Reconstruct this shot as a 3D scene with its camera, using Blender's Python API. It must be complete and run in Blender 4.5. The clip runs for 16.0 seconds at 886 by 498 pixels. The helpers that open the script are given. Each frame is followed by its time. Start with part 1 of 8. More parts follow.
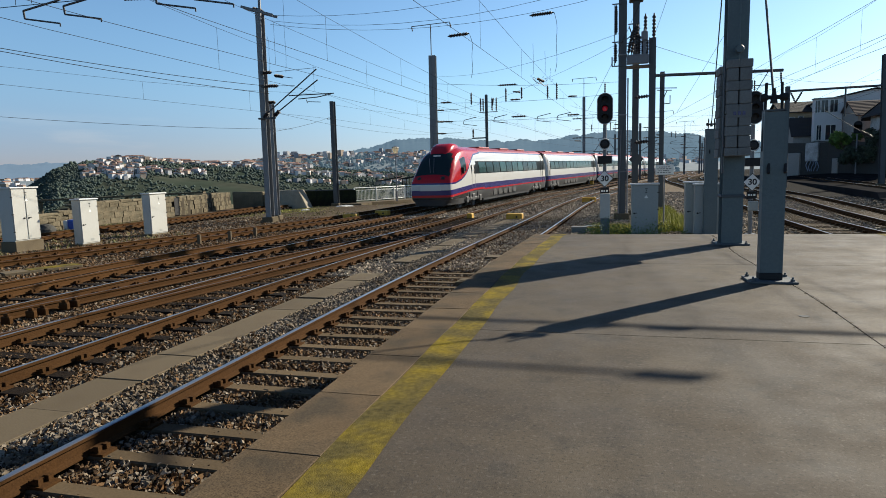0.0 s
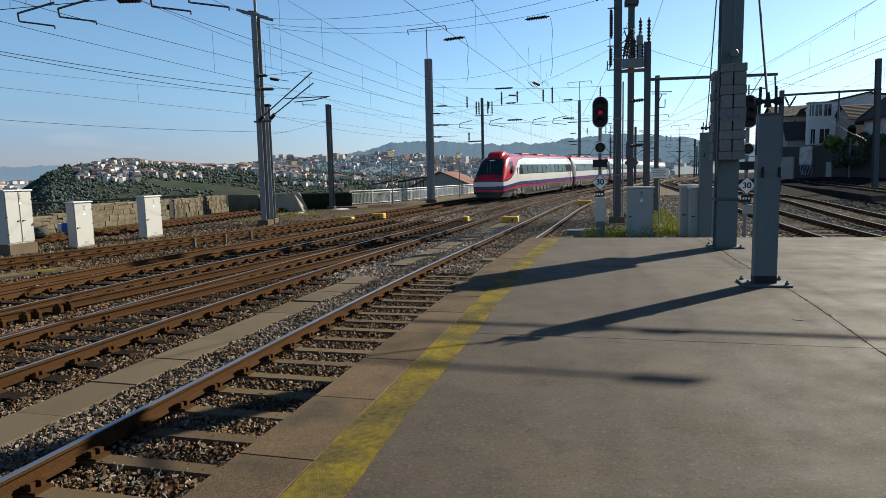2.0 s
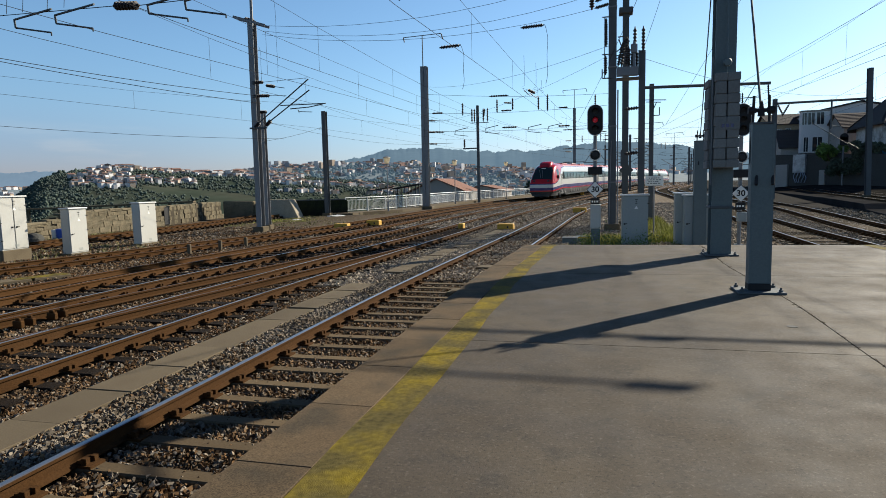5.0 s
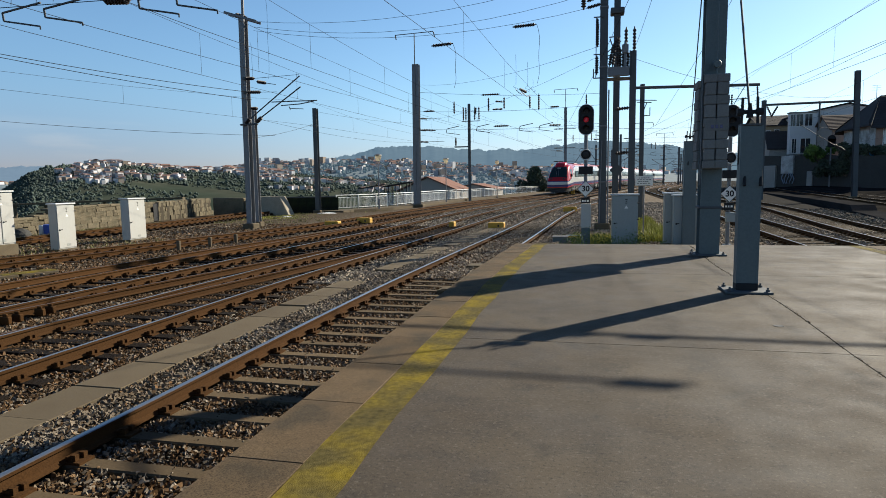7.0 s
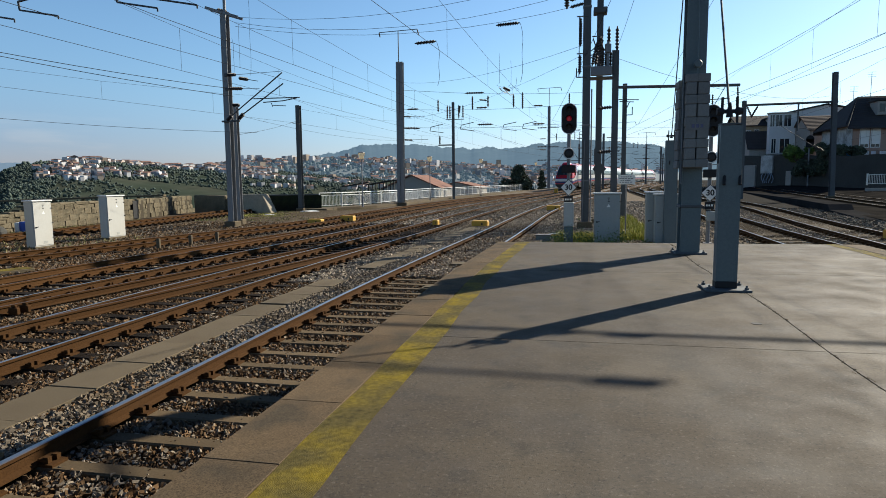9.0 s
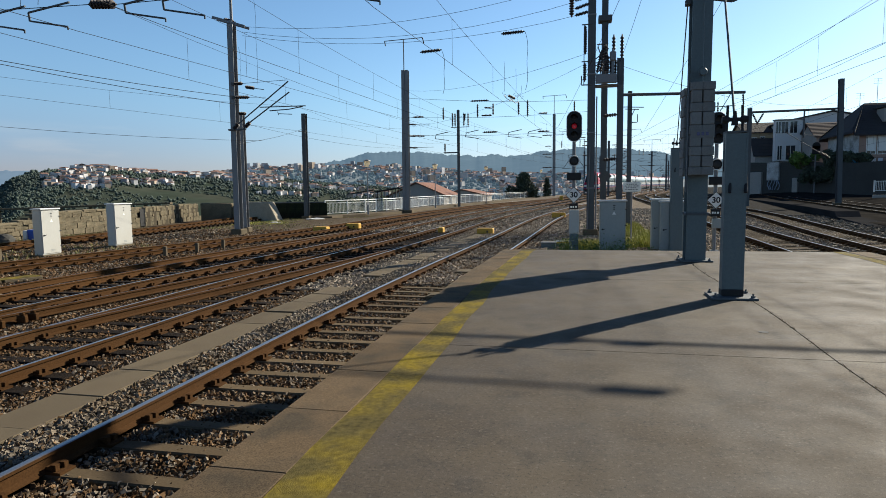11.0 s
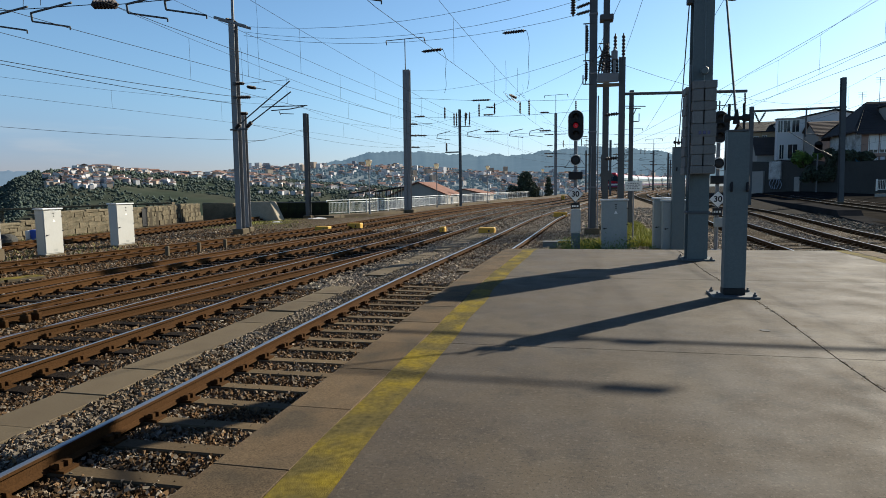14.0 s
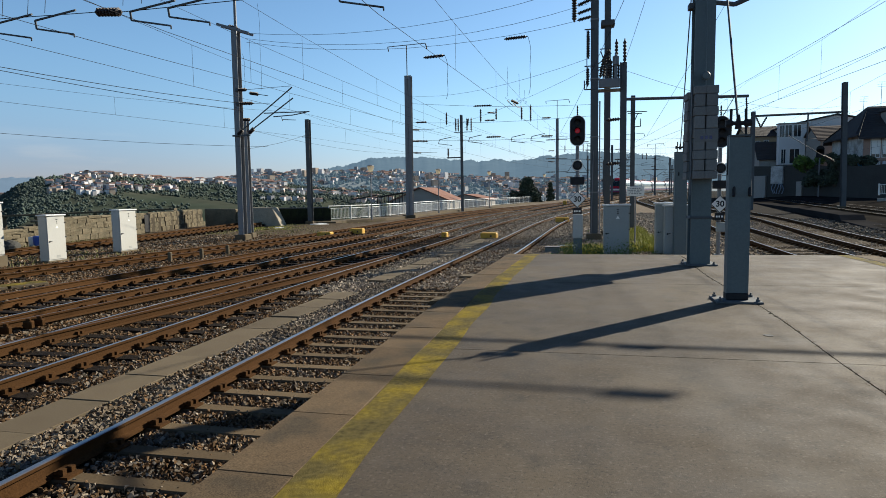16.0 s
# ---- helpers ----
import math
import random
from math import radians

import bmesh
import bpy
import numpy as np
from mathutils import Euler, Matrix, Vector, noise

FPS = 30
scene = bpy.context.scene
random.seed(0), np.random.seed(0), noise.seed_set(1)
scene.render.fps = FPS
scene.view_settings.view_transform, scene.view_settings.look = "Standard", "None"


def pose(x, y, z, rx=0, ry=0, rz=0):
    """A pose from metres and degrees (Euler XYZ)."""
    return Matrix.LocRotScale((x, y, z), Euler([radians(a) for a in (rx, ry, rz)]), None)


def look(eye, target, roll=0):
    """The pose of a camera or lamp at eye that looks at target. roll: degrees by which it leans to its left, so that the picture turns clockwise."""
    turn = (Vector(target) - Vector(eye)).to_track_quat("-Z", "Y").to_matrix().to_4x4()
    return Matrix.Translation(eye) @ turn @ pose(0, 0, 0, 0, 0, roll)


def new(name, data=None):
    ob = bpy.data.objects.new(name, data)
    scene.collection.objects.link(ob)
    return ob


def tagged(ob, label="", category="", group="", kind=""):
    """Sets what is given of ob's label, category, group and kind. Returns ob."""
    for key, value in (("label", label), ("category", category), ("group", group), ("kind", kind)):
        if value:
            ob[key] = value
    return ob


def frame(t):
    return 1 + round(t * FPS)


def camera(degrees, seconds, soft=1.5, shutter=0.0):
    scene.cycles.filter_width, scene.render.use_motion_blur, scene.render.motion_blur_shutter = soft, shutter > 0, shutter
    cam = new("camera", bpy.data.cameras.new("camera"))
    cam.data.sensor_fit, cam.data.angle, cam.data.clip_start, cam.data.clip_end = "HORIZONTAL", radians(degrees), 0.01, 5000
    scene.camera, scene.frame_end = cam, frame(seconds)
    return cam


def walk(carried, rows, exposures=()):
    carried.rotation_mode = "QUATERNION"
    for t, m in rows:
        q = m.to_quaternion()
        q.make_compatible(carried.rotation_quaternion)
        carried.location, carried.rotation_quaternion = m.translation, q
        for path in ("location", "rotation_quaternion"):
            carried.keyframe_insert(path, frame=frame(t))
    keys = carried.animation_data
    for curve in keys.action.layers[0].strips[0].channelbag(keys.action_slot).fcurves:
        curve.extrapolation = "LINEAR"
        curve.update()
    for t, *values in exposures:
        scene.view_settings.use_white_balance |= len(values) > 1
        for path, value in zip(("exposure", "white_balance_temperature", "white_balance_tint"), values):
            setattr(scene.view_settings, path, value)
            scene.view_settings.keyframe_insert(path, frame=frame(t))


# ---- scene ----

PATH = [
    (0, -0.000, 0.000, 1.600, 83.24, 1.54, 14.85),
    (0.5, 0.001, 0.012, 1.598, 83.42, 1.71, 14.62),
    (1, 0.003, 0.005, 1.606, 83.26, 1.66, 14.37),
    (1.5, 0.005, 0.021, 1.598, 83.30, 1.61, 14.42),
    (2, 0.005, 0.004, 1.602, 83.52, 1.48, 14.47),
    (2.5, 0.002, -0.021, 1.604, 83.81, 1.49, 14.34),
    (3, -0.004, -0.008, 1.606, 84.05, 1.53, 14.47),
    (3.5, 0.010, -0.018, 1.607, 84.24, 1.45, 14.35),
    (4, 0.004, -0.022, 1.611, 84.29, 1.54, 14.18),
    (6.5, -0.002, -0.013, 1.602, 83.86, 0.84, 13.65),
    (7, -0.000, -0.048, 1.611, 83.96, 0.90, 13.21),
    (7.5, 0.017, -0.029, 1.610, 84.35, 0.87, 12.59),
    (8, 0.014, -0.041, 1.607, 84.09, 0.76, 12.18),
    (8.5, 0.019, -0.030, 1.608, 83.90, 0.68, 11.78),
    (9, 0.020, -0.012, 1.605, 83.78, 0.68, 11.74),
    (11.5, 0.020, -0.041, 1.619, 84.70, 0.77, 12.28),
    (12, 0.018, -0.051, 1.617, 84.89, 0.71, 12.20),
    (12.5, 0.014, -0.046, 1.613, 85.00, 0.65, 12.29),
    (13, 0.017, -0.045, 1.608, 84.97, 0.56, 12.45),
    (13.5, 0.013, -0.044, 1.608, 84.57, 0.66, 12.38),
    (14, 0.021, -0.042, 1.611, 84.43, 0.86, 12.37),
    (14.5, 0.009, -0.063, 1.611, 84.49, 0.79, 12.33),
    (15, 0.014, -0.032, 1.607, 84.58, 0.76, 12.43),
    (15.5, 0.010, -0.051, 1.610, 84.81, 0.79, 12.46),
    (16, 0.013, -0.052, 1.614, 84.93, 0.99, 12.53),
]
cam = camera(71.5, 16.0, soft=0.85)
walk(cam, [(t, pose(x, y, z, rx, ry, rz)) for t, x, y, z, rx, ry, rz in PATH], exposures=[(0, 0.5, 6300, 7), (16, 0.5, 6300, 7)])

# ---- sky, sun, exposure ----
SUN_EL, SUN_AZ = 29.0, 40.5          # height, and angle from +y towards +x
world = bpy.data.worlds.new("World")
scene.world = world
world.use_nodes = True
_bg = world.node_tree.nodes["Background"]
_sky = world.node_tree.nodes.new("ShaderNodeTexSky")
_sky.sky_type = "NISHITA"
_sky.sun_disc = False
_sky.sun_elevation, _sky.sun_rotation = radians(SUN_EL), radians(SUN_AZ)
_sky.air_density, _sky.dust_density, _sky.ozone_density = 1.0, 0.4, 4.2
_sky.altitude = 80
_bg.inputs[1].default_value = 0.099


def hazy_sky():
    """The clear sky with a lilac haze low over the horizon and a faint wisp of cloud in it."""
    N, L = world.node_tree.nodes, world.node_tree.links
    way = N.new("ShaderNodeTexCoord").outputs["Generated"]
    sep = N.new("ShaderNodeSeparateXYZ")
    L.new(way, sep.inputs[0])

    def ranged(sock, a, c, lo, hi):
        r = N.new("ShaderNodeMapRange")
        r.interpolation_type = "SMOOTHSTEP"
        for i, v in enumerate((a, c, lo, hi)):
            r.inputs[i + 1].default_value = v
        L.new(sock, r.inputs[0])
        return r.outputs[0]

    def mix(kind, f, a, c):
        x = N.new("ShaderNodeMix")
        x.data_type, x.blend_type = "RGBA", kind
        for i, v in ((0, f), (6, a), (7, c)):
            if isinstance(v, float):
                x.inputs[i].default_value = v
            elif isinstance(v, tuple):
                x.inputs[i].default_value = (*v, 1)
            else:
                L.new(v, x.inputs[i])
        return x.outputs[2]

    haze = mix("MIX", ranged(sep.outputs[2], 0.0, 0.15, 1.0, 0.0), (1.03, 1.09, 1.07), (0.84, 0.80, 0.96))
    haze = mix("MULTIPLY", ranged(sep.outputs[2], 0.30, 0.62, 0.0, 1.0), haze, (0.25, 0.29, 0.40))
    away = N.new("ShaderNodeMath")
    away.operation = "MULTIPLY"
    L.new(ranged(sep.outputs[0], -0.85, -0.15, 1.0, 0.0), away.inputs[0])
    L.new(ranged(sep.outputs[2], 0.03, 0.24, 1.0, 0.0), away.inputs[1])
    haze = mix("MULTIPLY", away.outputs[0], haze, (0.78, 0.73, 0.80))
    mp = N.new("ShaderNodeMapping")
    mp.inputs["Scale"].default_value = (5, 5, 34)
    L.new(way, mp.inputs[0])
    puff = N.new("ShaderNodeTexNoise")
    puff.inputs["Scale"].default_value, puff.inputs["Detail"].default_value = 1.0, 6.0
    L.new(mp.outputs[0], puff.inputs["Vector"])
    band = N.new("ShaderNodeMath")
    band.operation = "MULTIPLY"
    L.new(ranged(sep.outputs[2], 0.035, 0.06, 0.0, 1.0), band.inputs[0])
    L.new(ranged(sep.outputs[2], 0.075, 0.11, 1.0, 0.0), band.inputs[1])
    wisp = N.new("ShaderNodeMath")
    wisp.operation = "MULTIPLY"
    L.new(band.outputs[0], wisp.inputs[0])
    L.new(ranged(puff.outputs[0], 0.56, 0.72, 0.0, 0.5), wisp.inputs[1])
    haze = mix("MULTIPLY", wisp.outputs[0], haze, (1.35, 1.16, 1.04))
    L.new(mix("MULTIPLY", 1.0, _sky.outputs[0], haze), _bg.inputs[0])


hazy_sky()
_sun = bpy.data.lights.new("sun", "SUN")
_sun.energy, _sun.angle, _sun.color = 6.2, radians(0.6), (1.0, 0.89, 0.73)
sun = new("sun", _sun)
_sd = Vector((math.sin(radians(SUN_AZ)) * math.cos(radians(SUN_EL)), math.cos(radians(SUN_AZ)) * math.cos(radians(SUN_EL)), math.sin(radians(SUN_EL))))
sun.matrix_world = look(_sd * 100, (0, 0, 0))

# ---- materials ----
def mat(name, base, rough=0.7, metal=0.0, fine=(40.0, 0.25), broad=(1.2, 0.25), tint=None, tint_amount=0.4, bump=0.0, bump_scale=60.0, vary=0.0, island=0.0, emit=0.0, spec=None, streak=None):
    """A painted, worn surface: a base colour varied at two scales, a second colour in patches, and fine relief."""
    m = bpy.data.materials.new(name)
    m.use_nodes = True
    nt = m.node_tree
    N, L = nt.nodes, nt.links
    bsdf = N["Principled BSDF"]
    co = N.new("ShaderNodeTexCoord")
    vec = co.outputs["Object"]
    if streak:
        mp = N.new("ShaderNodeMapping")
        mp.inputs["Scale"].default_value = streak
        L.new(vec, mp.inputs[0])
        vec = mp.outputs[0]
    def tex(scale, detail=4.0):
        t = N.new("ShaderNodeTexNoise")
        t.inputs["Scale"].default_value, t.inputs["Detail"].default_value = scale, detail
        L.new(vec, t.inputs["Vector"])
        return t
    n1, n2 = tex(fine[0]), tex(broad[0], 6.0)
    col = None
    if tint is not None:
        ramp = N.new("ShaderNodeMapRange")
        ramp.inputs[1].default_value, ramp.inputs[2].default_value = 0.42, 0.66
        ramp.inputs[4].default_value = tint_amount
        L.new(n2.outputs[0], ramp.inputs[0])
        mx = N.new("ShaderNodeMix")
        mx.data_type = "RGBA"
        mx.inputs[6].default_value, mx.inputs[7].default_value = (*base, 1), (*tint, 1)
        L.new(ramp.outputs[0], mx.inputs[0])
        col = mx.outputs[2]
    hsv = N.new("ShaderNodeHueSaturation")
    if col:
        L.new(col, hsv.inputs["Color"])
    else:
        hsv.inputs["Color"].default_value = (*base, 1)
    # value = 1 + fine + broad + per-object + per-island variation
    total = None
    def add(sock, amount):
        nonlocal total
        ma = N.new("ShaderNodeMath")
        ma.operation = "MULTIPLY_ADD"
        ma.inputs[1].default_value = 2 * amount
        L.new(sock, ma.inputs[0])
        if total is None:
            ma.inputs[2].default_value = 1.0 - amount
        else:
            sub = N.new("ShaderNodeMath")
            sub.operation = "ADD"
            sub.inputs[1].default_value = -amount
            L.new(total, sub.inputs[0])
            L.new(sub.outputs[0], ma.inputs[2])
        total = ma.outputs[0]
    add(n1.outputs[0], fine[1])
    add(n2.outputs[0], broad[1])
    if vary:
        oi = N.new("ShaderNodeObjectInfo")
        add(oi.outputs["Random"], vary)
    if island:
        ge = N.new("ShaderNodeNewGeometry")
        add(ge.outputs["Random Per Island"], island)
    L.new(total, hsv.inputs["Value"])
    L.new(hsv.outputs[0], bsdf.inputs["Base Color"])
    bsdf.inputs["Roughness"].default_value, bsdf.inputs["Metallic"].default_value = rough, metal
    if spec is not None:
        bsdf.inputs["Specular IOR Level"].default_value = spec
    if bump:
        nb = tex(bump_scale, 8.0)
        bp = N.new("ShaderNodeBump")
        bp.inputs["Strength"].default_value, bp.inputs["Distance"].default_value = min(1.0, bump), 0.02
        L.new(nb.outputs[0], bp.inputs["Height"])
        L.new(bp.outputs[0], bsdf.inputs["Normal"])
    if emit:
        bsdf.inputs["Emission Color"].default_value = (*base, 1)
        bsdf.inputs["Emission Strength"].default_value = emit
    return m


def platform_surface():
    """Old cast concrete: broad sandy and dark patches, blotches, grit and pale specks."""
    m = bpy.data.materials.new("platform_surface")
    m.use_nodes = True
    N, L = m.node_tree.nodes, m.node_tree.links
    b = N["Principled BSDF"]
    co = N.new("ShaderNodeTexCoord").outputs["Object"]

    def tex(scale, detail=4.0, rough=0.6):
        t = N.new("ShaderNodeTexNoise")
        t.inputs["Scale"].default_value, t.inputs["Detail"].default_value, t.inputs["Roughness"].default_value = scale, detail, rough
        L.new(co, t.inputs["Vector"])
        return t.outputs[0]

    def ranged(sock, a, c, lo, hi):
        r = N.new("ShaderNodeMapRange")
        for i, v in enumerate((a, c, lo, hi)):
            r.inputs[i + 1].default_value = v
        L.new(sock, r.inputs[0])
        return r.outputs[0]

    def blend(f, a, c, kind="MIX"):
        x = N.new("ShaderNodeMix")
        x.data_type, x.blend_type = "RGBA", kind
        if isinstance(f, float):
            x.inputs[0].default_value = f
        else:
            L.new(f, x.inputs[0])
        for i, v in ((6, a), (7, c)):
            if isinstance(v, tuple):
                x.inputs[i].default_value = (*v, 1)
            else:
                L.new(v, x.inputs[i])
        return x.outputs[2]

    c = blend(ranged(tex(0.55, 6), 0.38, 0.68, 0.0, 0.85), (0.058, 0.045, 0.032), (0.099, 0.078, 0.052))
    c = blend(ranged(tex(0.22, 3), 0.50, 0.66, 0.0, 0.45), c, (0.040, 0.033, 0.026))
    # sand swept against the long joint
    sep = N.new("ShaderNodeSeparateXYZ")
    L.new(co, sep.inputs[0])
    sand = N.new("ShaderNodeMath")
    sand.operation = "MULTIPLY"
    L.new(ranged(sep.outputs[0], 2.45, 3.3, 1.0, 0.0), sand.inputs[0])
    L.new(ranged(sep.outputs[0], 2.38, 2.46, 0.0, 1.0), sand.inputs[1])
    drift = N.new("ShaderNodeMath")
    drift.operation = "MULTIPLY"
    L.new(sand.outputs[0], drift.inputs[0])
    L.new(ranged(tex(1.1, 5), 0.36, 0.62, 0.1, 0.5), drift.inputs[1])
    c = blend(drift.outputs[0], c, (0.125, 0.102, 0.072))
    c = blend(ranged(tex(2.6, 8, 0.7), 0.50, 0.68, 0.0, 0.6), c, (0.026, 0.023, 0.020))
    c = blend(ranged(tex(7.0, 8, 0.7), 0.57, 0.72, 0.0, 0.5), c, (0.10, 0.083, 0.06))
    c = blend(ranged(tex(34.0, 6, 0.75), 0.54, 0.66, 0.0, 0.6), c, (0.15, 0.13, 0.10))
    c = blend(ranged(tex(46.0, 6, 0.75), 0.53, 0.65, 0.0, 0.75), c, (0.013, 0.012, 0.010))
    L.new(c, b.inputs["Base Color"])
    b.inputs["Specular IOR Level"].default_value = 0.25
    L.new(ranged(tex(1.4, 5), 0.35, 0.65, 0.68, 0.9), b.inputs["Roughness"])
    bp = N.new("ShaderNodeBump")
    bp.inputs["Strength"].default_value, bp.inputs["Distance"].default_value = 0.35, 0.006
    L.new(tex(140.0, 6, 0.7), bp.inputs["Height"])
    L.new(bp.outputs[0], b.inputs["Normal"])
    return m


M = {}
M["platform"] = platform_surface()
M["edge"] = mat("edge_slab_concrete", (0.122, 0.086, 0.050), 0.9, fine=(110, 1.0), broad=(2.2, 0.5), tint=(0.046, 0.038, 0.027), tint_amount=0.85, bump=0.22, bump_scale=260, vary=0.15, spec=0.12)
M["yellow"] = mat("worn_yellow_paint", (0.098, 0.078, 0.024), 0.9, fine=(22, 0.7), broad=(2.4, 0.45), tint=(0.175, 0.128, 0.008), tint_amount=0.9, bump=0.4, bump_scale=200, spec=0.12)
M["ground"] = mat("ballast_bed", (0.050, 0.036, 0.022), 0.95, fine=(26, 0.6), broad=(0.6, 0.3), tint=(0.05, 0.036, 0.022), bump=1.0, bump_scale=30, spec=0.02)


def grey_stone_in_the_throat(m):
    """Newer grey ballast from the platform's end outwards, mixed into the old brown bed."""
    N, L = m.node_tree.nodes, m.node_tree.links
    b = N["Principled BSDF"]
    old = b.inputs["Base Color"].links[0].from_socket
    sep = N.new("ShaderNodeSeparateXYZ")
    co = N.new("ShaderNodeTexCoord").outputs["Object"]
    L.new(co, sep.inputs[0])
    far = N.new("ShaderNodeMapRange")
    for i, v in enumerate((16.0, 34.0, 0.0, 0.8)):
        far.inputs[i + 1].default_value = v
    L.new(sep.outputs[1], far.inputs[0])
    side = N.new("ShaderNodeMapRange")
    for i, v in enumerate((-20.0, -9.0, 0.25, 1.0)):
        side.inputs[i + 1].default_value = v
    L.new(sep.outputs[0], side.inputs[0])
    other = N.new("ShaderNodeMapRange")
    for i, v in enumerate((8.0, 15.0, 1.0, 0.0)):
        other.inputs[i + 1].default_value = v
    L.new(sep.outputs[0], other.inputs[0])
    both = N.new("ShaderNodeMath")
    both.operation = "MULTIPLY"
    L.new(side.outputs[0], both.inputs[0])
    L.new(other.outputs[0], both.inputs[1])
    f = N.new("ShaderNodeMath")
    f.operation = "MULTIPLY"
    L.new(far.outputs[0], f.inputs[0])
    L.new(both.outputs[0], f.inputs[1])
    grit = N.new("ShaderNodeTexNoise")
    grit.inputs["Scale"].default_value, grit.inputs["Detail"].default_value = 9.0, 8.0
    L.new(co, grit.inputs["Vector"])
    ramp = N.new("ShaderNodeValToRGB")
    ramp.color_ramp.elements[0].position, ramp.color_ramp.elements[0].color = 0.34, (0.085, 0.068, 0.050, 1)
    ramp.color_ramp.elements[1].position, ramp.color_ramp.elements[1].color = 0.62, (0.29, 0.245, 0.19, 1)
    L.new(grit.outputs[0], ramp.inputs[0])
    x = N.new("ShaderNodeMix")
    x.data_type = "RGBA"
    L.new(f.outputs[0], x.inputs[0])
    L.new(old, x.inputs[6])
    L.new(ramp.outputs[0], x.inputs[7])
    # towards the outer tracks, darker: shade between stones put into the flat ground's colour
    stone_shade = N.new("ShaderNodeMapRange")
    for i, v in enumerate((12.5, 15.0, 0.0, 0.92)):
        stone_shade.inputs[i + 1].default_value = v
    L.new(sep.outputs[0], stone_shade.inputs[0])
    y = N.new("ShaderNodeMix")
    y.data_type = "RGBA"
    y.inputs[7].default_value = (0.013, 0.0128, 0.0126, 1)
    L.new(stone_shade.outputs[0], y.inputs[0])
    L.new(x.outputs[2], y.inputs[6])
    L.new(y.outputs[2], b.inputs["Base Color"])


grey_stone_in_the_throat(M["ground"])
M["stone_grey"] = mat("ballast_grey", (0.195, 0.165, 0.128), 0.9, fine=(30, 0.3), broad=(0.9, 0.2), tint=(0.085, 0.055, 0.027), tint_amount=0.7, island=0.5, spec=0.12)
M["stone_pale"] = mat("ballast_pale", (0.31, 0.265, 0.205), 0.9, fine=(30, 0.3), broad=(0.9, 0.2), tint=(0.15, 0.11, 0.07), tint_amount=0.6, island=0.5, spec=0.12)
M["stone_rust"] = mat("ballast_rusty", (0.105, 0.060, 0.028), 0.92, fine=(30, 0.3), broad=(1.1, 0.3), tint=(0.17, 0.125, 0.08), tint_amount=0.5, island=0.6, spec=0.12)
M["rust"] = mat("rail_rust", (0.066, 0.031, 0.010), 0.9, fine=(50, 0.35), broad=(1.5, 0.3), tint=(0.034, 0.018, 0.008), bump=0.3, vary=0.15, spec=0.1)
M["polish"] = mat("polished_rail_head", (0.34, 0.32, 0.31), 0.3, 0.9, fine=(60, 0.1), broad=(2, 0.1))
M["dullhead"] = mat("dull_rail_head", (0.09, 0.048, 0.024), 0.5, 0.3, fine=(60, 0.2), broad=(2, 0.2))
M["sl_conc"] = mat("concrete_sleeper", (0.12, 0.088, 0.052), 0.9, fine=(40, 0.35), broad=(2.5, 0.35), tint=(0.05, 0.033, 0.017), bump=0.15, bump_scale=180, vary=0.2, spec=0.12)
M["sl_wood"] = mat("timber_sleeper", (0.013, 0.009, 0.006), 0.85, fine=(40, 0.4), broad=(3, 0.3), tint=(0.03, 0.019, 0.011), bump=0.8, vary=0.25, streak=(1, 8, 8), spec=0.12)
M["concrete"] = mat("weathered_concrete", (0.128, 0.102, 0.066), 0.9, fine=(60, 0.35), broad=(1.6, 0.4), tint=(0.080, 0.062, 0.040), tint_amount=0.7, bump=0.10, bump_scale=160, vary=0.10, spec=0.15)
M["granite"] = mat("granite_block", (0.155, 0.128, 0.085), 0.95, fine=(16, 0.75), broad=(1.1, 0.5), tint=(0.050, 0.047, 0.032), tint_amount=0.75, bump=1.0, bump_scale=14, vary=0.12, spec=0.12)
M["mortar"] = mat("mortar_joint", (0.075, 0.063, 0.045), 0.95, bump=0.5, spec=0.1)
M["steel"] = mat("galvanised_mast", (0.185, 0.19, 0.20), 0.6, 0.35, fine=(18, 0.2), broad=(0.8, 0.25), tint=(0.13, 0.125, 0.12), bump=0.15)
M["darksteel"] = mat("dark_mast", (0.078, 0.086, 0.092), 0.75, 0.1, fine=(18, 0.2), broad=(0.8, 0.25), bump=0.15)
M["greenpost"] = mat("grey_green_painted_post", (0.108, 0.138, 0.142), 0.55, 0.1, fine=(25, 0.2), broad=(1.1, 0.35), tint=(0.070, 0.088, 0.092), tint_amount=0.6, bump=0.15)
M["cab"] = mat("pale_cabinet_paint", (0.43, 0.425, 0.39), 0.5, fine=(14, 0.06), broad=(1.5, 0.12), tint=(0.33, 0.31, 0.265), tint_amount=0.35)
M["cabgrey"] = mat("grey_cabinet_paint", (0.27, 0.295, 0.285), 0.5, fine=(14, 0.08), broad=(1.5, 0.15), tint=(0.17, 0.18, 0.165), tint_amount=0.4)
M["black"] = mat("black_paint", (0.009, 0.009, 0.010), 0.75, fine=(20, 0.2), broad=(2, 0.2))
M["rubber"] = mat("dark_rubber", (0.02, 0.02, 0.021), 0.75)
M["white"] = mat("white_sign_paint", (0.72, 0.71, 0.67), 0.55, fine=(20, 0.05), broad=(3, 0.1))
M["wire"] = mat("copper_wire", (0.03, 0.029, 0.029), 0.9, 0.0, spec=0.1)
M["insul"] = mat("brown_insulator", (0.03, 0.02, 0.018), 0.6, fine=(20, 0.1), broad=(2, 0.1))
M["ybox"] = mat("yellow_box_paint", (0.50, 0.28, 0.02), 0.6, fine=(20, 0.15), broad=(3, 0.25), tint=(0.35, 0.2, 0.04))
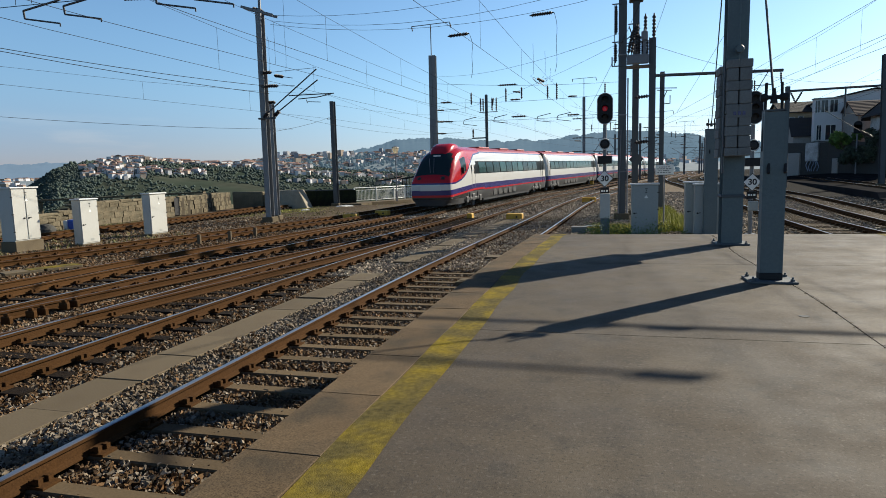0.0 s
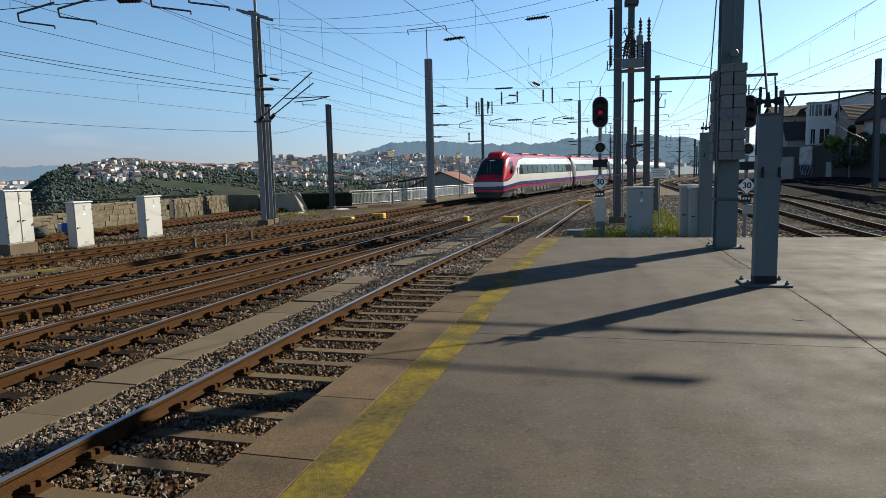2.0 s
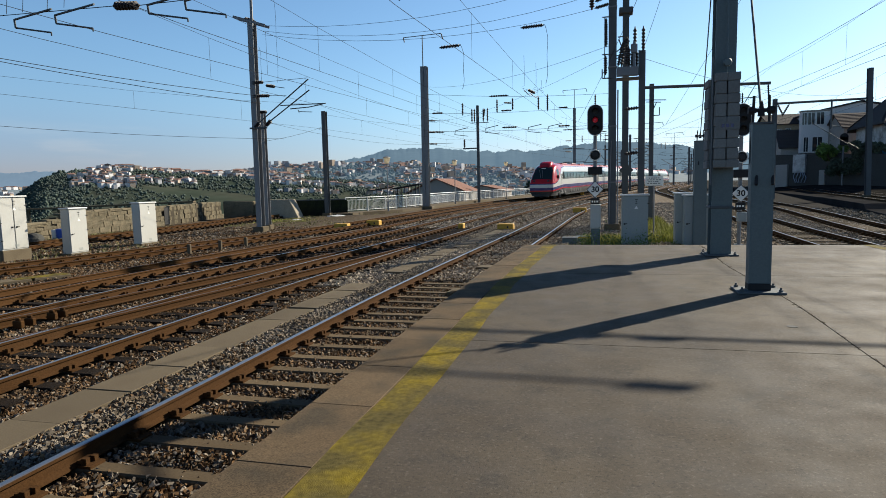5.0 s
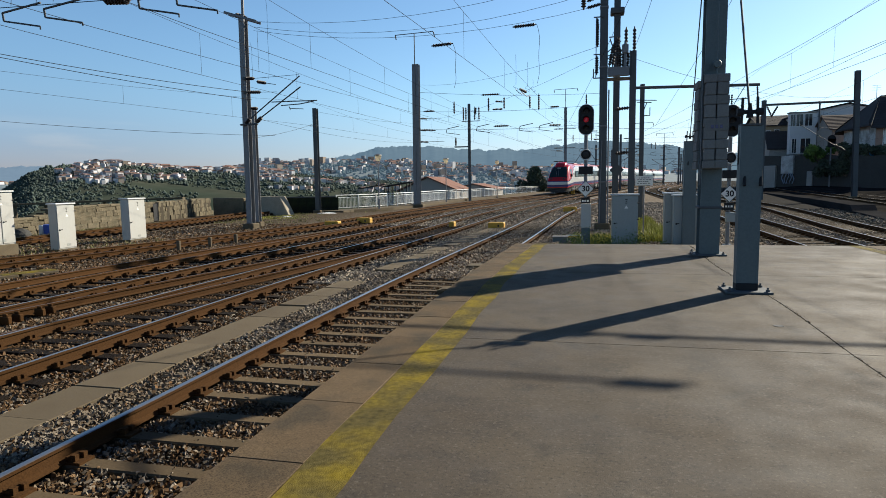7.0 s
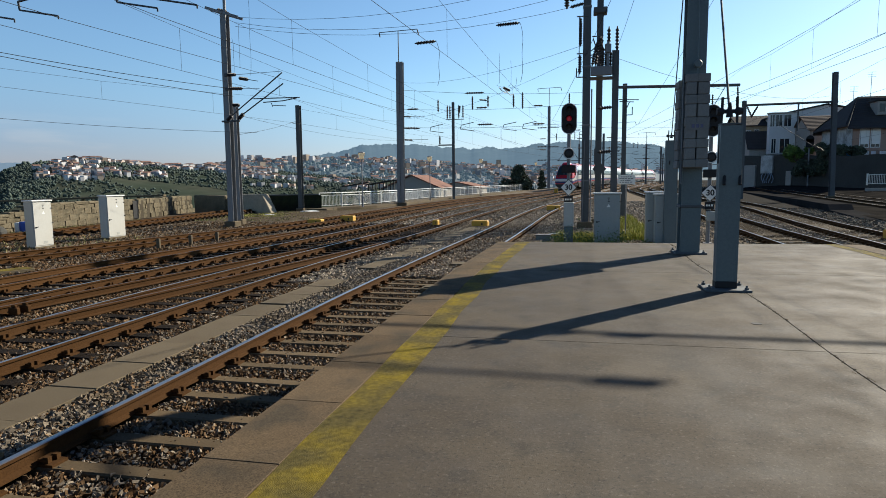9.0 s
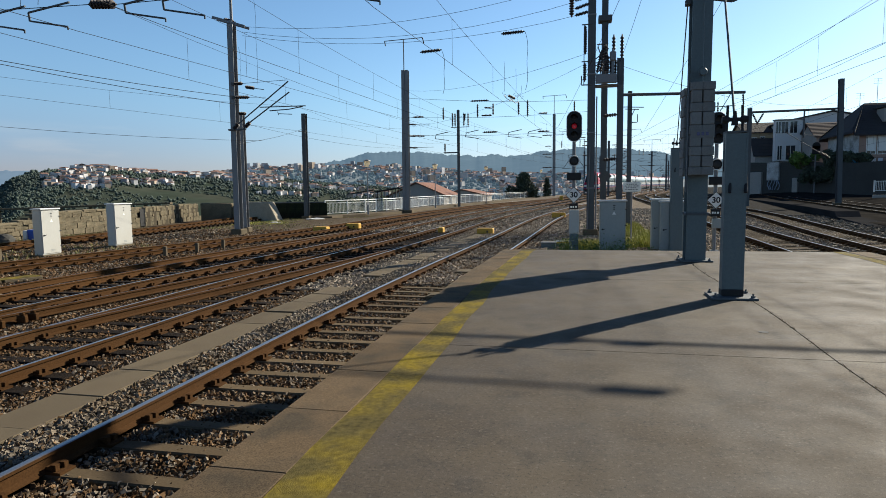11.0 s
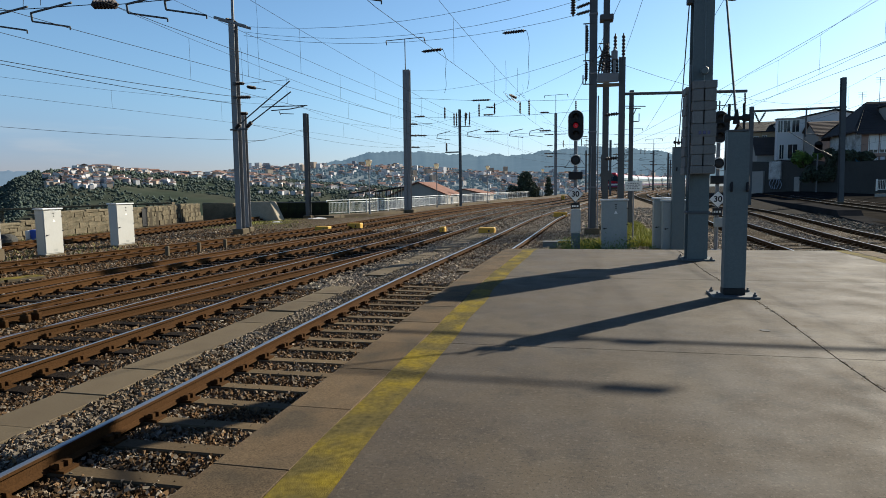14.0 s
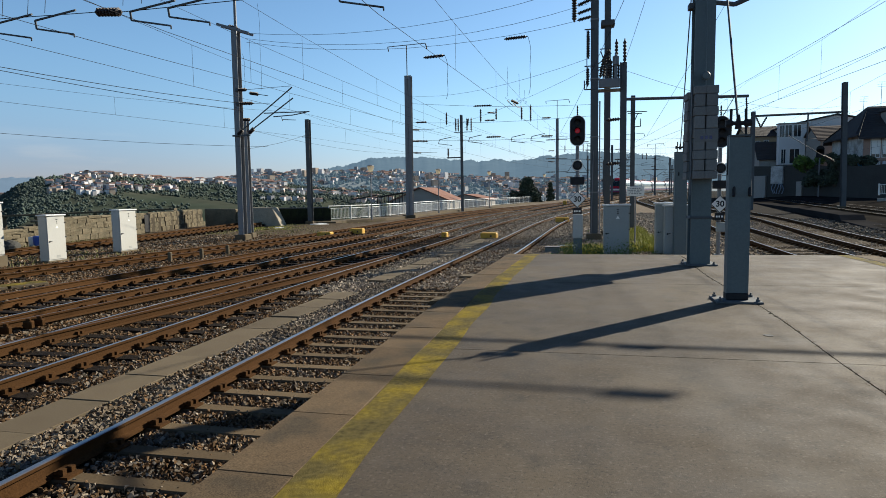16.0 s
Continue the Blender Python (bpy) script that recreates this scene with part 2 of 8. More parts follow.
# base brightened in place of sunlight passing through the blades
M["grass"] = mat("backlit_grass_blades", (0.30, 0.30, 0.045), 0.8, fine=(8, 0.3), broad=(1.0, 0.4), tint=(0.32, 0.26, 0.08), island=0.4)
M["leaf"] = mat("leaves", (0.040, 0.056, 0.026), 0.75, fine=(6, 0.3), broad=(0.7, 0.35), island=0.5)
M["leafdark"] = mat("dark_conifer_leaves", (0.046, 0.064, 0.038), 0.8, fine=(6, 0.3), broad=(0.7, 0.3), island=0.5)
M["bark"] = mat("bark", (0.09, 0.07, 0.05), 0.9, bump=0.8)
M["plaster"] = mat("white_plaster", (0.62, 0.61, 0.60), 0.85, fine=(12, 0.1), broad=(0.5, 0.2), tint=(0.46, 0.45, 0.43))
M["plastergrey"] = mat("grey_render", (0.33, 0.31, 0.28), 0.9, fine=(10, 0.2), broad=(0.4, 0.35), tint=(0.14, 0.13, 0.11))
M["pale_stone"] = mat("weathered_pale_render", (0.34, 0.30, 0.23), 0.95, fine=(14, 0.4), broad=(1.0, 0.4), tint=(0.17, 0.15, 0.115), tint_amount=0.7, bump=0.7, bump_scale=18, spec=0.1)
M["moss_dark"] = mat("sooty_mossy_wall", (0.012, 0.015, 0.013), 0.95, fine=(9, 0.5), broad=(0.7, 0.5), tint=(0.030, 0.042, 0.014), tint_amount=0.6, bump=0.8, bump_scale=14, spec=0.08)
M["oldwall"] = mat("stained_retaining_wall", (0.066, 0.065, 0.06), 0.95, fine=(8, 0.35), broad=(0.3, 0.4), tint=(0.035, 0.036, 0.035), bump=0.8, bump_scale=12, spec=0.12)
M["whitewash"] = mat("flaking_whitewash", (0.50, 0.50, 0.48), 0.95, fine=(5, 0.4), broad=(0.7, 0.3), tint=(0.16, 0.15, 0.13), tint_amount=0.9, bump=1.0, bump_scale=6)
M["tile"] = mat("terracotta_tiles", (0.15, 0.06, 0.035), 0.85, fine=(12, 0.25), broad=(0.6, 0.3), tint=(0.15, 0.07, 0.045), island=0.2)
M["tiledark"] = mat("dark_old_roof_tiles", (0.032, 0.029, 0.029), 0.9, fine=(12, 0.3), broad=(0.6, 0.3), island=0.2)
M["tilebrown"] = mat("brown_roof_tiles", (0.085, 0.055, 0.043), 0.9, fine=(12, 0.3), broad=(0.6, 0.3), tint=(0.05, 0.042, 0.038), island=0.2)
M["hill"] = mat("hillside_scrub", (0.044, 0.058, 0.044), 0.95, fine=(0.05, 0.3), broad=(0.010, 0.3), tint=(0.070, 0.070, 0.054), tint_amount=0.6, spec=0.0)
# paler, bluer base: part of the haze over the far hillside
M["farhill"] = mat("hazed_hillside_woods", (0.085, 0.105, 0.11), 0.95, fine=(0.05, 0.3), broad=(0.012, 0.35), tint=(0.12, 0.125, 0.11), tint_amount=0.5)
M["ochre"] = mat("ochre_plaster", (0.36, 0.28, 0.17), 0.9, fine=(12, 0.15), broad=(0.5, 0.3), tint=(0.22, 0.18, 0.13))
M["brownwall"] = mat("brown_rendered_wall", (0.36, 0.24, 0.19), 0.9, fine=(12, 0.2), broad=(0.5, 0.3), tint=(0.12, 0.075, 0.055))
M["leafsun"] = mat("fresh_green_leaves", (0.10, 0.17, 0.03), 0.7, fine=(6, 0.3), broad=(0.7, 0.35), island=0.5)
M["galv"] = mat("galvanised_fence", (0.60, 0.60, 0.58), 0.45, 0.5, fine=(20, 0.1), broad=(2, 0.15))
M["t_white"] = mat("train_white", (0.53, 0.52, 0.49), 0.22, fine=(10, 0.03), broad=(0.5, 0.06))
M["t_red"] = mat("train_red", (0.40, 0.016, 0.022), 0.2, fine=(10, 0.04), broad=(0.5, 0.08))
M["t_blue"] = mat("train_navy", (0.030, 0.026, 0.12), 0.22, fine=(10, 0.04), broad=(0.5, 0.08))
M["t_dark"] = mat("train_underframe", (0.02, 0.019, 0.019), 0.6, fine=(10, 0.3), broad=(1, 0.3))
M["t_skirt"] = mat("train_skirt_grey", (0.014, 0.014, 0.015), 0.5, fine=(10, 0.15), broad=(0.7, 0.25))
M["t_glass"] = mat("train_window_glass", (0.018, 0.032, 0.034), 0.12, fine=(10, 0.05), broad=(0.5, 0.1), spec=0.22)
M["t_window"] = mat("train_window_band", (0.010, 0.013, 0.014), 0.4, fine=(10, 0.05), broad=(0.5, 0.1), spec=0.02)
M["t_pane"] = mat("train_window_pane", (0.022, 0.058, 0.056), 0.12, fine=(3, 0.3), broad=(0.45, 0.6), vary=0.6, spec=0.05)
M["t_roof"] = mat("train_roof_red", (0.30, 0.030, 0.035), 0.4, fine=(10, 0.1), broad=(0.5, 0.15))


# ---- building helpers ----
def empty(name, m=None):
    ob = new(name)
    ob.empty_display_size = 0.2
    if m is not None:
        ob.matrix_basis = m
    return ob


def finish(name, bm, material, parent=None, label="", smooth=False):
    me = bpy.data.meshes.new(name)
    bmesh.ops.recalc_face_normals(bm, faces=bm.faces)
    bm.to_mesh(me)
    bm.free()
    for mt in material if isinstance(material, (list, tuple)) else [material]:
        me.materials.append(mt)
    if smooth:
        me.shade_smooth()
    ob = new(name, me)
    if parent is not None:
        ob.parent = parent
    if label:
        ob["label"] = label
    return ob


def part(name, bm, material, parent, label="", smooth=False):
    return finish(name, bm, material, parent, label, smooth)


def box(bm, x0, x1, y0, y1, z0, z1, bevel=0.0, m=None, index=0):
    vs = [bm.verts.new(((x0, x1)[i & 1], (y0, y1)[i >> 1 & 1], (z0, z1)[i >> 2 & 1])) for i in range(8)]
    fs = [bm.faces.new([vs[i] for i in q]) for q in ((0, 2, 3, 1), (4, 5, 7, 6), (0, 1, 5, 4), (2, 6, 7, 3), (0, 4, 6, 2), (1, 3, 7, 5))]
    for f in fs:
        f.material_index = index
    if bevel:
        es = list({e for f in fs for e in f.edges})
        r = bmesh.ops.bevel(bm, geom=es, offset=bevel, segments=1, affect="EDGES")
        vs = list({v for f in fs if f.is_valid for v in f.verts} | {v for f in r["faces"] for v in f.verts})
        for f in r["faces"]:
            f.material_index = index
    if m is not None:
        bmesh.ops.transform(bm, matrix=m, verts=[v for v in vs if v.is_valid])
    return vs


def tube(bm, a, b, r0, r1=None, seg=8, caps=True, index=0):
    a, b = Vector(a), Vector(b)
    r1 = r0 if r1 is None else r1
    d = (b - a).normalized()
    s = d.orthogonal().normalized()
    t = d.cross(s)
    ring = [[bm.verts.new(p + (s * math.cos(2 * math.pi * i / seg) + t * math.sin(2 * math.pi * i / seg)) * r) for i in range(seg)] for p, r in ((a, r0), (b, r1))]
    for i in range(seg):
        f = bm.faces.new((ring[0][i], ring[0][(i + 1) % seg], ring[1][(i + 1) % seg], ring[1][i]))
        f.material_index = index
    if caps:
        for rg in ring:
            bm.faces.new(rg).material_index = index


def path_tube(bm, pts, r, seg=6):
    """One bent tube through all the points."""
    pts = [Vector(p) for p in pts]
    rings = []
    for i, p in enumerate(pts):
        d = (pts[min(i + 1, len(pts) - 1)] - pts[max(i - 1, 0)]).normalized()
        s = d.cross(Vector((0.3, 0.1, 0.95))).normalized()
        t = d.cross(s)
        rings.append([bm.verts.new(p + (s * math.cos(2 * math.pi * k / seg) + t * math.sin(2 * math.pi * k / seg)) * r) for k in range(seg)])
    for a, b in zip(rings, rings[1:]):
        for k in range(seg):
            bm.faces.new((a[k], a[(k + 1) % seg], b[(k + 1) % seg], b[k]))
    bm.faces.new(rings[0])
    bm.faces.new(rings[-1])


def lathe(bm, a, b, profile, seg=10):
    """A turned shape along a to b: profile rows are (share of the way, radius)."""
    a, b = Vector(a), Vector(b)
    d = (b - a).normalized()
    s = d.orthogonal().normalized()
    t = d.cross(s)
    rings = [[bm.verts.new(a + (b - a) * u + (s * math.cos(2 * math.pi * i / seg) + t * math.sin(2 * math.pi * i / seg)) * r) for i in range(seg)] for u, r in profile]
    for p, q in zip(rings, rings[1:]):
        for i in range(seg):
            bm.faces.new((p[i], p[(i + 1) % seg], q[(i + 1) % seg], q[i]))
    bm.faces.new(rings[0])
    bm.faces.new(rings[-1])


def insulator(bm, a, b, r=0.07, sheds=5):
    prof = [(0, r * 0.3)]
    for i in range(sheds):
        u0, u1 = 0.08 + 0.84 * i / sheds, 0.08 + 0.84 * (i + 1) / sheds
        prof += [(u0, r * 0.45), (u0 + (u1 - u0) * 0.35, r), (u0 + (u1 - u0) * 0.65, r), (u1, r * 0.45)]
    lathe(bm, a, b, prof + [(1, r * 0.3)], 8)


def i_section(bm, x, y, z0, z1, w, d, tf=0.02, tw=0.014, top=None, lean=(0, 0)):
    """An H column: flanges face y, the web runs along y. It may lean by (dx, dy) over its height."""
    k0 = len(bm.verts)
    box(bm, x - w / 2, x + w / 2, y - d / 2, y - d / 2 + tf, z0, z1)
    box(bm, x - w / 2, x + w / 2, y + d / 2 - tf, y + d / 2, z0, z1)
    box(bm, x - tw / 2, x + tw / 2, y - d / 2 + tf, y + d / 2 - tf, z0, z1)
    bm.verts.ensure_lookup_table()
    for v in bm.verts[k0:]:
        s = (v.co.z - z0) / (z1 - z0)
        v.co.x += lean[0] * s
        v.co.y += lean[1] * s


def sstep(a, b, y):
    u = min(1.0, max(0.0, (y - a) / (b - a)))
    return u * u * (3 - 2 * u)


def ramp_area(a, b, y):
    """The integral of sstep."""
    if y <= a:
        return 0.0
    if y >= b:
        return (b - a) / 2 + (y - b)
    u = (y - a) / (b - a)
    return (b - a) * (u ** 3 - u ** 4 / 2)


RAIL_Z = -0.62        # rail head; the platform is z = 0
BED_Z = -0.86


def bend(y):
    """How far the tracks have swung to the right at y."""
    return 0.042 * ramp_area(8, 18, y) + 0.135 * ramp_area(30, 64, y) + 0.16 * ramp_area(190, 260, y)


def rise(y):
    """How far the yard has climbed at y: a steady gradient out of the station."""
    return 0.0125 * ramp_area(25, 40, y) - 0.0085 * ramp_area(105, 135, y)


def interp(x, xs, ys):
    return float(np.interp(x, xs, ys))


# The platform stands on its own level: its plan is laid out in units of this scale about the eye point.
PLATFORM = Matrix.Translation((0, 0, 0.18)) @ Matrix.Diagonal((0.8875, 0.8875, 0.8875, 1))


def soup(name, verts, faces, material, parent=None, smooth=False):
    """One mesh from many alike pieces: verts is (pieces, corners, 3), faces indexes one piece's corners (all of one size)."""
    n, k, _ = verts.shape
    faces = np.asarray(faces)
    fs = (faces[None] + (np.arange(n) * k)[:, None, None]).reshape(-1, faces.shape[1])
    me = bpy.data.meshes.new(name)
    me.vertices.add(n * k)
    me.vertices.foreach_set("co", verts.astype(np.float32).ravel())
    me.loops.add(fs.size)
    me.loops.foreach_set("vertex_index", fs.astype(np.int32).ravel())
    me.polygons.add(len(fs))
    me.polygons.foreach_set("loop_start", np.arange(len(fs), dtype=np.int32) * faces.shape[1])
    me.update(calc_edges=True)
    me.validate()
    me.materials.append(material)
    if smooth:
        me.shade_smooth()
    else:
        me.shade_flat()
    ob = new(name, me)
    if parent is not None:
        ob.parent = parent
    return ob


CUBE_V = np.array([[(-1, 1)[i & 1], (-1, 1)[i >> 1 & 1], (-1, 1)[i >> 2 & 1]] for i in range(8)], float)
CUBE_F = [(0, 2, 3, 1), (4, 5, 7, 6), (0, 1, 5, 4), (2, 6, 7, 3), (0, 4, 6, 2), (1, 3, 7, 5)]
_g = (1 + 5 ** 0.5) / 2
ICO_V = np.array([(-1, _g, 0), (1, _g, 0), (-1, -_g, 0), (1, -_g, 0), (0, -1, _g), (0, 1, _g), (0, -1, -_g), (0, 1, -_g), (_g, 0, -1), (_g, 0, 1), (-_g, 0, -1), (-_g, 0, 1)]) / 1.902
ICO_F = [(0, 11, 5), (0, 5, 1), (0, 1, 7), (0, 7, 10), (0, 10, 11), (1, 5, 9), (5, 11, 4), (11, 10, 2), (10, 7, 6), (7, 1, 8), (3, 9, 4), (3, 4, 2), (3, 2, 6), (3, 6, 8), (3, 8, 9), (4, 9, 5), (2, 4, 11), (6, 2, 10), (8, 6, 7), (9, 8, 1)]


def spins(n, rng):
    """n random turns."""
    q = rng.normal(size=(n, 4))
    q /= np.linalg.norm(q, axis=1, keepdims=True)
    w, x, y, z = q.T
    return np.stack([1 - 2 * (y * y + z * z), 2 * (x * y - z * w), 2 * (x * z + y * w), 2 * (x * y + z * w), 1 - 2 * (x * x + z * z), 2 * (y * z - x * w), 2 * (x * z - y * w), 2 * (y * z + x * w), 1 - 2 * (x * x + y * y)], 1).reshape(n, 3, 3)


def pebbles(name, places, sizes, material, rng, parent=None, flat=0.7, base=None, faces=None):
    base = CUBE_V * 0.62 if base is None else base
    faces = CUBE_F if faces is None else faces
    n = len(places)
    v = base[None] * rng.uniform(0.65, 1.25, (n, len(base), 1)) * sizes[:, None, None] * rng.uniform((0.7, 0.7, flat * 0.8), (1.2, 1.2, flat * 1.2), (n, 3))[:, None]
    v = np.einsum("nij,nkj->nki", spins(n, rng), v) + places[:, None]
    return soup(name, v, faces, material, parent)


# ---- the land ----
EDGE_Y = [-60, 27, 39, 50, 51, 57, 64, 79, 90, 129, 192, 260, 600]
EDGE_X = [-30.5, -30.8, -32.0, -34.4, -24.5, -21.4, -20.4, -20.2, -18.8, -14.5, -7, 6, 90]
CREST_A = ([-60, -49, -46.8, -44.8, -42.8, -40.3, -38.6, -36.4, -33, -30, -26.4, -22.3, -17, -10], [-0.8, -0.34, 1.08, 1.5, 1.72, 1.85, 1.66, 1.55, 1.4, 1.28, 1.0, 0.65, 0.1, -1])
CREST_B = ([-40, -35, -31.7, -29.3, -26.3, -23.3, -20, -16, -11.4, -6.2, 7.7, 30], [0.5, 1.4, 1.58, 1.88, 2.0, 2.1, 2.12, 1.95, 1.6, 1.25, 0.6, 0.4])
CREST_C = ([-36, -30, -26.3, -23.3, -21.2, -18.6, -16.1, -14, -11.9, -9.3, -8.5, -6.7, -5.7, -3.7, -2.6, 0.4, 2.3, 3.8, 6.2, 7.6, 9.4, 14.4, 60], [0.9, 1.5, 2.2, 2.45, 2.78, 3.5, 3.42, 3.5, 3.2, 3.0, 3.12, 2.98, 3.0, 3.22, 3.3, 3.58, 3.58, 3.4, 3.08, 2.9, 2.5, 1.8, 1.2])
CREST_D = ([-70, -50, -48, -46, -43.6, -40.3, -34, -20], [1.5, 1.75, 1.82, 1.84, 1.76, 1.62, 1.2, 0.5])
RIDGES = [(1150, 520, CREST_A), (1900, 520, CREST_B), (3200, 500, ([-60, 60], [0.2, 0.2]))]


def land(x, y):
    """The height of the ground."""
    r, az = math.hypot(x, y), math.degrees(math.atan2(x, y))
    xb = interp(y, EDGE_Y, EDGE_X)
    z = BED_Z
    if 20 < y < 330 and x > xb:
        left = -11.84 + bend(y) - 5.2
        z += rise(y) * sstep(min(xb + 2.8, left - 1.5), left, x) * (1 - sstep(31, 44, x - bend(y) * 0.8))
    if x > 25:
        z += 0.45 * sstep(25, 31, x)
    if x < xb - 0.6 and y > -60:
        z = BED_Z - 34 * sstep(0, 70, xb - 0.6 - x) - 1.2 * sstep(0, 3, xb - 0.6 - x)
    far = -40 * sstep(260, 520, r) if az > -25 and x > xb else 0
    z = z + far if x > xb else z
    if r > 250:
        best = -50.0
        for R, w, (ax, ay) in RIDGES:
            crest = 1.6 + R * math.tan(radians(interp(az, ax, ay)))
            fall = math.exp(-((r - R) / w) ** 2) if r < R else math.exp(-((r - R) / (w * 1.5)) ** 2)
            best = max(best, -50 + (crest + 50) * fall)
        if y > 0 or x < -100:
            best += 6 * noise.noise(Vector((x, y, 0)) * 0.006) * min(1, (r - 250) / 400)
            z = z + (best - z) * sstep(250, 520, r) if best < z else max(z, best)
    return z


def build_land():
    az = [*np.arange(-180, -54, 9), *np.arange(-54, 30, 0.6), *np.arange(30, 180, 9)]
    rs = [0, 4, 8, 12, 16, 20, *np.arange(22, 80, 2.5), *np.arange(80, 200, 8), *np.arange(200, 1200, 35), *np.arange(1200, 4800, 90)]
    bm = bmesh.new()
    grid = []
    for r in rs:
        row = []
        for a in az:
            x, y = r * math.sin(radians(a)), r * math.cos(radians(a))
            row.append(bm.verts.new((x, y, land(x, y) if r > 0 else BED_Z)))
            if r == 0:
                row = row * len(az)
                break
        grid.append(row)
    n = len(az)
    for i in range(len(rs) - 1):
        for j in range(n):
            q = [grid[i][j], grid[i][(j + 1) % n], grid[i + 1][(j + 1) % n], grid[i + 1][j]]
            q = list(dict.fromkeys(q))
            f = bm.faces.new(q)
            c = f.calc_center_median()
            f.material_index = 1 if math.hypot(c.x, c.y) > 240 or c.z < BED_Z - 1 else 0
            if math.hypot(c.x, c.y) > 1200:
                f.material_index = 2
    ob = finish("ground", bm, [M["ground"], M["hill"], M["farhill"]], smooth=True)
    tagged(ob, "stony track bed falling to a hilly valley with scrub", "ground", kind="structure")


build_land()


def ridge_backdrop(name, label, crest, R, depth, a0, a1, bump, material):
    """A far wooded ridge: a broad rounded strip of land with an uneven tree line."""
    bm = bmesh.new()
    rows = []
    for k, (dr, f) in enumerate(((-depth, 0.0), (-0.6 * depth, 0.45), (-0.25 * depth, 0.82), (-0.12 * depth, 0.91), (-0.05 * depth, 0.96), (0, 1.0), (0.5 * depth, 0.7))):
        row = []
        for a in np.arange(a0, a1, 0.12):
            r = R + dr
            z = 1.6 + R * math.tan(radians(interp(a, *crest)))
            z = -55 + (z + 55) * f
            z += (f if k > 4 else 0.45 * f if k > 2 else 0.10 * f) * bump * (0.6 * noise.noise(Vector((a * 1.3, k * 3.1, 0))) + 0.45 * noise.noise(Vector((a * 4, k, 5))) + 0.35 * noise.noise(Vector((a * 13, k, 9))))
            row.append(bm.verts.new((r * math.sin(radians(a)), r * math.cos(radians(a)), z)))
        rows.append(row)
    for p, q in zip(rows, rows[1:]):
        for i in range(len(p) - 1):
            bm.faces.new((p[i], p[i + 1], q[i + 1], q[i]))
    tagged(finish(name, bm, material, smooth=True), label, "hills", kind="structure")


# Aerial haze put into the material: a blue emission over the land's base.
def distance(name, base, haze_glow, strength):
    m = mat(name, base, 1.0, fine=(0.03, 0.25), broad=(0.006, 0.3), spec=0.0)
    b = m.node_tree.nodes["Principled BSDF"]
    b.inputs["Emission Color"].default_value = (*haze_glow, 1)
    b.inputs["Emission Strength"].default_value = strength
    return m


# rest of the far hillside's haze, as blue emission
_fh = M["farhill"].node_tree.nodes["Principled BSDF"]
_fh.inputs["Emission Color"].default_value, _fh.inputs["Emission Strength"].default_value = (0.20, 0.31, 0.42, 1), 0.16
# both ridges carry their haze as emission
ridge_backdrop("backdrop_ridge", "wooded ridge in the distance, blue haze in its colour", CREST_C, 3100, 900, -40, 60, 16, distance("hazed_woods", (0.05, 0.065, 0.07), (0.20, 0.32, 0.44), 0.36))
ridge_backdrop("backdrop_far_ridge", "far ridge on the horizon, pale blue haze in its colour", CREST_D, 4400, 700, -75, -20, 14, distance("hazed_far_woods", (0.05, 0.065, 0.08), (0.26, 0.38, 0.52), 0.40))


# ---- platform ----
def plat_left(y):
    return -2.10 + 0.046 * ramp_area(9, 13, y)


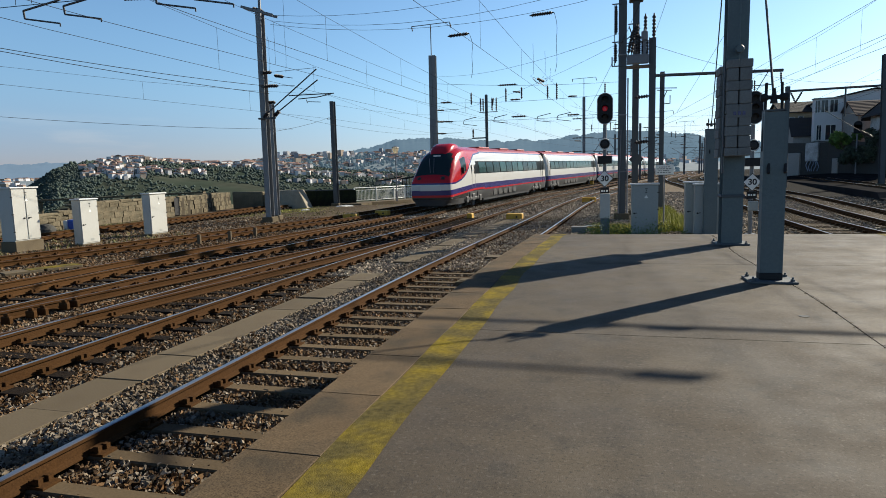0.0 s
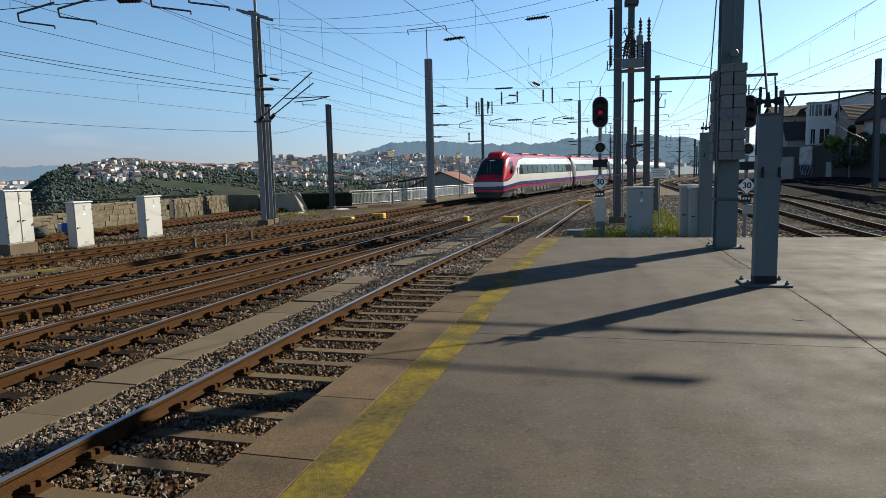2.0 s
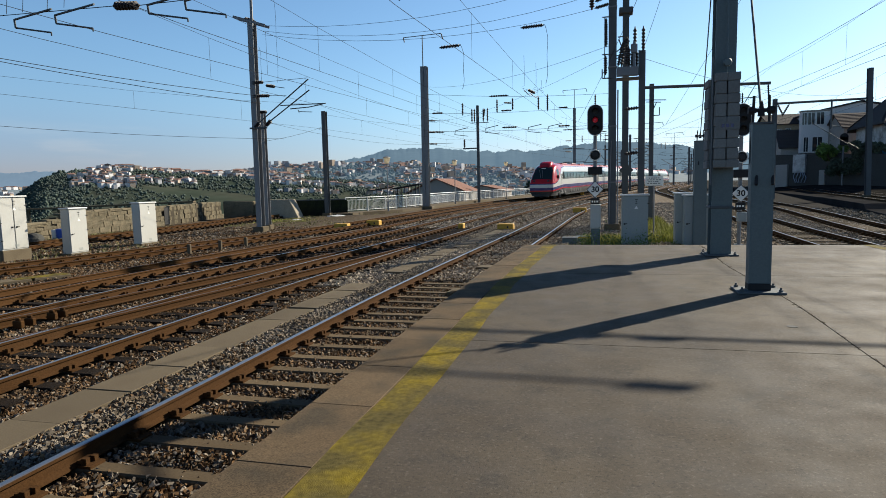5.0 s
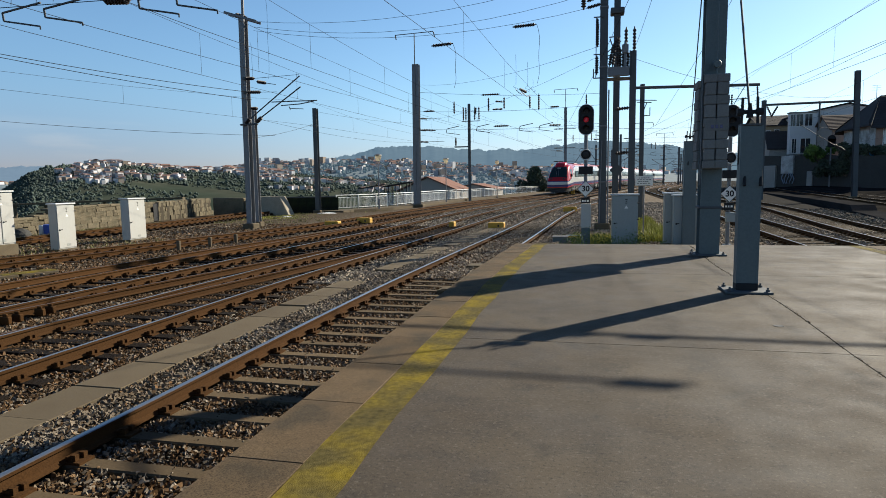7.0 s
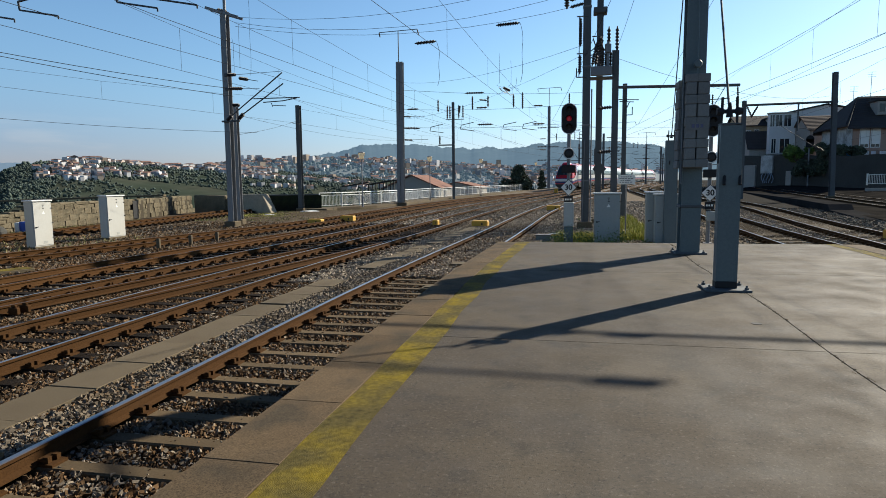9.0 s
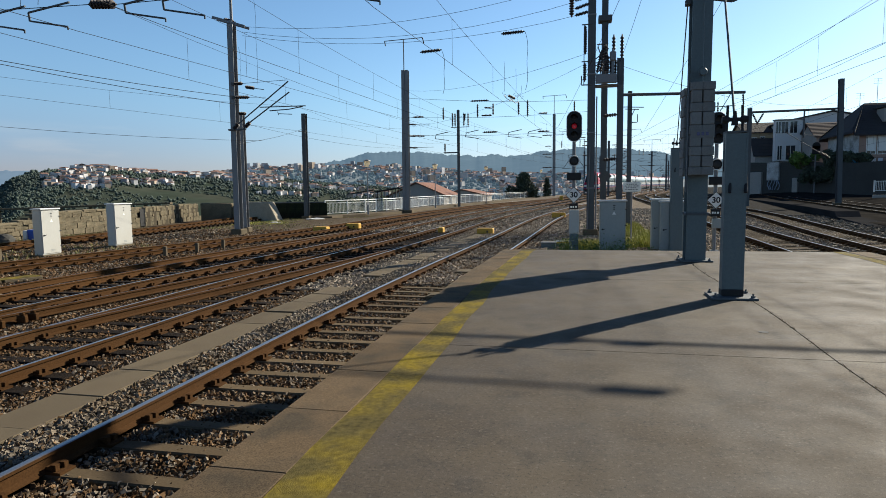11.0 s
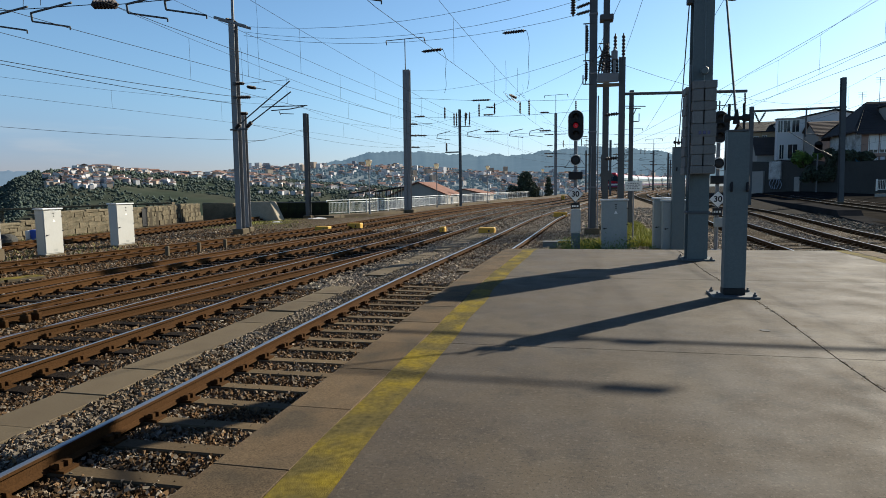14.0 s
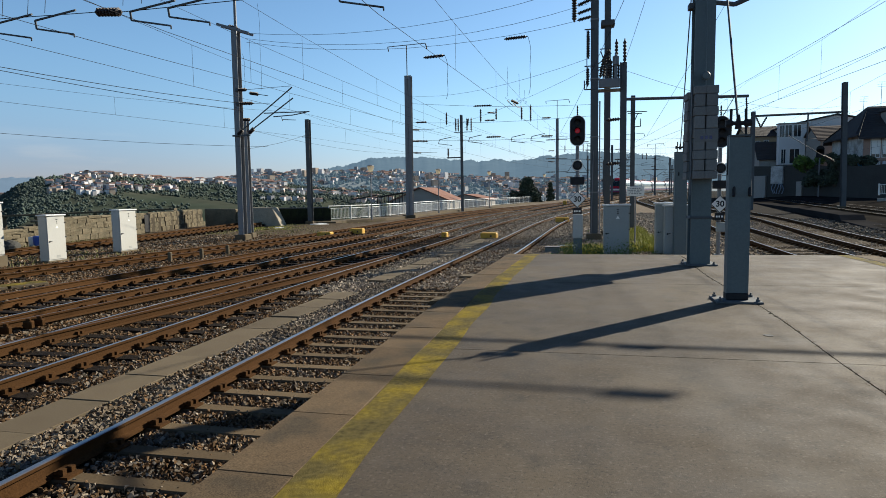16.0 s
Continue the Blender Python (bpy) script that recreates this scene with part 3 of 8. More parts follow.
def build_platform():
    root = tagged(empty("platform", PLATFORM), "low station platform of worn grey concrete panels", "platform", kind="structure")
    ys = [-14, -8.4, -3.5, 1.4, 6.15, 11.1, 16.3]
    joint = 0.006
    for k, (y0, y1) in enumerate(zip(ys, ys[1:])):
        for side in (0, 1):
            bm = bmesh.new()
            ts = [y0 + joint + (y1 - y0 - 2 * joint) * i / 6 for i in range(7)]
            def xl(y):
                return plat_left(y) + 0.502 if side == 0 else 2.40 + joint + 0.05 * math.sin(y * 0.9)
            def xr(y):
                return 2.40 - joint + 0.05 * math.sin(y * 0.9) if side == 0 else 6.33
            top = [[bm.verts.new((x, y, 0)) for x in (xl(y), xr(y))] for y in ts]
            low = [[bm.verts.new((x, y, -0.3)) for x in (xl(y), xr(y))] for y in ts]
            for i in range(6):
                bm.faces.new((top[i][0], top[i][1], top[i + 1][1], top[i + 1][0]))
                bm.faces.new((low[i][0], low[i + 1][0], low[i + 1][1], low[i][1]))
                for s in (0, 1):
                    bm.faces.new((top[i][s], top[i + 1][s], low[i + 1][s], low[i][s]))
            for i in (0, 6):
                bm.faces.new((top[i][0], top[i][1], low[i][1], low[i][0]))
            part("panel", bm, M["platform"], root)
    # body below the panels and the end face
    bm = bmesh.new()
    for y0, y1 in zip(range(-14, 17, 2), range(-12, 18, 2)):
        y1 = min(y1, 16.26)
        if y1 > y0:
            box(bm, plat_left((y0 + y1) / 2) + 0.16, 6.45, y0, y1, -1.6, -0.08 if y1 < 16 else -0.02)
    part("body", bm, M["concrete"], root)
    # edge slabs
    y = -13.9
    while y < 16.2:
        L = min(1.0, 16.3 - y)
        bm = bmesh.new()
        x0, x1 = plat_left(y), plat_left(y + L)
        g = 0.002
        dz = random.uniform(-0.003, 0.003)
        pts = [(x0, y + g), (x0 + 0.494, y + g), (x1 + 0.494, y + L - g), (x1, y + L - g)]
        vs = [[bm.verts.new((px, py, z)) for px, py in pts] for z in (-0.12, 0.002 + dz)]
        bm.faces.new(vs[1])
        bm.faces.new(vs[0][::-1])
        for i in range(4):
            bm.faces.new((vs[0][i], vs[0][(i + 1) % 4], vs[1][(i + 1) % 4], vs[1][i]))
        bmesh.ops.bevel(bm, geom=[e for e in bm.edges if min(v.co.z for v in e.verts) > -0.05], offset=0.005, segments=1, affect="EDGES")
        part("edge_slab", bm, M["edge"], root)
        y += 1.0
    # right-hand edge slabs
    for k in range(30):
        bm = bmesh.new()
        box(bm, 6.34, 6.82, -13.9 + k, -12.91 + k if k < 29 else 16.3, -0.12, 0.002, 0.01)
        part("edge_slab", bm, M["edge"], root)
    # painted lines, a few millimetres proud
    for sgn in (0, 1):
        bm = bmesh.new()
        prev = None
        for i in range(62):
            yy = -13.9 + 30.19 * i / 61
            a = plat_left(yy) + 0.50 + 0.012 * math.sin(yy * 3.1) if sgn == 0 else 6.03 + 0.012 * math.sin(yy * 2.7)
            b = a + 0.32 + 0.014 * math.sin(yy * 2.3 + 1) if sgn == 0 else a + 0.27
            cur = [bm.verts.new((a, yy, 0.0045)), bm.verts.new((b, yy, 0.0045))]
            if prev:
                bm.faces.new((prev[0], prev[1], cur[1], cur[0]))
            prev = cur
        part("yellow_line", bm, M["yellow"], root, "worn yellow safety line painted on concrete")
    # crumbled mortar and sand along the joints
    rng = np.random.default_rng(31)
    yy = rng.uniform(-4, 16, 700)
    xx = 2.40 + 0.05 * np.sin(yy * 0.9) + rng.normal(size=700) * 0.018
    tagged(pebbles("joint_crumbs", np.stack([xx, yy, np.full(700, 0.001)], 1), rng.uniform(0.003, 0.011, 700), M["edge"], rng, parent=root), kind="stuff")
    # a small drain hole and a fresh paint stroke
    bm = bmesh.new()
    lathe(bm, (2.05, 7.25, -0.02), (2.05, 7.25, 0.004), [(0, 0.05), (1, 0.055)], 14)
    part("drain_cover", bm, M["black"], root, "small dark drain cover")


build_platform()


# ---- tracks ----
def rail_mesh(xf, y0, y1, step=0.8, worn=1):
    """A flat-bottomed rail along x = xf(y)."""
    prof = [(-0.070, -0.160), (-0.070, -0.148), (-0.012, -0.128), (-0.010, -0.045), (-0.034, -0.036), (-0.036, -0.006), (-0.026, 0.0), (0.026, 0.0), (0.036, -0.006), (0.034, -0.036), (0.010, -0.045), (0.012, -0.128), (0.070, -0.148), (0.070, -0.160)]
    bm = bmesh.new()
    rows = []
    n = max(2, int((y1 - y0) / step))
    for i in range(n + 1):
        y = y0 + (y1 - y0) * i / n
        rows.append([bm.verts.new((xf(y) + px, y, RAIL_Z + rise(y) + pz)) for px, pz in prof])
    k = len(prof)
    for a, b in zip(rows, rows[1:]):
        for i in range(k):
            f = bm.faces.new((a[i], a[(i + 1) % k], b[(i + 1) % k], b[i]))
            f.material_index = 1 if abs(i - 6) < worn else 0
    bm.faces.new(rows[0])
    bm.faces.new(rows[-1][::-1])
    return bm


# one fastening on both sides of a rail: sole plate, two coiled bolts and a clip over the foot
FAST_V = np.concatenate([np.concatenate([CUBE_V * (0.075, 0.085, 0.014) + (q * 0.135, 0, 0.010), CUBE_V * (0.026, 0.022, 0.036) + (q * 0.125, -0.045, 0.045), CUBE_V * (0.026, 0.022, 0.032) + (q * 0.130, 0.045, 0.042), CUBE_V * (0.036, 0.072, 0.014) + (q * 0.088, 0, 0.050)]) for q in (1, -1)])
FAST_F = [tuple(i + 8 * k for i in f) for k in range(8) for f in CUBE_F]


def sleeper_mesh(length, kind):
    bm = bmesh.new()
    if kind == "sl_conc":
        box(bm, -length / 2, length / 2, -0.095, 0.095, -0.16, 0.0, 0.015)
        for v in bm.verts:
            if abs(v.co.x) < 0.5:
                v.co.z -= 0.02
    else:
        box(bm, -length / 2, length / 2, -0.12, 0.12, -0.14, 0.0, 0.012)
    me = bpy.data.meshes.new("sleeper")
    bm.to_mesh(me)
    bm.free()
    me.materials.append(M[kind])
    return me


def track(name, label, centre, y0, y1, kind, length=2.6, near=30.0, heads=("polish", "polish"), shift=0.0, spacing=0.6, sleepers=True, worn=1):
    root = tagged(empty(name), label, "railway track", "railway tracks", kind="structure")
    for s in (0, 1):
        off = (-0.87, 0.87)[s]
        part("rail", rail_mesh(lambda y: centre(y) + off, y0, y1, worn=worn), [M["rust"], M[heads[s]]], root)
    if not sleepers:
        return root
    me = sleeper_mesh(length, kind)
    top = RAIL_Z - 0.165
    y = y0 + 0.3
    far, fast = [], []
    while y < y1:
        c = centre(y)
        ang = math.atan2(centre(y + 0.5) - centre(y - 0.5), 1.0)
        if y < near:
            ob = new("sleeper", me)
            ob.parent = root
            ob.matrix_basis = Matrix.Translation((c + shift + random.uniform(-0.03, 0.03), y + random.uniform(-0.02, 0.02), top + rise(y))) @ pose(0, 0, 0, 0, 0, -math.degrees(ang) + random.uniform(-0.8, 0.8))
        elif y < 160:
            far.append((c + shift, y, top + rise(y) - 0.07))
        if y < 46:
            fast += [(c - 0.87, y, top + rise(y)), (c + 0.87, y, top + rise(y))]
        y += spacing
    if far:
        far = np.array(far)
        tagged(soup("far_sleepers", CUBE_V[None] * (length / 2, 0.12, 0.07) + far[:, None], CUBE_F, M[kind], root), kind="stuff")
    fast = np.array(fast)
    tagged(soup("rail_clips", FAST_V[None] + fast[:, None], FAST_F, M["rust"], root), kind="stuff")
    return root


def c1(y):
    return -3.63 + bend(y)


def c2(y):
    return -7.97 + bend(y)


def c3(y):
    return -11.84 + bend(y)


def c4(y):
    return -11.84 + bend(y) - 3.5 * (1 - sstep(64, 92, y)) - 3.4 * (max(0.0, 46 - y) / 31.5) ** 2


def c5(y):
    return -25.45 - 0.055 * (y - 20)


def cx(y):
    return -11.84 + 3.87 * sstep(-14, 28, y) + bend(y)


def ca(y):
    return 7.85 + 0.035 * ramp_area(10, 30, y) - 0.035 * ramp_area(45, 60, y) + 0.21 * ramp_area(85, 115, y)


def cb(y):
    return 10.2 + 0.085 * ramp_area(5, 20, y) - 0.11 * ramp_area(40, 60, y) + 0.22 * ramp_area(85, 115, y)


def cc(y):
    return 17.7 + 0.095 * y + 0.04 * ramp_area(60, 120, y)


def cd(y):
    return 21.3 + 0.095 * y + 0.04 * ramp_area(60, 120, y)


track("platform_track", "broad-gauge track on concrete sleepers beside the platform", c1, -8, 230, "sl_conc", 2.55, worn=2)
track("through_track", "rusty through track with polished heads on dark timber", c2, -8, 230, "sl_wood", 3.0, shift=-0.1, near=34)
track("far_track", "rusty track on dark timber sleepers", c3, -8, 330, "sl_wood", 3.2, shift=-0.1, near=34, heads=("dullhead", "polish"))
track("diverging_track", "dull rusty track joining from the side", c4, 2, 91, "sl_wood", 2.6, heads=("dullhead", "dullhead"))
track("siding_track", "disused rusty siding along the granite wall", c5, 8, 47, "sl_wood", 2.6, heads=("dullhead", "dullhead"))
track("crossover_track", "crossover rails of a turnout between two tracks", cx, -8, 27, "sl_wood", heads=("dullhead", "dullhead"), sleepers=False)
track("right_track", "track with concrete sleepers beside the platform end", ca, 4, 210, "sl_conc", 2.55)
track("right_second_track", "second track with concrete sleepers and grey ballast", cb, 8, 210, "sl_conc", 2.55)
track("outer_track", "distant rusty track below the houses", cc, 20, 210, "sl_wood", 2.6, near=20)
track("outermost_track", "distant rusty track at the foot of a retaining wall", cd, 20, 210, "sl_wood", 2.6, near=20)


def build_side_duct():
    root = tagged(empty("side_cable_duct"), "short row of concrete duct covers with yellow paint", "cable duct", kind="structure")
    for k in range(4):
        bm = bmesh.new()
        box(bm, -0.3, 0.3, -0.48, 0.48, -0.12, 0.0, 0.012)
        ob = part("cover", bm, M["concrete"], root)
        ob.matrix_basis = pose(-16.9 + 0.42 * k, 11.7 + 0.95 * k, RAIL_Z - 0.12, 0, 0, -24)
    bm = bmesh.new()
    box(bm, -0.28, 0.28, -0.9, 0.46, 0.004, 0.008)
    ob = part("paint", bm, M["yellow"], root, "faded yellow paint on a cover")
    ob.matrix_basis = pose(-15.64, 14.55, RAIL_Z - 0.12, 0, 0, -24)


build_side_duct()


def build_check_rail():
    root = tagged(empty("check_rail"), "rusty check rail beside a turnout", "rail", kind="structure")
    part("rail", rail_mesh(lambda y: -13.85 + bend(y) + 0.9 * sstep(14, 34, y), -6, 33), [M["rust"], M["dullhead"]], root)
    for k in range(3):
        for s in (0, 0.3):
            bm = bmesh.new()
            y = 8.0 + 0.72 * k + s * 0.8
            box(bm, -10.32, -10.12, y, y + 0.09, RAIL_Z - 0.17, RAIL_Z - 0.03, 0.015)
            box(bm, -10.27, -10.17, y + 0.02, y + 0.07, RAIL_Z - 0.031, RAIL_Z + 0.02, 0.012)
            part("rail_brace", bm, M["rust"], root)


build_check_rail()


# a broken stone: a lopsided wedge
STONE_V = np.array([(-0.85, -0.6, -0.45), (-0.75, 0.65, -0.4), (-0.6, 0.05, 0.6), (0.8, -0.65, -0.4), (0.7, 0.6, -0.5), (0.85, -0.05, 0.5)])
STONE_F = [(0, 2, 1), (3, 4, 5), (0, 1, 4), (0, 4, 3), (1, 2, 5), (1, 5, 4), (2, 0, 3), (2, 3, 5)]


def build_ballast():
    rng = np.random.default_rng(4)
    # in the tracks: brown; on the shoulders: pale grey
    zones = [
        # x0, x1, y0, y1, cover, size, material, lift
        (-4.42, -2.2, 1.6, 7, 1.15, 0.026, "stone_rust", 0.008), (-4.42, -2.2, 1.6, 7, 0.85, 0.028, "stone_grey", 0.006),
        (-4.42, -2.1, 7, 15, 0.9, 0.030, "stone_rust", 0.004), (-4.42, -2.1, 7, 15, 0.7, 0.030, "stone_grey", 0.004),
        (-4.4, -1.9, 15, 34, 0.5, 0.040, "stone_rust", 0.03), (-4.4, -1.6, 15, 36, 1.0, 0.042, "stone_pale", 0.035),
        (-5.40, -4.56, 2.0, 9, 2.1, 0.031, "stone_grey", 0.045), (-5.40, -4.56, 2.0, 9, 0.3, 0.03, "stone_rust", 0.05),
        (-5.45, -4.56, 9, 18, 1.7, 0.034, "stone_grey", 0.04), (-5.6, -4.56, 18, 36, 1.0, 0.046, "stone_pale", 0.03),
        (-7.02, -6.10, 3.5, 14, 1.0, 0.029, "stone_rust", 0.0), (-7.02, -6.10, 3.5, 14, 0.45, 0.030, "stone_grey", 0.0), (-6.95, -5.6, 14, 36, 0.9, 0.042, "stone_pale", 0.01),
        (-8.78, -7.18, 4.5, 15, 1.1, 0.031, "stone_rust", 0.012), (-8.78, -7.18, 4.5, 15, 0.35, 0.031, "stone_grey", -0.008), (-8.75, -7.2, 15, 34, 0.6, 0.044, "stone_rust", -0.01),
        (-10.9, -8.92, 5, 17, 0.9, 0.034, "stone_rust", -0.01), (-10.9, -8.92, 5, 17, 0.3, 0.034, "stone_grey", -0.008), (-10.9, -8.95, 17, 36, 0.55, 0.048, "stone_rust", -0.01),
        (-12.65, -11.0, 7, 22, 0.8, 0.038, "stone_rust", -0.01), (-12.65, -11.0, 7, 22, 0.25, 0.038, "stone_grey", -0.01), (-12.6, -11.05, 22, 40, 0.5, 0.055, "stone_rust", -0.01),
        (-19.5, -12.8, 8, 26, 0.55, 0.040, "stone_rust", 0.0), (-19.5, -12.8, 8, 30, 0.16, 0.042, "stone_grey", 0.0), (-25, -17, 16, 36, 0.25, 0.052, "stone_rust", -0.02), (-25, -17, 16, 36, 0.2, 0.052, "stone_grey", -0.02),
        (-16.8, -5, 34, 62, 0.28, 0.075, "stone_rust", 0.0), (-12.8, -1.2, 34, 68, 0.6, 0.075, "stone_pale", 0.02),
        (6.6, 9.4, 17, 42, 0.6, 0.048, "stone_pale", -0.01), (9.2, 13.5, 20, 50, 0.5, 0.058, "stone_pale", -0.01), (13, 18, 26, 50, 0.25, 0.07, "stone_grey", -0.02), (-1.8, 6.4, 16.6, 34, 0.55, 0.048, "stone_pale", -0.03), (-1.6, 6, 34, 62, 0.35, 0.08, "stone_pale", -0.03),
    ]
    for kind, label in (("stone_grey", "grey track ballast of broken stone beside the platform"), ("stone_pale", "pale newer track ballast in the station throat"), ("stone_rust", "rust-stained brown track ballast of broken stone")):
        P, S = [], []
        for x0, x1, y0, y1, cover, size, k, lift in zones:
            if k != kind:
                continue
            n = int(cover * (x1 - x0) * (y1 - y0) / (1.8 * size * size))
            u = rng.uniform(0, 1, n) ** 1.25
            y = y0 + (y1 - y0) * u
            x = rng.uniform(x0, x1, n)
            if x1 < 0 or y0 > 30:
                x = x + np.array([bend(v) for v in y])
            P.append(np.stack([x, y, BED_Z + 0.022 + lift + np.array([rise(v) for v in y]) + rng.uniform(-0.012, 0.028, n)], 1))
            S.append(size * rng.uniform(0.55, 1.35, n))
        ob = pebbles("ballast", np.concatenate(P), np.concatenate(S), M[kind], rng, flat=0.8, base=STONE_V, faces=STONE_F)
        tagged(ob, label, "ballast", kind="stuff")


build_ballast()


def build_duct():
    root = tagged(empty("cable_duct"), "line of concrete cable duct covers between tracks", "cable duct", kind="structure")
    y = -6.0
    while y < 36:
        L = 1.0 if y < 14 else 0.98
        if 14.0 <= y < 15.5 or 21 < y < 22.5:
            y += 1
            continue
        bm = bmesh.new()
        w0, w1 = (-6.08, -5.42) if y < 14 else (-6.0, -5.45)
        box(bm, w0, w1, 0.002, L - 0.002, -0.16, 0.0, 0.006)
        ob = part("cover", bm, M["concrete"], root)
        ob.matrix_basis = pose(bend(y + 0.5), y, RAIL_Z - 0.14 + random.uniform(-0.006, 0.006), 0, 0, random.uniform(-0.5, 0.5) - math.degrees(math.atan(bend(y + 1) - bend(y))))
        y += 1
    # cross slabs laid over the platform track
    for (x, yy, w, d) in ((-2.6, 17.3, 1.5, 0.5), (-2.95, 13.2, 0.55, 0.45), (-2.55, 11.2, 0.55, 0.4)):
        bm = bmesh.new()
        box(bm, -w / 2, w / 2, -d / 2, d / 2, -0.12, 0.0, 0.012)
        if w < 1:
            box(bm, -w / 2 + 0.07, w / 2 - 0.07, -d / 2 + 0.07, d / 2 - 0.07, 0.0, 0.02, 0.01)
        ob = part("slab", bm, M["concrete"], root)
        ob.matrix_basis = pose(x, yy, RAIL_Z - 0.10, 0, 0, -3)


build_duct()


# ---- the train ----
SIDE_Z = [0.30, 0.46, 0.62, 0.70, 0.78, 0.95, 1.05, 1.28, 1.40, 1.52, 1.64, 1.76, 1.88, 2.00, 2.20, 2.40, 2.60, 2.78, 2.92, 3.06, 3.20, 3.34, 3.42]
ROOF_Z = 3.72


def train_ring(u, nose):
    """Half section of the body, u metres from its tip: (x, z, level) from the skirt up to the roof's middle."""
    hs = ([0, 0.05, 0.15, 0.35, 0.6, 0.9, 1.2, 1.6, 2.0, 2.5, 3.0, 3.8, 4.8, 6.0], [1.52, 1.66, 1.84, 2.08, 2.38, 2.72, 3.02, 3.32, 3.52, 3.66, 3.72, 3.74, 3.73, 3.72])
    ws = ([0, 0.05, 0.15, 0.4, 0.9, 1.8, 3.0, 4.5], [1.20, 1.30, 1.36, 1.395, 1.415, 1.435, 1.445, 1.45])
    h = interp(u, *hs) if nose else ROOF_Z
    w = interp(u, *ws) if nose else 1.45
    pts = []
    for z in SIDE_Z:
        zz = z if z <= 1.40 else 1.40 + (z - 1.40) * (h - 1.40) / (ROOF_Z - 1.40)
        if z < 0.62 and (not nose or u > 3.0):
            zz = 0.40 + 0.22 * (z - 0.30) / 0.32
        f = 1.0
        if z < 0.9:
            f = 0.94 + 0.06 * (z - 0.3) / 0.6
            if nose and u < 1.5:
                f *= 0.84 + 0.16 * u / 1.5 if z < 0.6 else 1.0
        s = max(0.0, (z - 1.3) / (ROOF_Z - 1.3))
        f *= (1 - (0.60 if not nose or u > 3.5 else 0.54) * s ** (3.0 if not nose or u > 3.5 else 3.8)) ** 0.67
        pts.append((w * f, zz, z))
    x_last, z_last, _ = pts[-1]
    for g in (0.86, 0.70, 0.50, 0.26, 0.0):
        pts.append((x_last * g, z_last + (h - z_last) * (1 - g ** 2.4), 3.5))
    return pts


def train_paint(u, lv, z, x, end):
    """Which paint a face carries: 0 white 1 red 2 navy 3 dark 4 skirt 5 glass 6 roof. lv: the level on a plain section."""
    nose = end and u < 6.5
    if z < 0.60 and end and u < 3.1:
        return 3
    if lv < 0.93 and (not nose or u > 3.1):
        near = min(abs(u - (4.2 if end else 3.6)), abs(u - 22.5))
        return 3 if near < 1.9 else 4
    if lv < 1.10 and not nose:
        return 1
    if lv < 1.38 and not nose:
        return 2 if not (nose and u < 1.0 and lv > 1.05) else 0
    if nose and 0.36 < u < 1.75 and x < 1.26 - 0.17 * u and z > 1.75:
        return 5
    if nose and 1.95 < u < 2.85 and 2.25 < lv < 3.05 and x > 0.8:
        return 5
    if nose and not (u > 4.3 + 0.9 * (lv - 2.0) and 2.0 < lv < 2.78):
        return 7
    line = interp(u, [0, 0.6, 1.6, 2.6, 3.4, 4.2, 5.0, 7], [1.52, 1.54, 1.66, 2.00, 2.44, 2.86, 3.16, 3.36]) if nose else 3.37
    if z < line - 0.05:
        if 2.0 < lv < 2.78 and (u > 4.3 if end else u > 2.0):
            if not end or u > 4.3 + 0.9 * (lv - 2.0):
                return 8
        return 0
    if z < line + 0.03:
        return 2
    if nose and 0.36 < u < 1.75 and x < 1.08 - 0.12 * u:
        return 5
    if nose and 1.9 < u < 2.75 and 2.25 < lv < 3.1 and x > 0.8:
        return 5
    return 1 if lv < 3.45 or nose else 6


def car_body(length, end):
    bm = bmesh.new()
    us = ([0, 0.02, 0.05, 0.1, 0.16, *np.arange(0.24, 6.4, 0.085), *np.linspace(6.6, length, 14)] if end else [0, 2.0, *np.linspace(2.4, length, 16)])
    rings, levels = [], None
    for u in us:
        half = train_ring(u, end)
        levels = [p[2] for p in half]
        full = half + [(-x, z, v) for x, z, v in half[-2::-1]]
        rings.append([bm.verts.new((x, u, z)) for x, z, _ in full])
    m = len(rings[0])
    h = len(levels)
    for (ua, a), (ub, b) in zip(zip(us, rings), zip(us[1:], rings[1:])):
        for i in range(m - 1):
            f = bm.faces.new((a[i], a[i + 1], b[i + 1], b[i]))
            c = f.calc_center_median()
            k = i if i < h - 1 else m - 2 - i
            f.material_index = train_paint((ua + ub) / 2, (levels[k] + levels[k + 1]) / 2, c.z, abs(c.x), end)
    # the front: strips across the tip
    if end:
        r = rings[0]
        for i in range(h - 1):
            j = m - 1 - i
            q = list(dict.fromkeys([r[i], r[i + 1], r[j - 1], r[j]]))
            if len(q) > 2:
                f = bm.faces.new(q)
                z = f.calc_center_median().z
                f.material_index = 3 if z < 0.60 else 7
    else:
        bm.faces.new(rings[0])
    bm.faces.new(rings[-1][::-1])
    for f in bm.faces:
        f.smooth = True
    return bm


TRAIN_MATS = ["t_white", "t_red", "t_blue", "t_dark", "t_skirt", "t_glass", "t_roof", "t_cab", "t_window"]


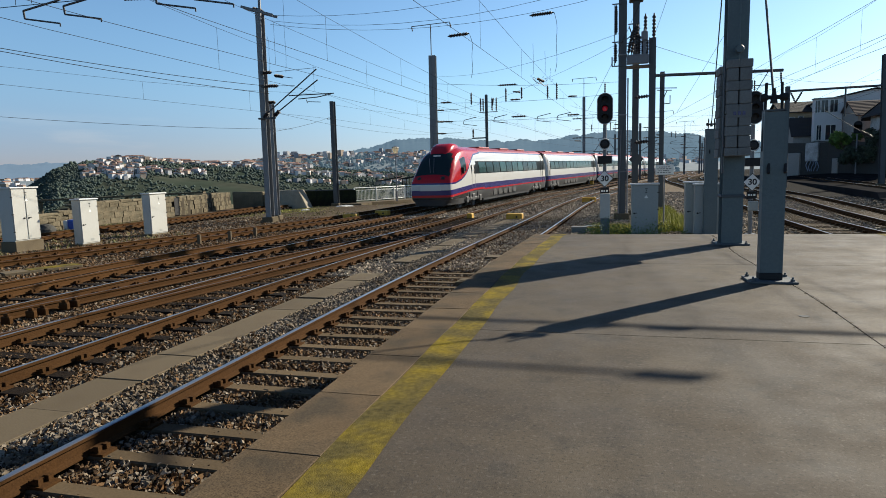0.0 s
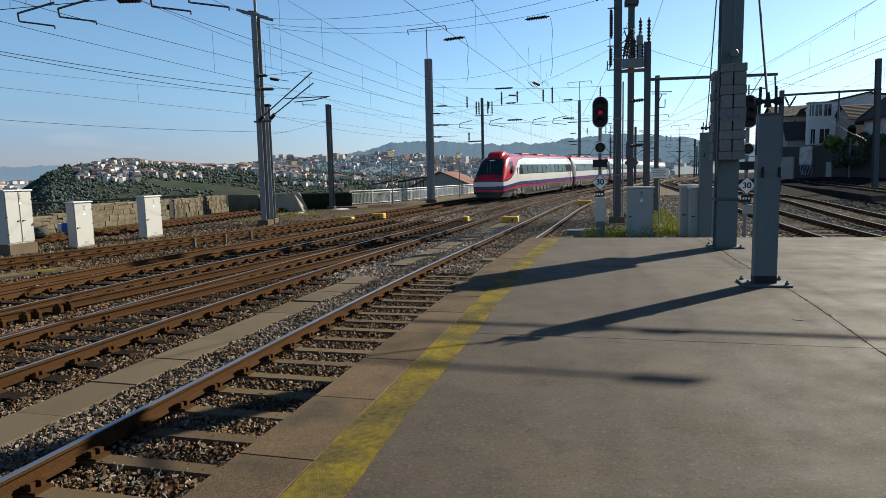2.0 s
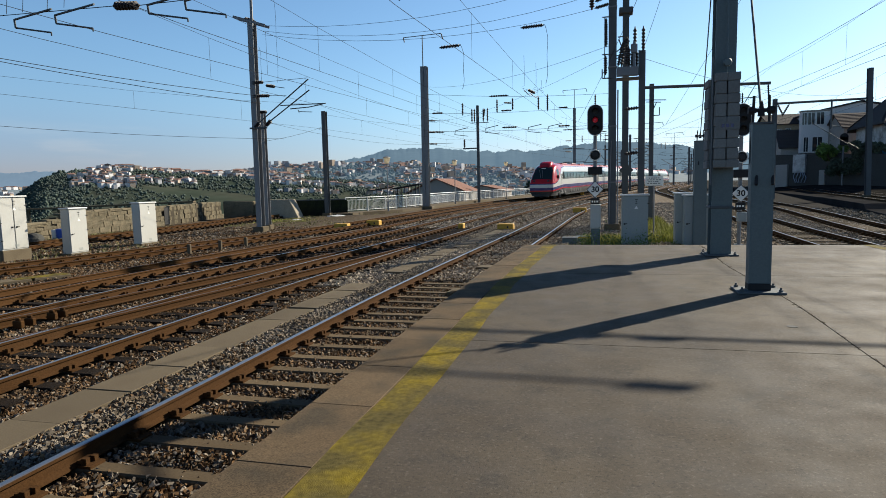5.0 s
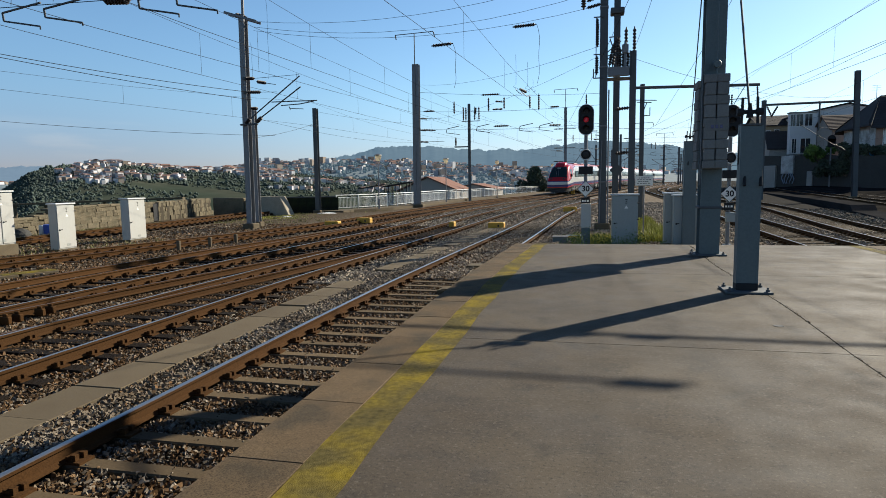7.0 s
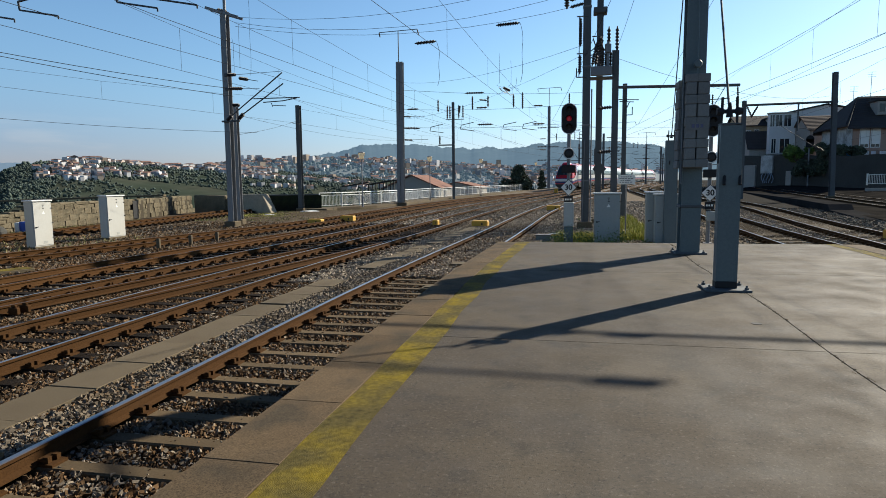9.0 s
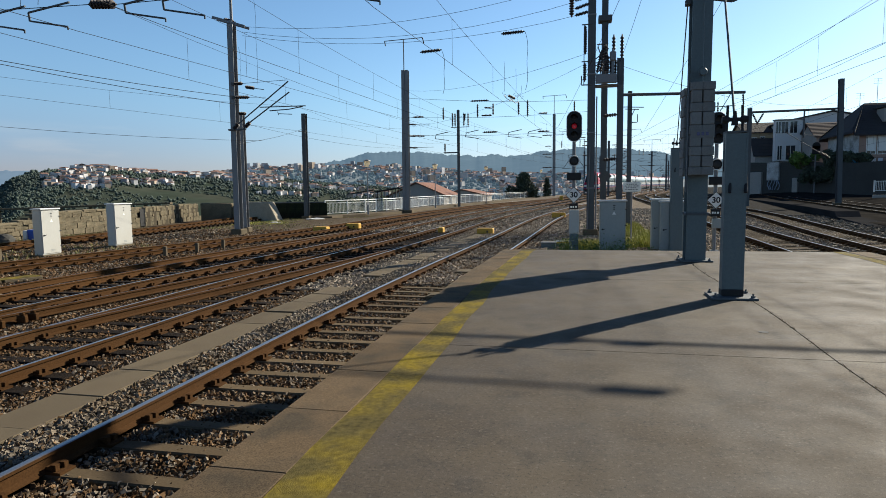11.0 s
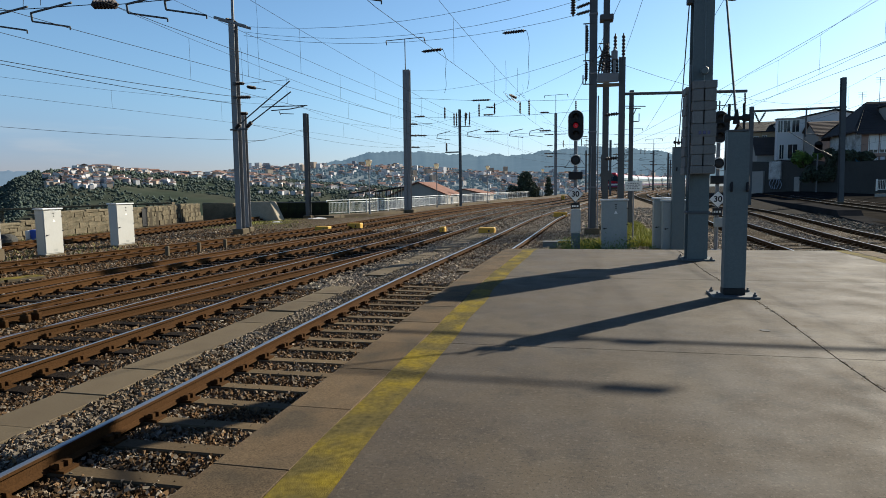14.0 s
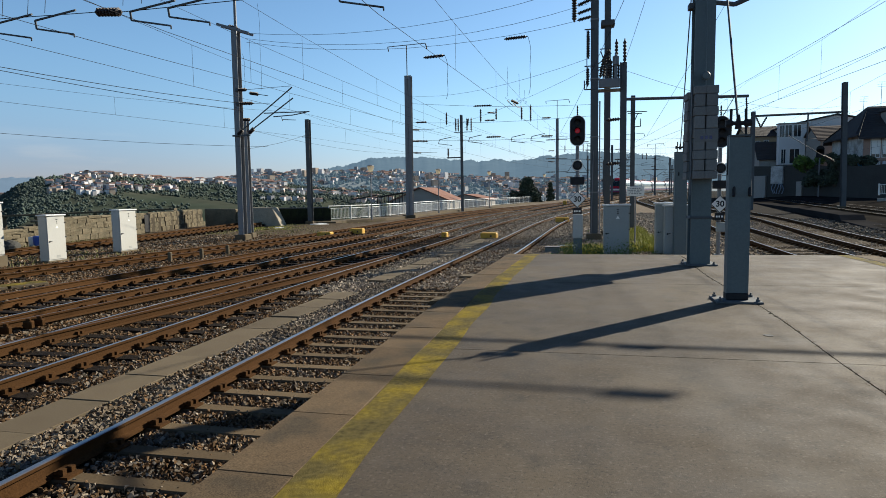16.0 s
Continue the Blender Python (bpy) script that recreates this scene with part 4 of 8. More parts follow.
def cab_livery():
    """Red over white, parted by a navy line that climbs from the nose to the roof; a navy waist band and a red sill."""
    m = bpy.data.materials.new("train_cab_livery")
    m.use_nodes = True
    N, L = m.node_tree.nodes, m.node_tree.links
    b = N["Principled BSDF"]
    b.inputs["Roughness"].default_value = 0.2
    sep = N.new("ShaderNodeSeparateXYZ")
    L.new(N.new("ShaderNodeTexCoord").outputs["Object"], sep.inputs[0])

    def op(kind, a, c):
        n = N.new("ShaderNodeMath")
        n.operation = kind
        for i, v in enumerate((a, c)):
            if isinstance(v, (int, float)):
                n.inputs[i].default_value = v
            else:
                L.new(v, n.inputs[i])
        return n.outputs[0]

    def mix(f, a, c):
        n = N.new("ShaderNodeMix")
        n.data_type = "RGBA"
        L.new(f, n.inputs[0])
        for i, v in ((6, a), (7, c)):
            if isinstance(v, tuple):
                n.inputs[i].default_value = (*v, 1)
            else:
                L.new(v, n.inputs[i])
        return n.outputs[2]

    ramp = N.new("ShaderNodeValToRGB")
    stops = [(0, 1.52), (0.9, 1.55), (1.9, 1.72), (2.7, 2.00), (3.5, 2.48), (4.3, 2.92), (5.0, 3.20), (7, 3.38)]
    els = ramp.color_ramp.elements
    while len(els) < len(stops):
        els.new(0.5)
    for e, (u, z) in zip(els, stops):
        e.position, e.color = u / 7, (z / 4, z / 4, z / 4, 1)
    L.new(op("DIVIDE", sep.outputs[1], 7.0), ramp.inputs[0])
    d = op("SUBTRACT", sep.outputs[2], op("MULTIPLY", ramp.outputs[0], 4.0))
    white, red, navy = (0.53, 0.52, 0.49), (0.40, 0.016, 0.022), (0.030, 0.026, 0.12)
    c = mix(op("GREATER_THAN", d, 0.0), white, red)
    c = mix(op("LESS_THAN", op("ABSOLUTE", d, 0.0), 0.045), c, navy)
    waist = op("ADD", 1.15, op("MULTIPLY", 0.25, op("MINIMUM", 1.0, op("MULTIPLY", sep.outputs[1], 0.22))))
    c = mix(op("LESS_THAN", sep.outputs[2], waist), c, navy)
    c = mix(op("LESS_THAN", sep.outputs[2], op("SUBTRACT", waist, 0.28)), c, red)
    c = mix(op("LESS_THAN", sep.outputs[2], op("SUBTRACT", waist, 0.40)), c, (0.03, 0.03, 0.03))
    L.new(c, b.inputs["Base Color"])
    return m


M["t_cab"] = cab_livery()


M["bogie"] = mat("bogie_grey", (0.022, 0.021, 0.02), 0.6, fine=(10, 0.3), broad=(1, 0.3))


def bogie(root, y):
    bm = bmesh.new()
    for s in (-1, 1):
        box(bm, s * 1.36 - 0.09, s * 1.36 + 0.09, y - 1.7, y + 1.7, 0.42, 0.60, 0.03)
        box(bm, s * 1.36 - 0.10, s * 1.36 + 0.10, y - 0.3, y + 0.3, 0.36, 0.80, 0.04)
        for dy in (-1.35, 1.35):
            box(bm, s * 1.38 - 0.12, s * 1.38 + 0.12, y + dy - 0.2, y + dy + 0.2, 0.28, 0.66, 0.04)
            tube(bm, (s * 1.42, y + dy * 0.6, 0.40), (s * 1.42, y + dy * 0.6, 0.9), 0.07)
    box(bm, -1.30, 1.30, y - 0.25, y + 0.25, 0.44, 0.58)
    ob = part("bogie", bm, M["bogie"], root)
    for dy in (-1.35, 1.35):
        for s in (-1, 1):
            bm = bmesh.new()
            lathe(bm, (s * 0.80, y + dy, 0.45), (s * 0.93, y + dy, 0.45), [(0, 0.49), (0.2, 0.45), (0.9, 0.45), (1, 0.40)], 20)
            w = part("wheel", bm, M["darksteel"], root)
            w.parent = ob


def train_car(name, label, length, end, pantograph=False):
    root = tagged(empty(name), label, "train car", "cars of the train")
    root.scale = (1, 1, 1.10)
    part("body", car_body(length, end), [M[k] for k in TRAIN_MATS], root)
    first = 4.2 if end else 3.6
    bogie(root, first)
    bogie(root, length - 3.6)
    # underframe equipment with grilles
    bm = bmesh.new()
    box(bm, -1.34, 1.34, first + 2.4, length - 6.0, 0.22, 0.60, 0.04)
    part("underframe", bm, M["t_skirt"], root)
    for s in (-1, 1):
        for k in range(5):
            bm = bmesh.new()
            y0 = first + 4.6 + k * 1.35
            box(bm, s * 1.42 - 0.05, s * 1.42 + 0.03, y0, y0 + 0.8, 0.50, 0.84, 0.006)
            part("vent_grille", bm, M["black"], root)
    # doors with frames, a hair proud
    for s in (-1, 1):
        for dy in ([length - 1.35] if end else [1.35, length - 1.35]):
            bm = bmesh.new()
            for e in (-0.46, 0.46):
                box(bm, s * 1.435, s * 1.462, dy + e - 0.02, dy + e + 0.02, 0.8, 2.9)
            box(bm, s * 1.43, s * 1.468, dy + 0.1, dy + 0.2, 1.5, 1.9)
            part("door", bm, M["t_skirt"], root, "closed side door with dark seams")
        if end:
            bm = bmesh.new()
            for e in (-0.33, 0.33):
                box(bm, s * 1.40, s * 1.45, 4.25 + e - 0.02, 4.25 + e + 0.02, 1.15, 2.55)
            part("cab_door", bm, M["t_skirt"], root, "narrow cab door with dark seams")
    # window panes, a hair proud of the dark band
    for s in (-1, 1):
        bm = bmesh.new()
        prof = [(1.45 * (1 - 0.60 * ((z - 1.3) / (ROOF_Z - 1.3)) ** 3.0) ** 0.67 + 0.02, z) for z in (2.05, 2.20, 2.40, 2.60, 2.73)]
        ends = [[bm.verts.new((s * x, y, z)) for x, z in prof] for y in (0.0, 0.05, 1.50, 1.55)]
        for a, b in zip(ends, ends[1:]):
            for i in range(4):
                bm.faces.new((a[i], a[i + 1], b[i + 1], b[i]))
        u, pane = (5.5 if end else 2.2), None
        while u + 1.6 < length - 2.1:
            if pane is None:
                pane = part("window_pane", bm, M["t_pane"], root)
                ob = pane
            else:
                ob = new("window_pane", pane.data)
                ob.parent = root
            ob.matrix_basis = Matrix.Translation((0, u, 0))
            u += 1.74
    # gap diaphragm
    bm = bmesh.new()
    box(bm, -1.25, 1.25, length, length + 0.3, 0.9, 3.5, 0.08)
    part("gangway", bm, M["rubber"], root)
    # roof equipment
    for k in range(3):
        bm = bmesh.new()
        y0 = (8 if end else 3) + k * (length - 10) / 3
        box(bm, -0.6, 0.6, y0, y0 + 2.6, 3.66, 3.77, 0.04)
        part("roof_unit", bm, M["t_roof"], root)
    if pantograph:
        bm = bmesh.new()
        yy = length * 0.55
        for s in (-0.45, 0.45):
            tube(bm, (s, yy - 1, 3.85), (s, yy + 0.9, 4.7), 0.035)
            tube(bm, (s, yy + 0.9, 4.7), (s * 0.8, yy - 0.4, 5.45), 0.03)
        for k in (-0.15, 0.15):
            tube(bm, (-0.8, yy - 0.4 + k, 5.48), (0.8, yy - 0.4 + k, 5.48), 0.03)
        box(bm, -0.7, 0.7, yy - 1.5, yy + 1.5, 3.70, 3.86, 0.03)
        for x, y in ((-0.6, -1.3), (0.6, -1.3), (-0.6, 1.3), (0.6, 1.3)):
            insulator(bm, (x, yy + y, 3.7), (x, yy + y, 4.1), 0.08, 3)
        part("pantograph", bm, M["darksteel"], root)
    if end:
        # the raised hood over the windscreen
        bm = bmesh.new()
        rows = []
        for u, hh, ww in ((1.5, 3.26, 0.60), (1.75, 3.50, 0.68), (2.1, 3.72, 0.72), (2.5, 3.86, 0.72), (3.1, 3.88, 0.70), (3.6, 3.82, 0.64), (4.0, 3.71, 0.58), (4.3, 3.62, 0.52)):
            rows.append([bm.verts.new((ww * a, u, hh - 0.34 * b)) for a, b in ((-1.08, 1.5), (-1.0, 0.55), (-0.86, 0.12), (-0.5, 0), (0.5, 0), (0.86, 0.12), (1.0, 0.55), (1.08, 1.5))])
        for p, q in zip(rows, rows[1:]):
            for i in range(7):
                bm.faces.new((p[i], p[i + 1], q[i + 1], q[i]))
        part("roof_hood", bm, M["t_red"], root, smooth=True)
        bm = bmesh.new()
        box(bm, -0.24, 0.24, 1.30, 1.42, 3.06, 3.17, 0.01)
        part("destination_display", bm, M["white"], root, "pale destination display behind the windscreen")
        for s in (-1, 1):
            bm = bmesh.new()
            lathe(bm, (s * 0.80, 0.40, 1.74), (s * 0.80, 0.14, 1.68), [(0, 0.24), (0.7, 0.22), (1, 0.14)], 14)
            part("headlight", bm, M["t_dark"], root, "unlit headlight behind dark glass")
            bm = bmesh.new()
            box(bm, s * 1.38, s * 1.58, 2.0, 2.16, 2.05, 2.42, 0.04)
            part("mirror", bm, M["black"], root)
        bm = bmesh.new()
        for x0, x1 in ((-0.12, -0.42), (0.12, -0.1)):
            tube(bm, (x0, 0.40, 2.16), (x1, 1.05, 2.98), 0.018, seg=5)
        part("wiper", bm, M["steel"], root)
        bm = bmesh.new()
        box(bm, -0.72, 0.72, -0.012, 0.10, 1.12, 1.38, 0.02)
        part("coupler_hatch", bm, M["t_white"], root)
        bm = bmesh.new()
        box(bm, -0.85, 0.85, 0.05, 0.6, 0.22, 0.55, 0.05)
        part("obstacle_deflector", bm, M["t_dark"], root)
    return root


CAR_LENGTH = 26.1
TRAIN_CARS = [train_car("train_end_car", "streamlined red, white and navy end car of an express train", CAR_LENGTH, True)]
for k in range(4):
    TRAIN_CARS.append(train_car("train_middle_car", "white express train car with dark window band and red roof", CAR_LENGTH, False, k in (1, 2)))
TRAIN_CARS.append(train_car("train_end_car", "streamlined red, white and navy leading car of an express train", CAR_LENGTH, True))

# where the tail of the train is along y, by time
TAIL_T = [0, 1, 2, 3, 4, 5, 6.5, 7.5, 8.5, 9.2, 10.2, 11.3, 12, 13, 14, 15, 16]
TAIL_Y = [37.4, 44.2, 51.6, 58.1, 64.4, 70.6, 79.6, 87.0, 94.8, 100.8, 111.4, 124.4, 134.5, 145.2, 149.0, 150.6, 152.2]


def along(y0, s):
    """The y that lies s metres further along the far track."""
    y = y0
    for _ in range(6):
        k = (c3(y0 + 0.5 * (y - y0) + 0.5) - c3(y0 + 0.5 * (y - y0) - 0.5))
        y = y0 + s / math.sqrt(1 + k * k)
    return y


def car_pose(t, index):
    y = interp(t, TAIL_T, TAIL_Y)
    for _ in range(index):
        y = along(y, CAR_LENGTH + 0.3)
    y2 = along(y, CAR_LENGTH)
    a, b = (c3(y), y), (c3(y2), y2)
    yaw = math.degrees(math.atan2(b[0] - a[0], b[1] - a[1]))
    pitch = math.atan2(rise(y2) - rise(y), CAR_LENGTH)
    if index == len(TRAIN_CARS) - 1:
        return pose(b[0], b[1], RAIL_Z + rise(b[1]), math.degrees(-pitch), 0, 180 - yaw)
    return pose(a[0], a[1], RAIL_Z + rise(a[1]), math.degrees(pitch), 0, -yaw)


# ---- trackside things ----
def thing(name, label, category, at=(0, 0, 0), group="", turn=0.0, lean=(0.0, 0.0)):
    root = empty(name, pose(at[0], at[1], at[2], lean[0], lean[1], turn))
    return tagged(root, label, category, group)


GZ = BED_Z + 0.01


def on_platform(root):
    root.matrix_basis = PLATFORM @ root.matrix_basis
    return root


# lid colour paler and glossier than the body: the sun's gleam painted in
M["lid"] = mat("sunlit_lid_paint", (0.62, 0.62, 0.60), 0.3, fine=(14, 0.06), broad=(1.5, 0.12))


def cabinet(name, label, at, w, d, h, plinth, paint, doors=1, face="x", marks=True):
    """A metal equipment cabinet. w: along y, d: along x; its doors face +x (or -y)."""
    root = thing(name, label, "equipment cabinet", at, "trackside cabinets", 0 if face == "x" else -90)
    p = M[paint]
    bm = bmesh.new()
    box(bm, -d - 0.06, 0.06, -0.05, w + 0.05, -0.1, plinth, 0.02)
    part("plinth", bm, M["concrete"], root)
    bm = bmesh.new()
    box(bm, -d, -0.012, 0, w, plinth, h - 0.06, 0.012)
    part("body", bm, p, root)
    bm = bmesh.new()
    vs = box(bm, -d - 0.05, 0.05, -0.05, w + 0.05, h - 0.058, h, 0.015)
    for v in vs:
        if v.is_valid and v.co.z > h - 0.03:
            v.co.z += 0.05 * (1 - abs((v.co.x + d / 2) / (d / 2 + 0.05)))
    part("roof", bm, M["lid"], root, "sheet-metal roof, sun's gleam in its colour")
    each = w / doors
    for k in range(doors):
        bm = bmesh.new()
        box(bm, -0.011, 0.012, k * each + 0.025, (k + 1) * each - 0.012, plinth + 0.05, h - 0.09, 0.006)
        dr = part("door", bm, p, root)
        for hz in (0.18, 0.5, 0.82):
            bm = bmesh.new()
            yy = 0.0 if (k == 0 and doors == 2) else w
            yc = yy if yy == 0 else yy - 0.0
            zz = plinth + (h - plinth) * hz
            tube(bm, (0.02, yc - 0.035, zz), (0.02, yc + 0.035, zz), 0.02, seg=6)
            part("hinge", bm, M["black"], root).parent = dr
        bm = bmesh.new()
        hy = each - 0.10 if k == 0 and doors == 2 else k * each + 0.10
        zz = plinth + (h - plinth) * 0.42
        lathe(bm, (0.012, hy, zz), (0.035, hy, zz), [(0, 0.035), (1, 0.03)], 10)
        tube(bm, (0.04, hy, zz), (0.04, hy + 0.10, zz + 0.02), 0.014, seg=6)
        part("handle", bm, M["black"], root).parent = dr
    if marks:
        bm = bmesh.new()
        c = w * 0.55
        for k, ww in enumerate((0.09, 0.05, 0.07)):
            box(bm, 0.0125, 0.0145, c - ww / 2, c + ww / 2, h - 0.22 - 0.07 * k, h - 0.19 - 0.07 * k)
        part("marking", bm, M["black"], root, "short dark bars of a stencilled marking")
        bm = bmesh.new()
        tri = [(c - 0.07, h - 0.55), (c + 0.07, h - 0.55), (c, h - 0.43)]
        f0 = [bm.verts.new((0.0125, y, z)) for y, z in tri]
        f1 = [bm.verts.new((0.0145, y, z)) for y, z in tri]
        bm.faces.new(f1)
        for i in range(3):
            bm.faces.new((f0[i], f0[(i + 1) % 3], f1[(i + 1) % 3], f1[i]))
        part("warning_label", bm, M["white"], root, "small white warning triangle")
        bm = bmesh.new()
        for k in range(3):
            box(bm, 0.0125, 0.018, c - 0.09, c + 0.09, plinth + 0.12 + 0.035 * k, plinth + 0.135 + 0.035 * k)
        part("vent_slot", bm, M["cabgrey"], root)
    return root


cabinet("equipment_cabinet", "tall pale grey two-door cabinet on concrete plinth", (-21.55, 18.15, GZ), 1.12, 0.62, 2.47, 0.42, "cab", 2)
cabinet("equipment_cabinet", "pale grey single-door cabinet beside rusty tracks", (-20.62, 20.3, GZ), 0.90, 0.40, 1.93, 0.08, "cab")
cabinet("equipment_cabinet", "pale grey single-door cabinet with a slanting shadow", (-20.65, 24.3, GZ), 1.10, 0.42, 2.03, 0.10, "cab")
cabinet("equipment_cabinet", "grey cabinet at the platform end among weeds", (0.88, 24.15, GZ), 0.95, 0.5, 1.98, 0.06, "cabgrey", face="y")
cabinet("equipment_cabinet", "slim grey cabinet behind a steel anchor post", (2.84, 24.75, GZ), 0.62, 0.45, 2.0, 0.06, "cabgrey", face="y", marks=False)
cabinet("equipment_cabinet", "grey cabinet partly hidden by a steel anchor post", (3.10, 24.2, GZ), 0.86, 0.45, 1.93, 0.06, "cabgrey", face="y", marks=False)


def rough_block(length, height, rng):
    """A hewn block: its face bulges unevenly and its outline is worn round."""
    bm = bmesh.new()
    nu, nv = max(3, int(length / 0.22)), 3
    lump = Vector((rng.uniform(0, 90), rng.uniform(0, 90), rng.uniform(0, 90)))
    face = []
    for j in range(nv + 1):
        row = []
        for i in range(nu + 1):
            u, v = i / nu, j / nv
            rim = min(u * length, (1 - u) * length, v * height, (1 - v) * height)
            y, z = u * length, v * height
            out = 0.025 + 0.02 * min(1.0, rim / 0.06) + 0.035 * noise.noise(lump + Vector((0, y, z)) * 3.1) + 0.03 * noise.noise(lump + Vector((4, y, z)) * 8.0)
            if rim < 0.001:
                y += 0.035 * noise.noise(lump + Vector((7, y, z)) * 3) - (0.03 if i == nu else -0.03 if i == 0 else 0) * (1 if j in (0, nv) else 0.3)
                z += 0.03 * noise.noise(lump + Vector((9, y, z)) * 3)
            row.append(bm.verts.new((out, y, z)))
        face.append(row)
    for p, q in zip(face, face[1:]):
        for i in range(nu):
            bm.faces.new((p[i], p[i + 1], q[i + 1], q[i]))
    edge = face[0] + [r[-1] for r in face[1:]] + face[-1][-2::-1] + [r[0] for r in face[-2:0:-1]]
    back = [bm.verts.new((-0.28, v.co.y, v.co.z)) for v in edge]
    for i in range(len(edge)):
        j = (i + 1) % len(edge)
        bm.faces.new((edge[i], edge[j], back[j], back[i]))
    bm.faces.new(back)
    return bm


def granite_wall():
    root = tagged(empty("wall_granite"), "low weathered granite block wall along the siding", "stone wall", kind="structure")
    rng = random.Random(5)
    y0, y1 = 18.0, 50.0
    def wx(y):
        return -29.9 if y < 27 else interp(y, [27, 39, 50], [-29.9, -31.2, -33.6])
    def top(y):
        return interp(y, [18, 26, 28.5, 30, 50], [-0.02, 0.0, 0.12, 0.55, 0.62])
    y = y0
    while y < y1 - 0.3:
        seg = 1.0
        bm = bmesh.new()
        ym = y + 0.5
        box(bm, -0.65, -0.12, 0, 1.0, BED_Z - 0.4, top(ym) - 0.10)
        ob = part("core", bm, M["mortar"], root)
        ob.matrix_basis = Matrix.Translation((wx(ym) - 0.02, y, 0))
        y += seg
    for row in range(4):
        y = y0 - rng.uniform(0, 0.6)
        while y < y1:
            L = rng.uniform(0.45, 1.5)
            ym = y + L / 2
            t = top(ym)
            hh = (t - BED_Z) / 4
            z0 = BED_Z + row * hh
            if not 39.4 < ym < 40.0 or row > 3:
                bm = rough_block(L - 0.012, hh + rng.uniform(-0.02, 0.02), rng)
                ob = part("granite_block", bm, M["granite"], root)
                sl = math.degrees(math.atan(wx(ym + 0.5) - wx(ym - 0.5)))
                ob.matrix_basis = pose(wx(ym), y, z0, 0, 0, -sl)
            y += L
    # coping of large flat stones
    y = y0
    while y < y1:
        L = rng.uniform(0.9, 1.6)
        bm = bmesh.new()
        box(bm, -0.55, 0.06 + rng.uniform(-0.03, 0.03), 0.01, L - 0.01, -0.12, 0.05 + rng.uniform(-0.04, 0.04), 0.05)
        for v in bm.verts:
            v.co += Vector((rng.uniform(-0.025, 0.025), rng.uniform(-0.02, 0.02), rng.uniform(-0.02, 0.02)))
        ob = part("coping_stone", bm, M["granite"], root)
        ob.matrix_basis = pose(wx(y + L / 2), y, top(y + L / 2), 0, 0, -math.degrees(math.atan(wx(y + 1) - wx(y))))
        y += L
    # solid black block in the gap: the recess's inner shade as colour
    bm = bmesh.new()
    box(bm, -0.25, 0.02, 0, 0.55, -0.02, 1.25)
    ob = part("niche", bm, M["black"], root, "black block for the shade of a wall recess")
    ob.matrix_basis = pose(wx(39.5) + 0.01, 39.4, BED_Z + 0.1)


granite_wall()


def concrete_blocks():
    root = thing("concrete_abutment", "old stone and concrete abutment block beside the wall", "abutment", (-31.0, 47.3, GZ))
    bm = bmesh.new()
    box(bm, -0.6, 2.4, 0, 1.2, 0, 1.55, 0.08)
    for v in bm.verts:
        v.co += Vector((0, 0.10 * noise.noise(v.co * 2.1), 0.08 * noise.noise(v.co * 1.7)))
    part("stone_block", bm, M["granite"], root)
    bm = bmesh.new()
    vs = box(bm, 3.2, 5.9, -0.2, 0.9, 0, 1.62, 0.05)
    for v in vs:
        if v.is_valid and v.co.x > 5 and v.co.z < 0.5:
            v.co.x += 0.75
    part("pier", bm, M["pale_stone"], root)
    bm = bmesh.new()
    box(bm, 2.4, 3.2, 0.1, 0.8, 0, 1.3, 0.05)
    part("filler", bm, M["granite"], root)
    root = thing("dark_barrier", "low black mossy barrier wall on the bridge end", "barrier", (-27.4, 50.0, GZ))
    for k in range(8):
        bm = bmesh.new()
        box(bm, 0.0, 0.722, 0, 0.08, 0.0, 1.42, 0.004)
        ob = part("panel", bm, M["moss_dark"], root)
        ob.matrix_basis = pose(0.68 * k, 0.25 * k, 0, 0, 0, 20)
    bm = bmesh.new()
    box(bm, -0.1, 5.6, -0.02, 0.14, 1.42, 1.52, 0.02, m=pose(0, 0, 0, 0, 0, 19.5))
    part("top_rail", bm, M["darksteel"], root)


concrete_blocks()


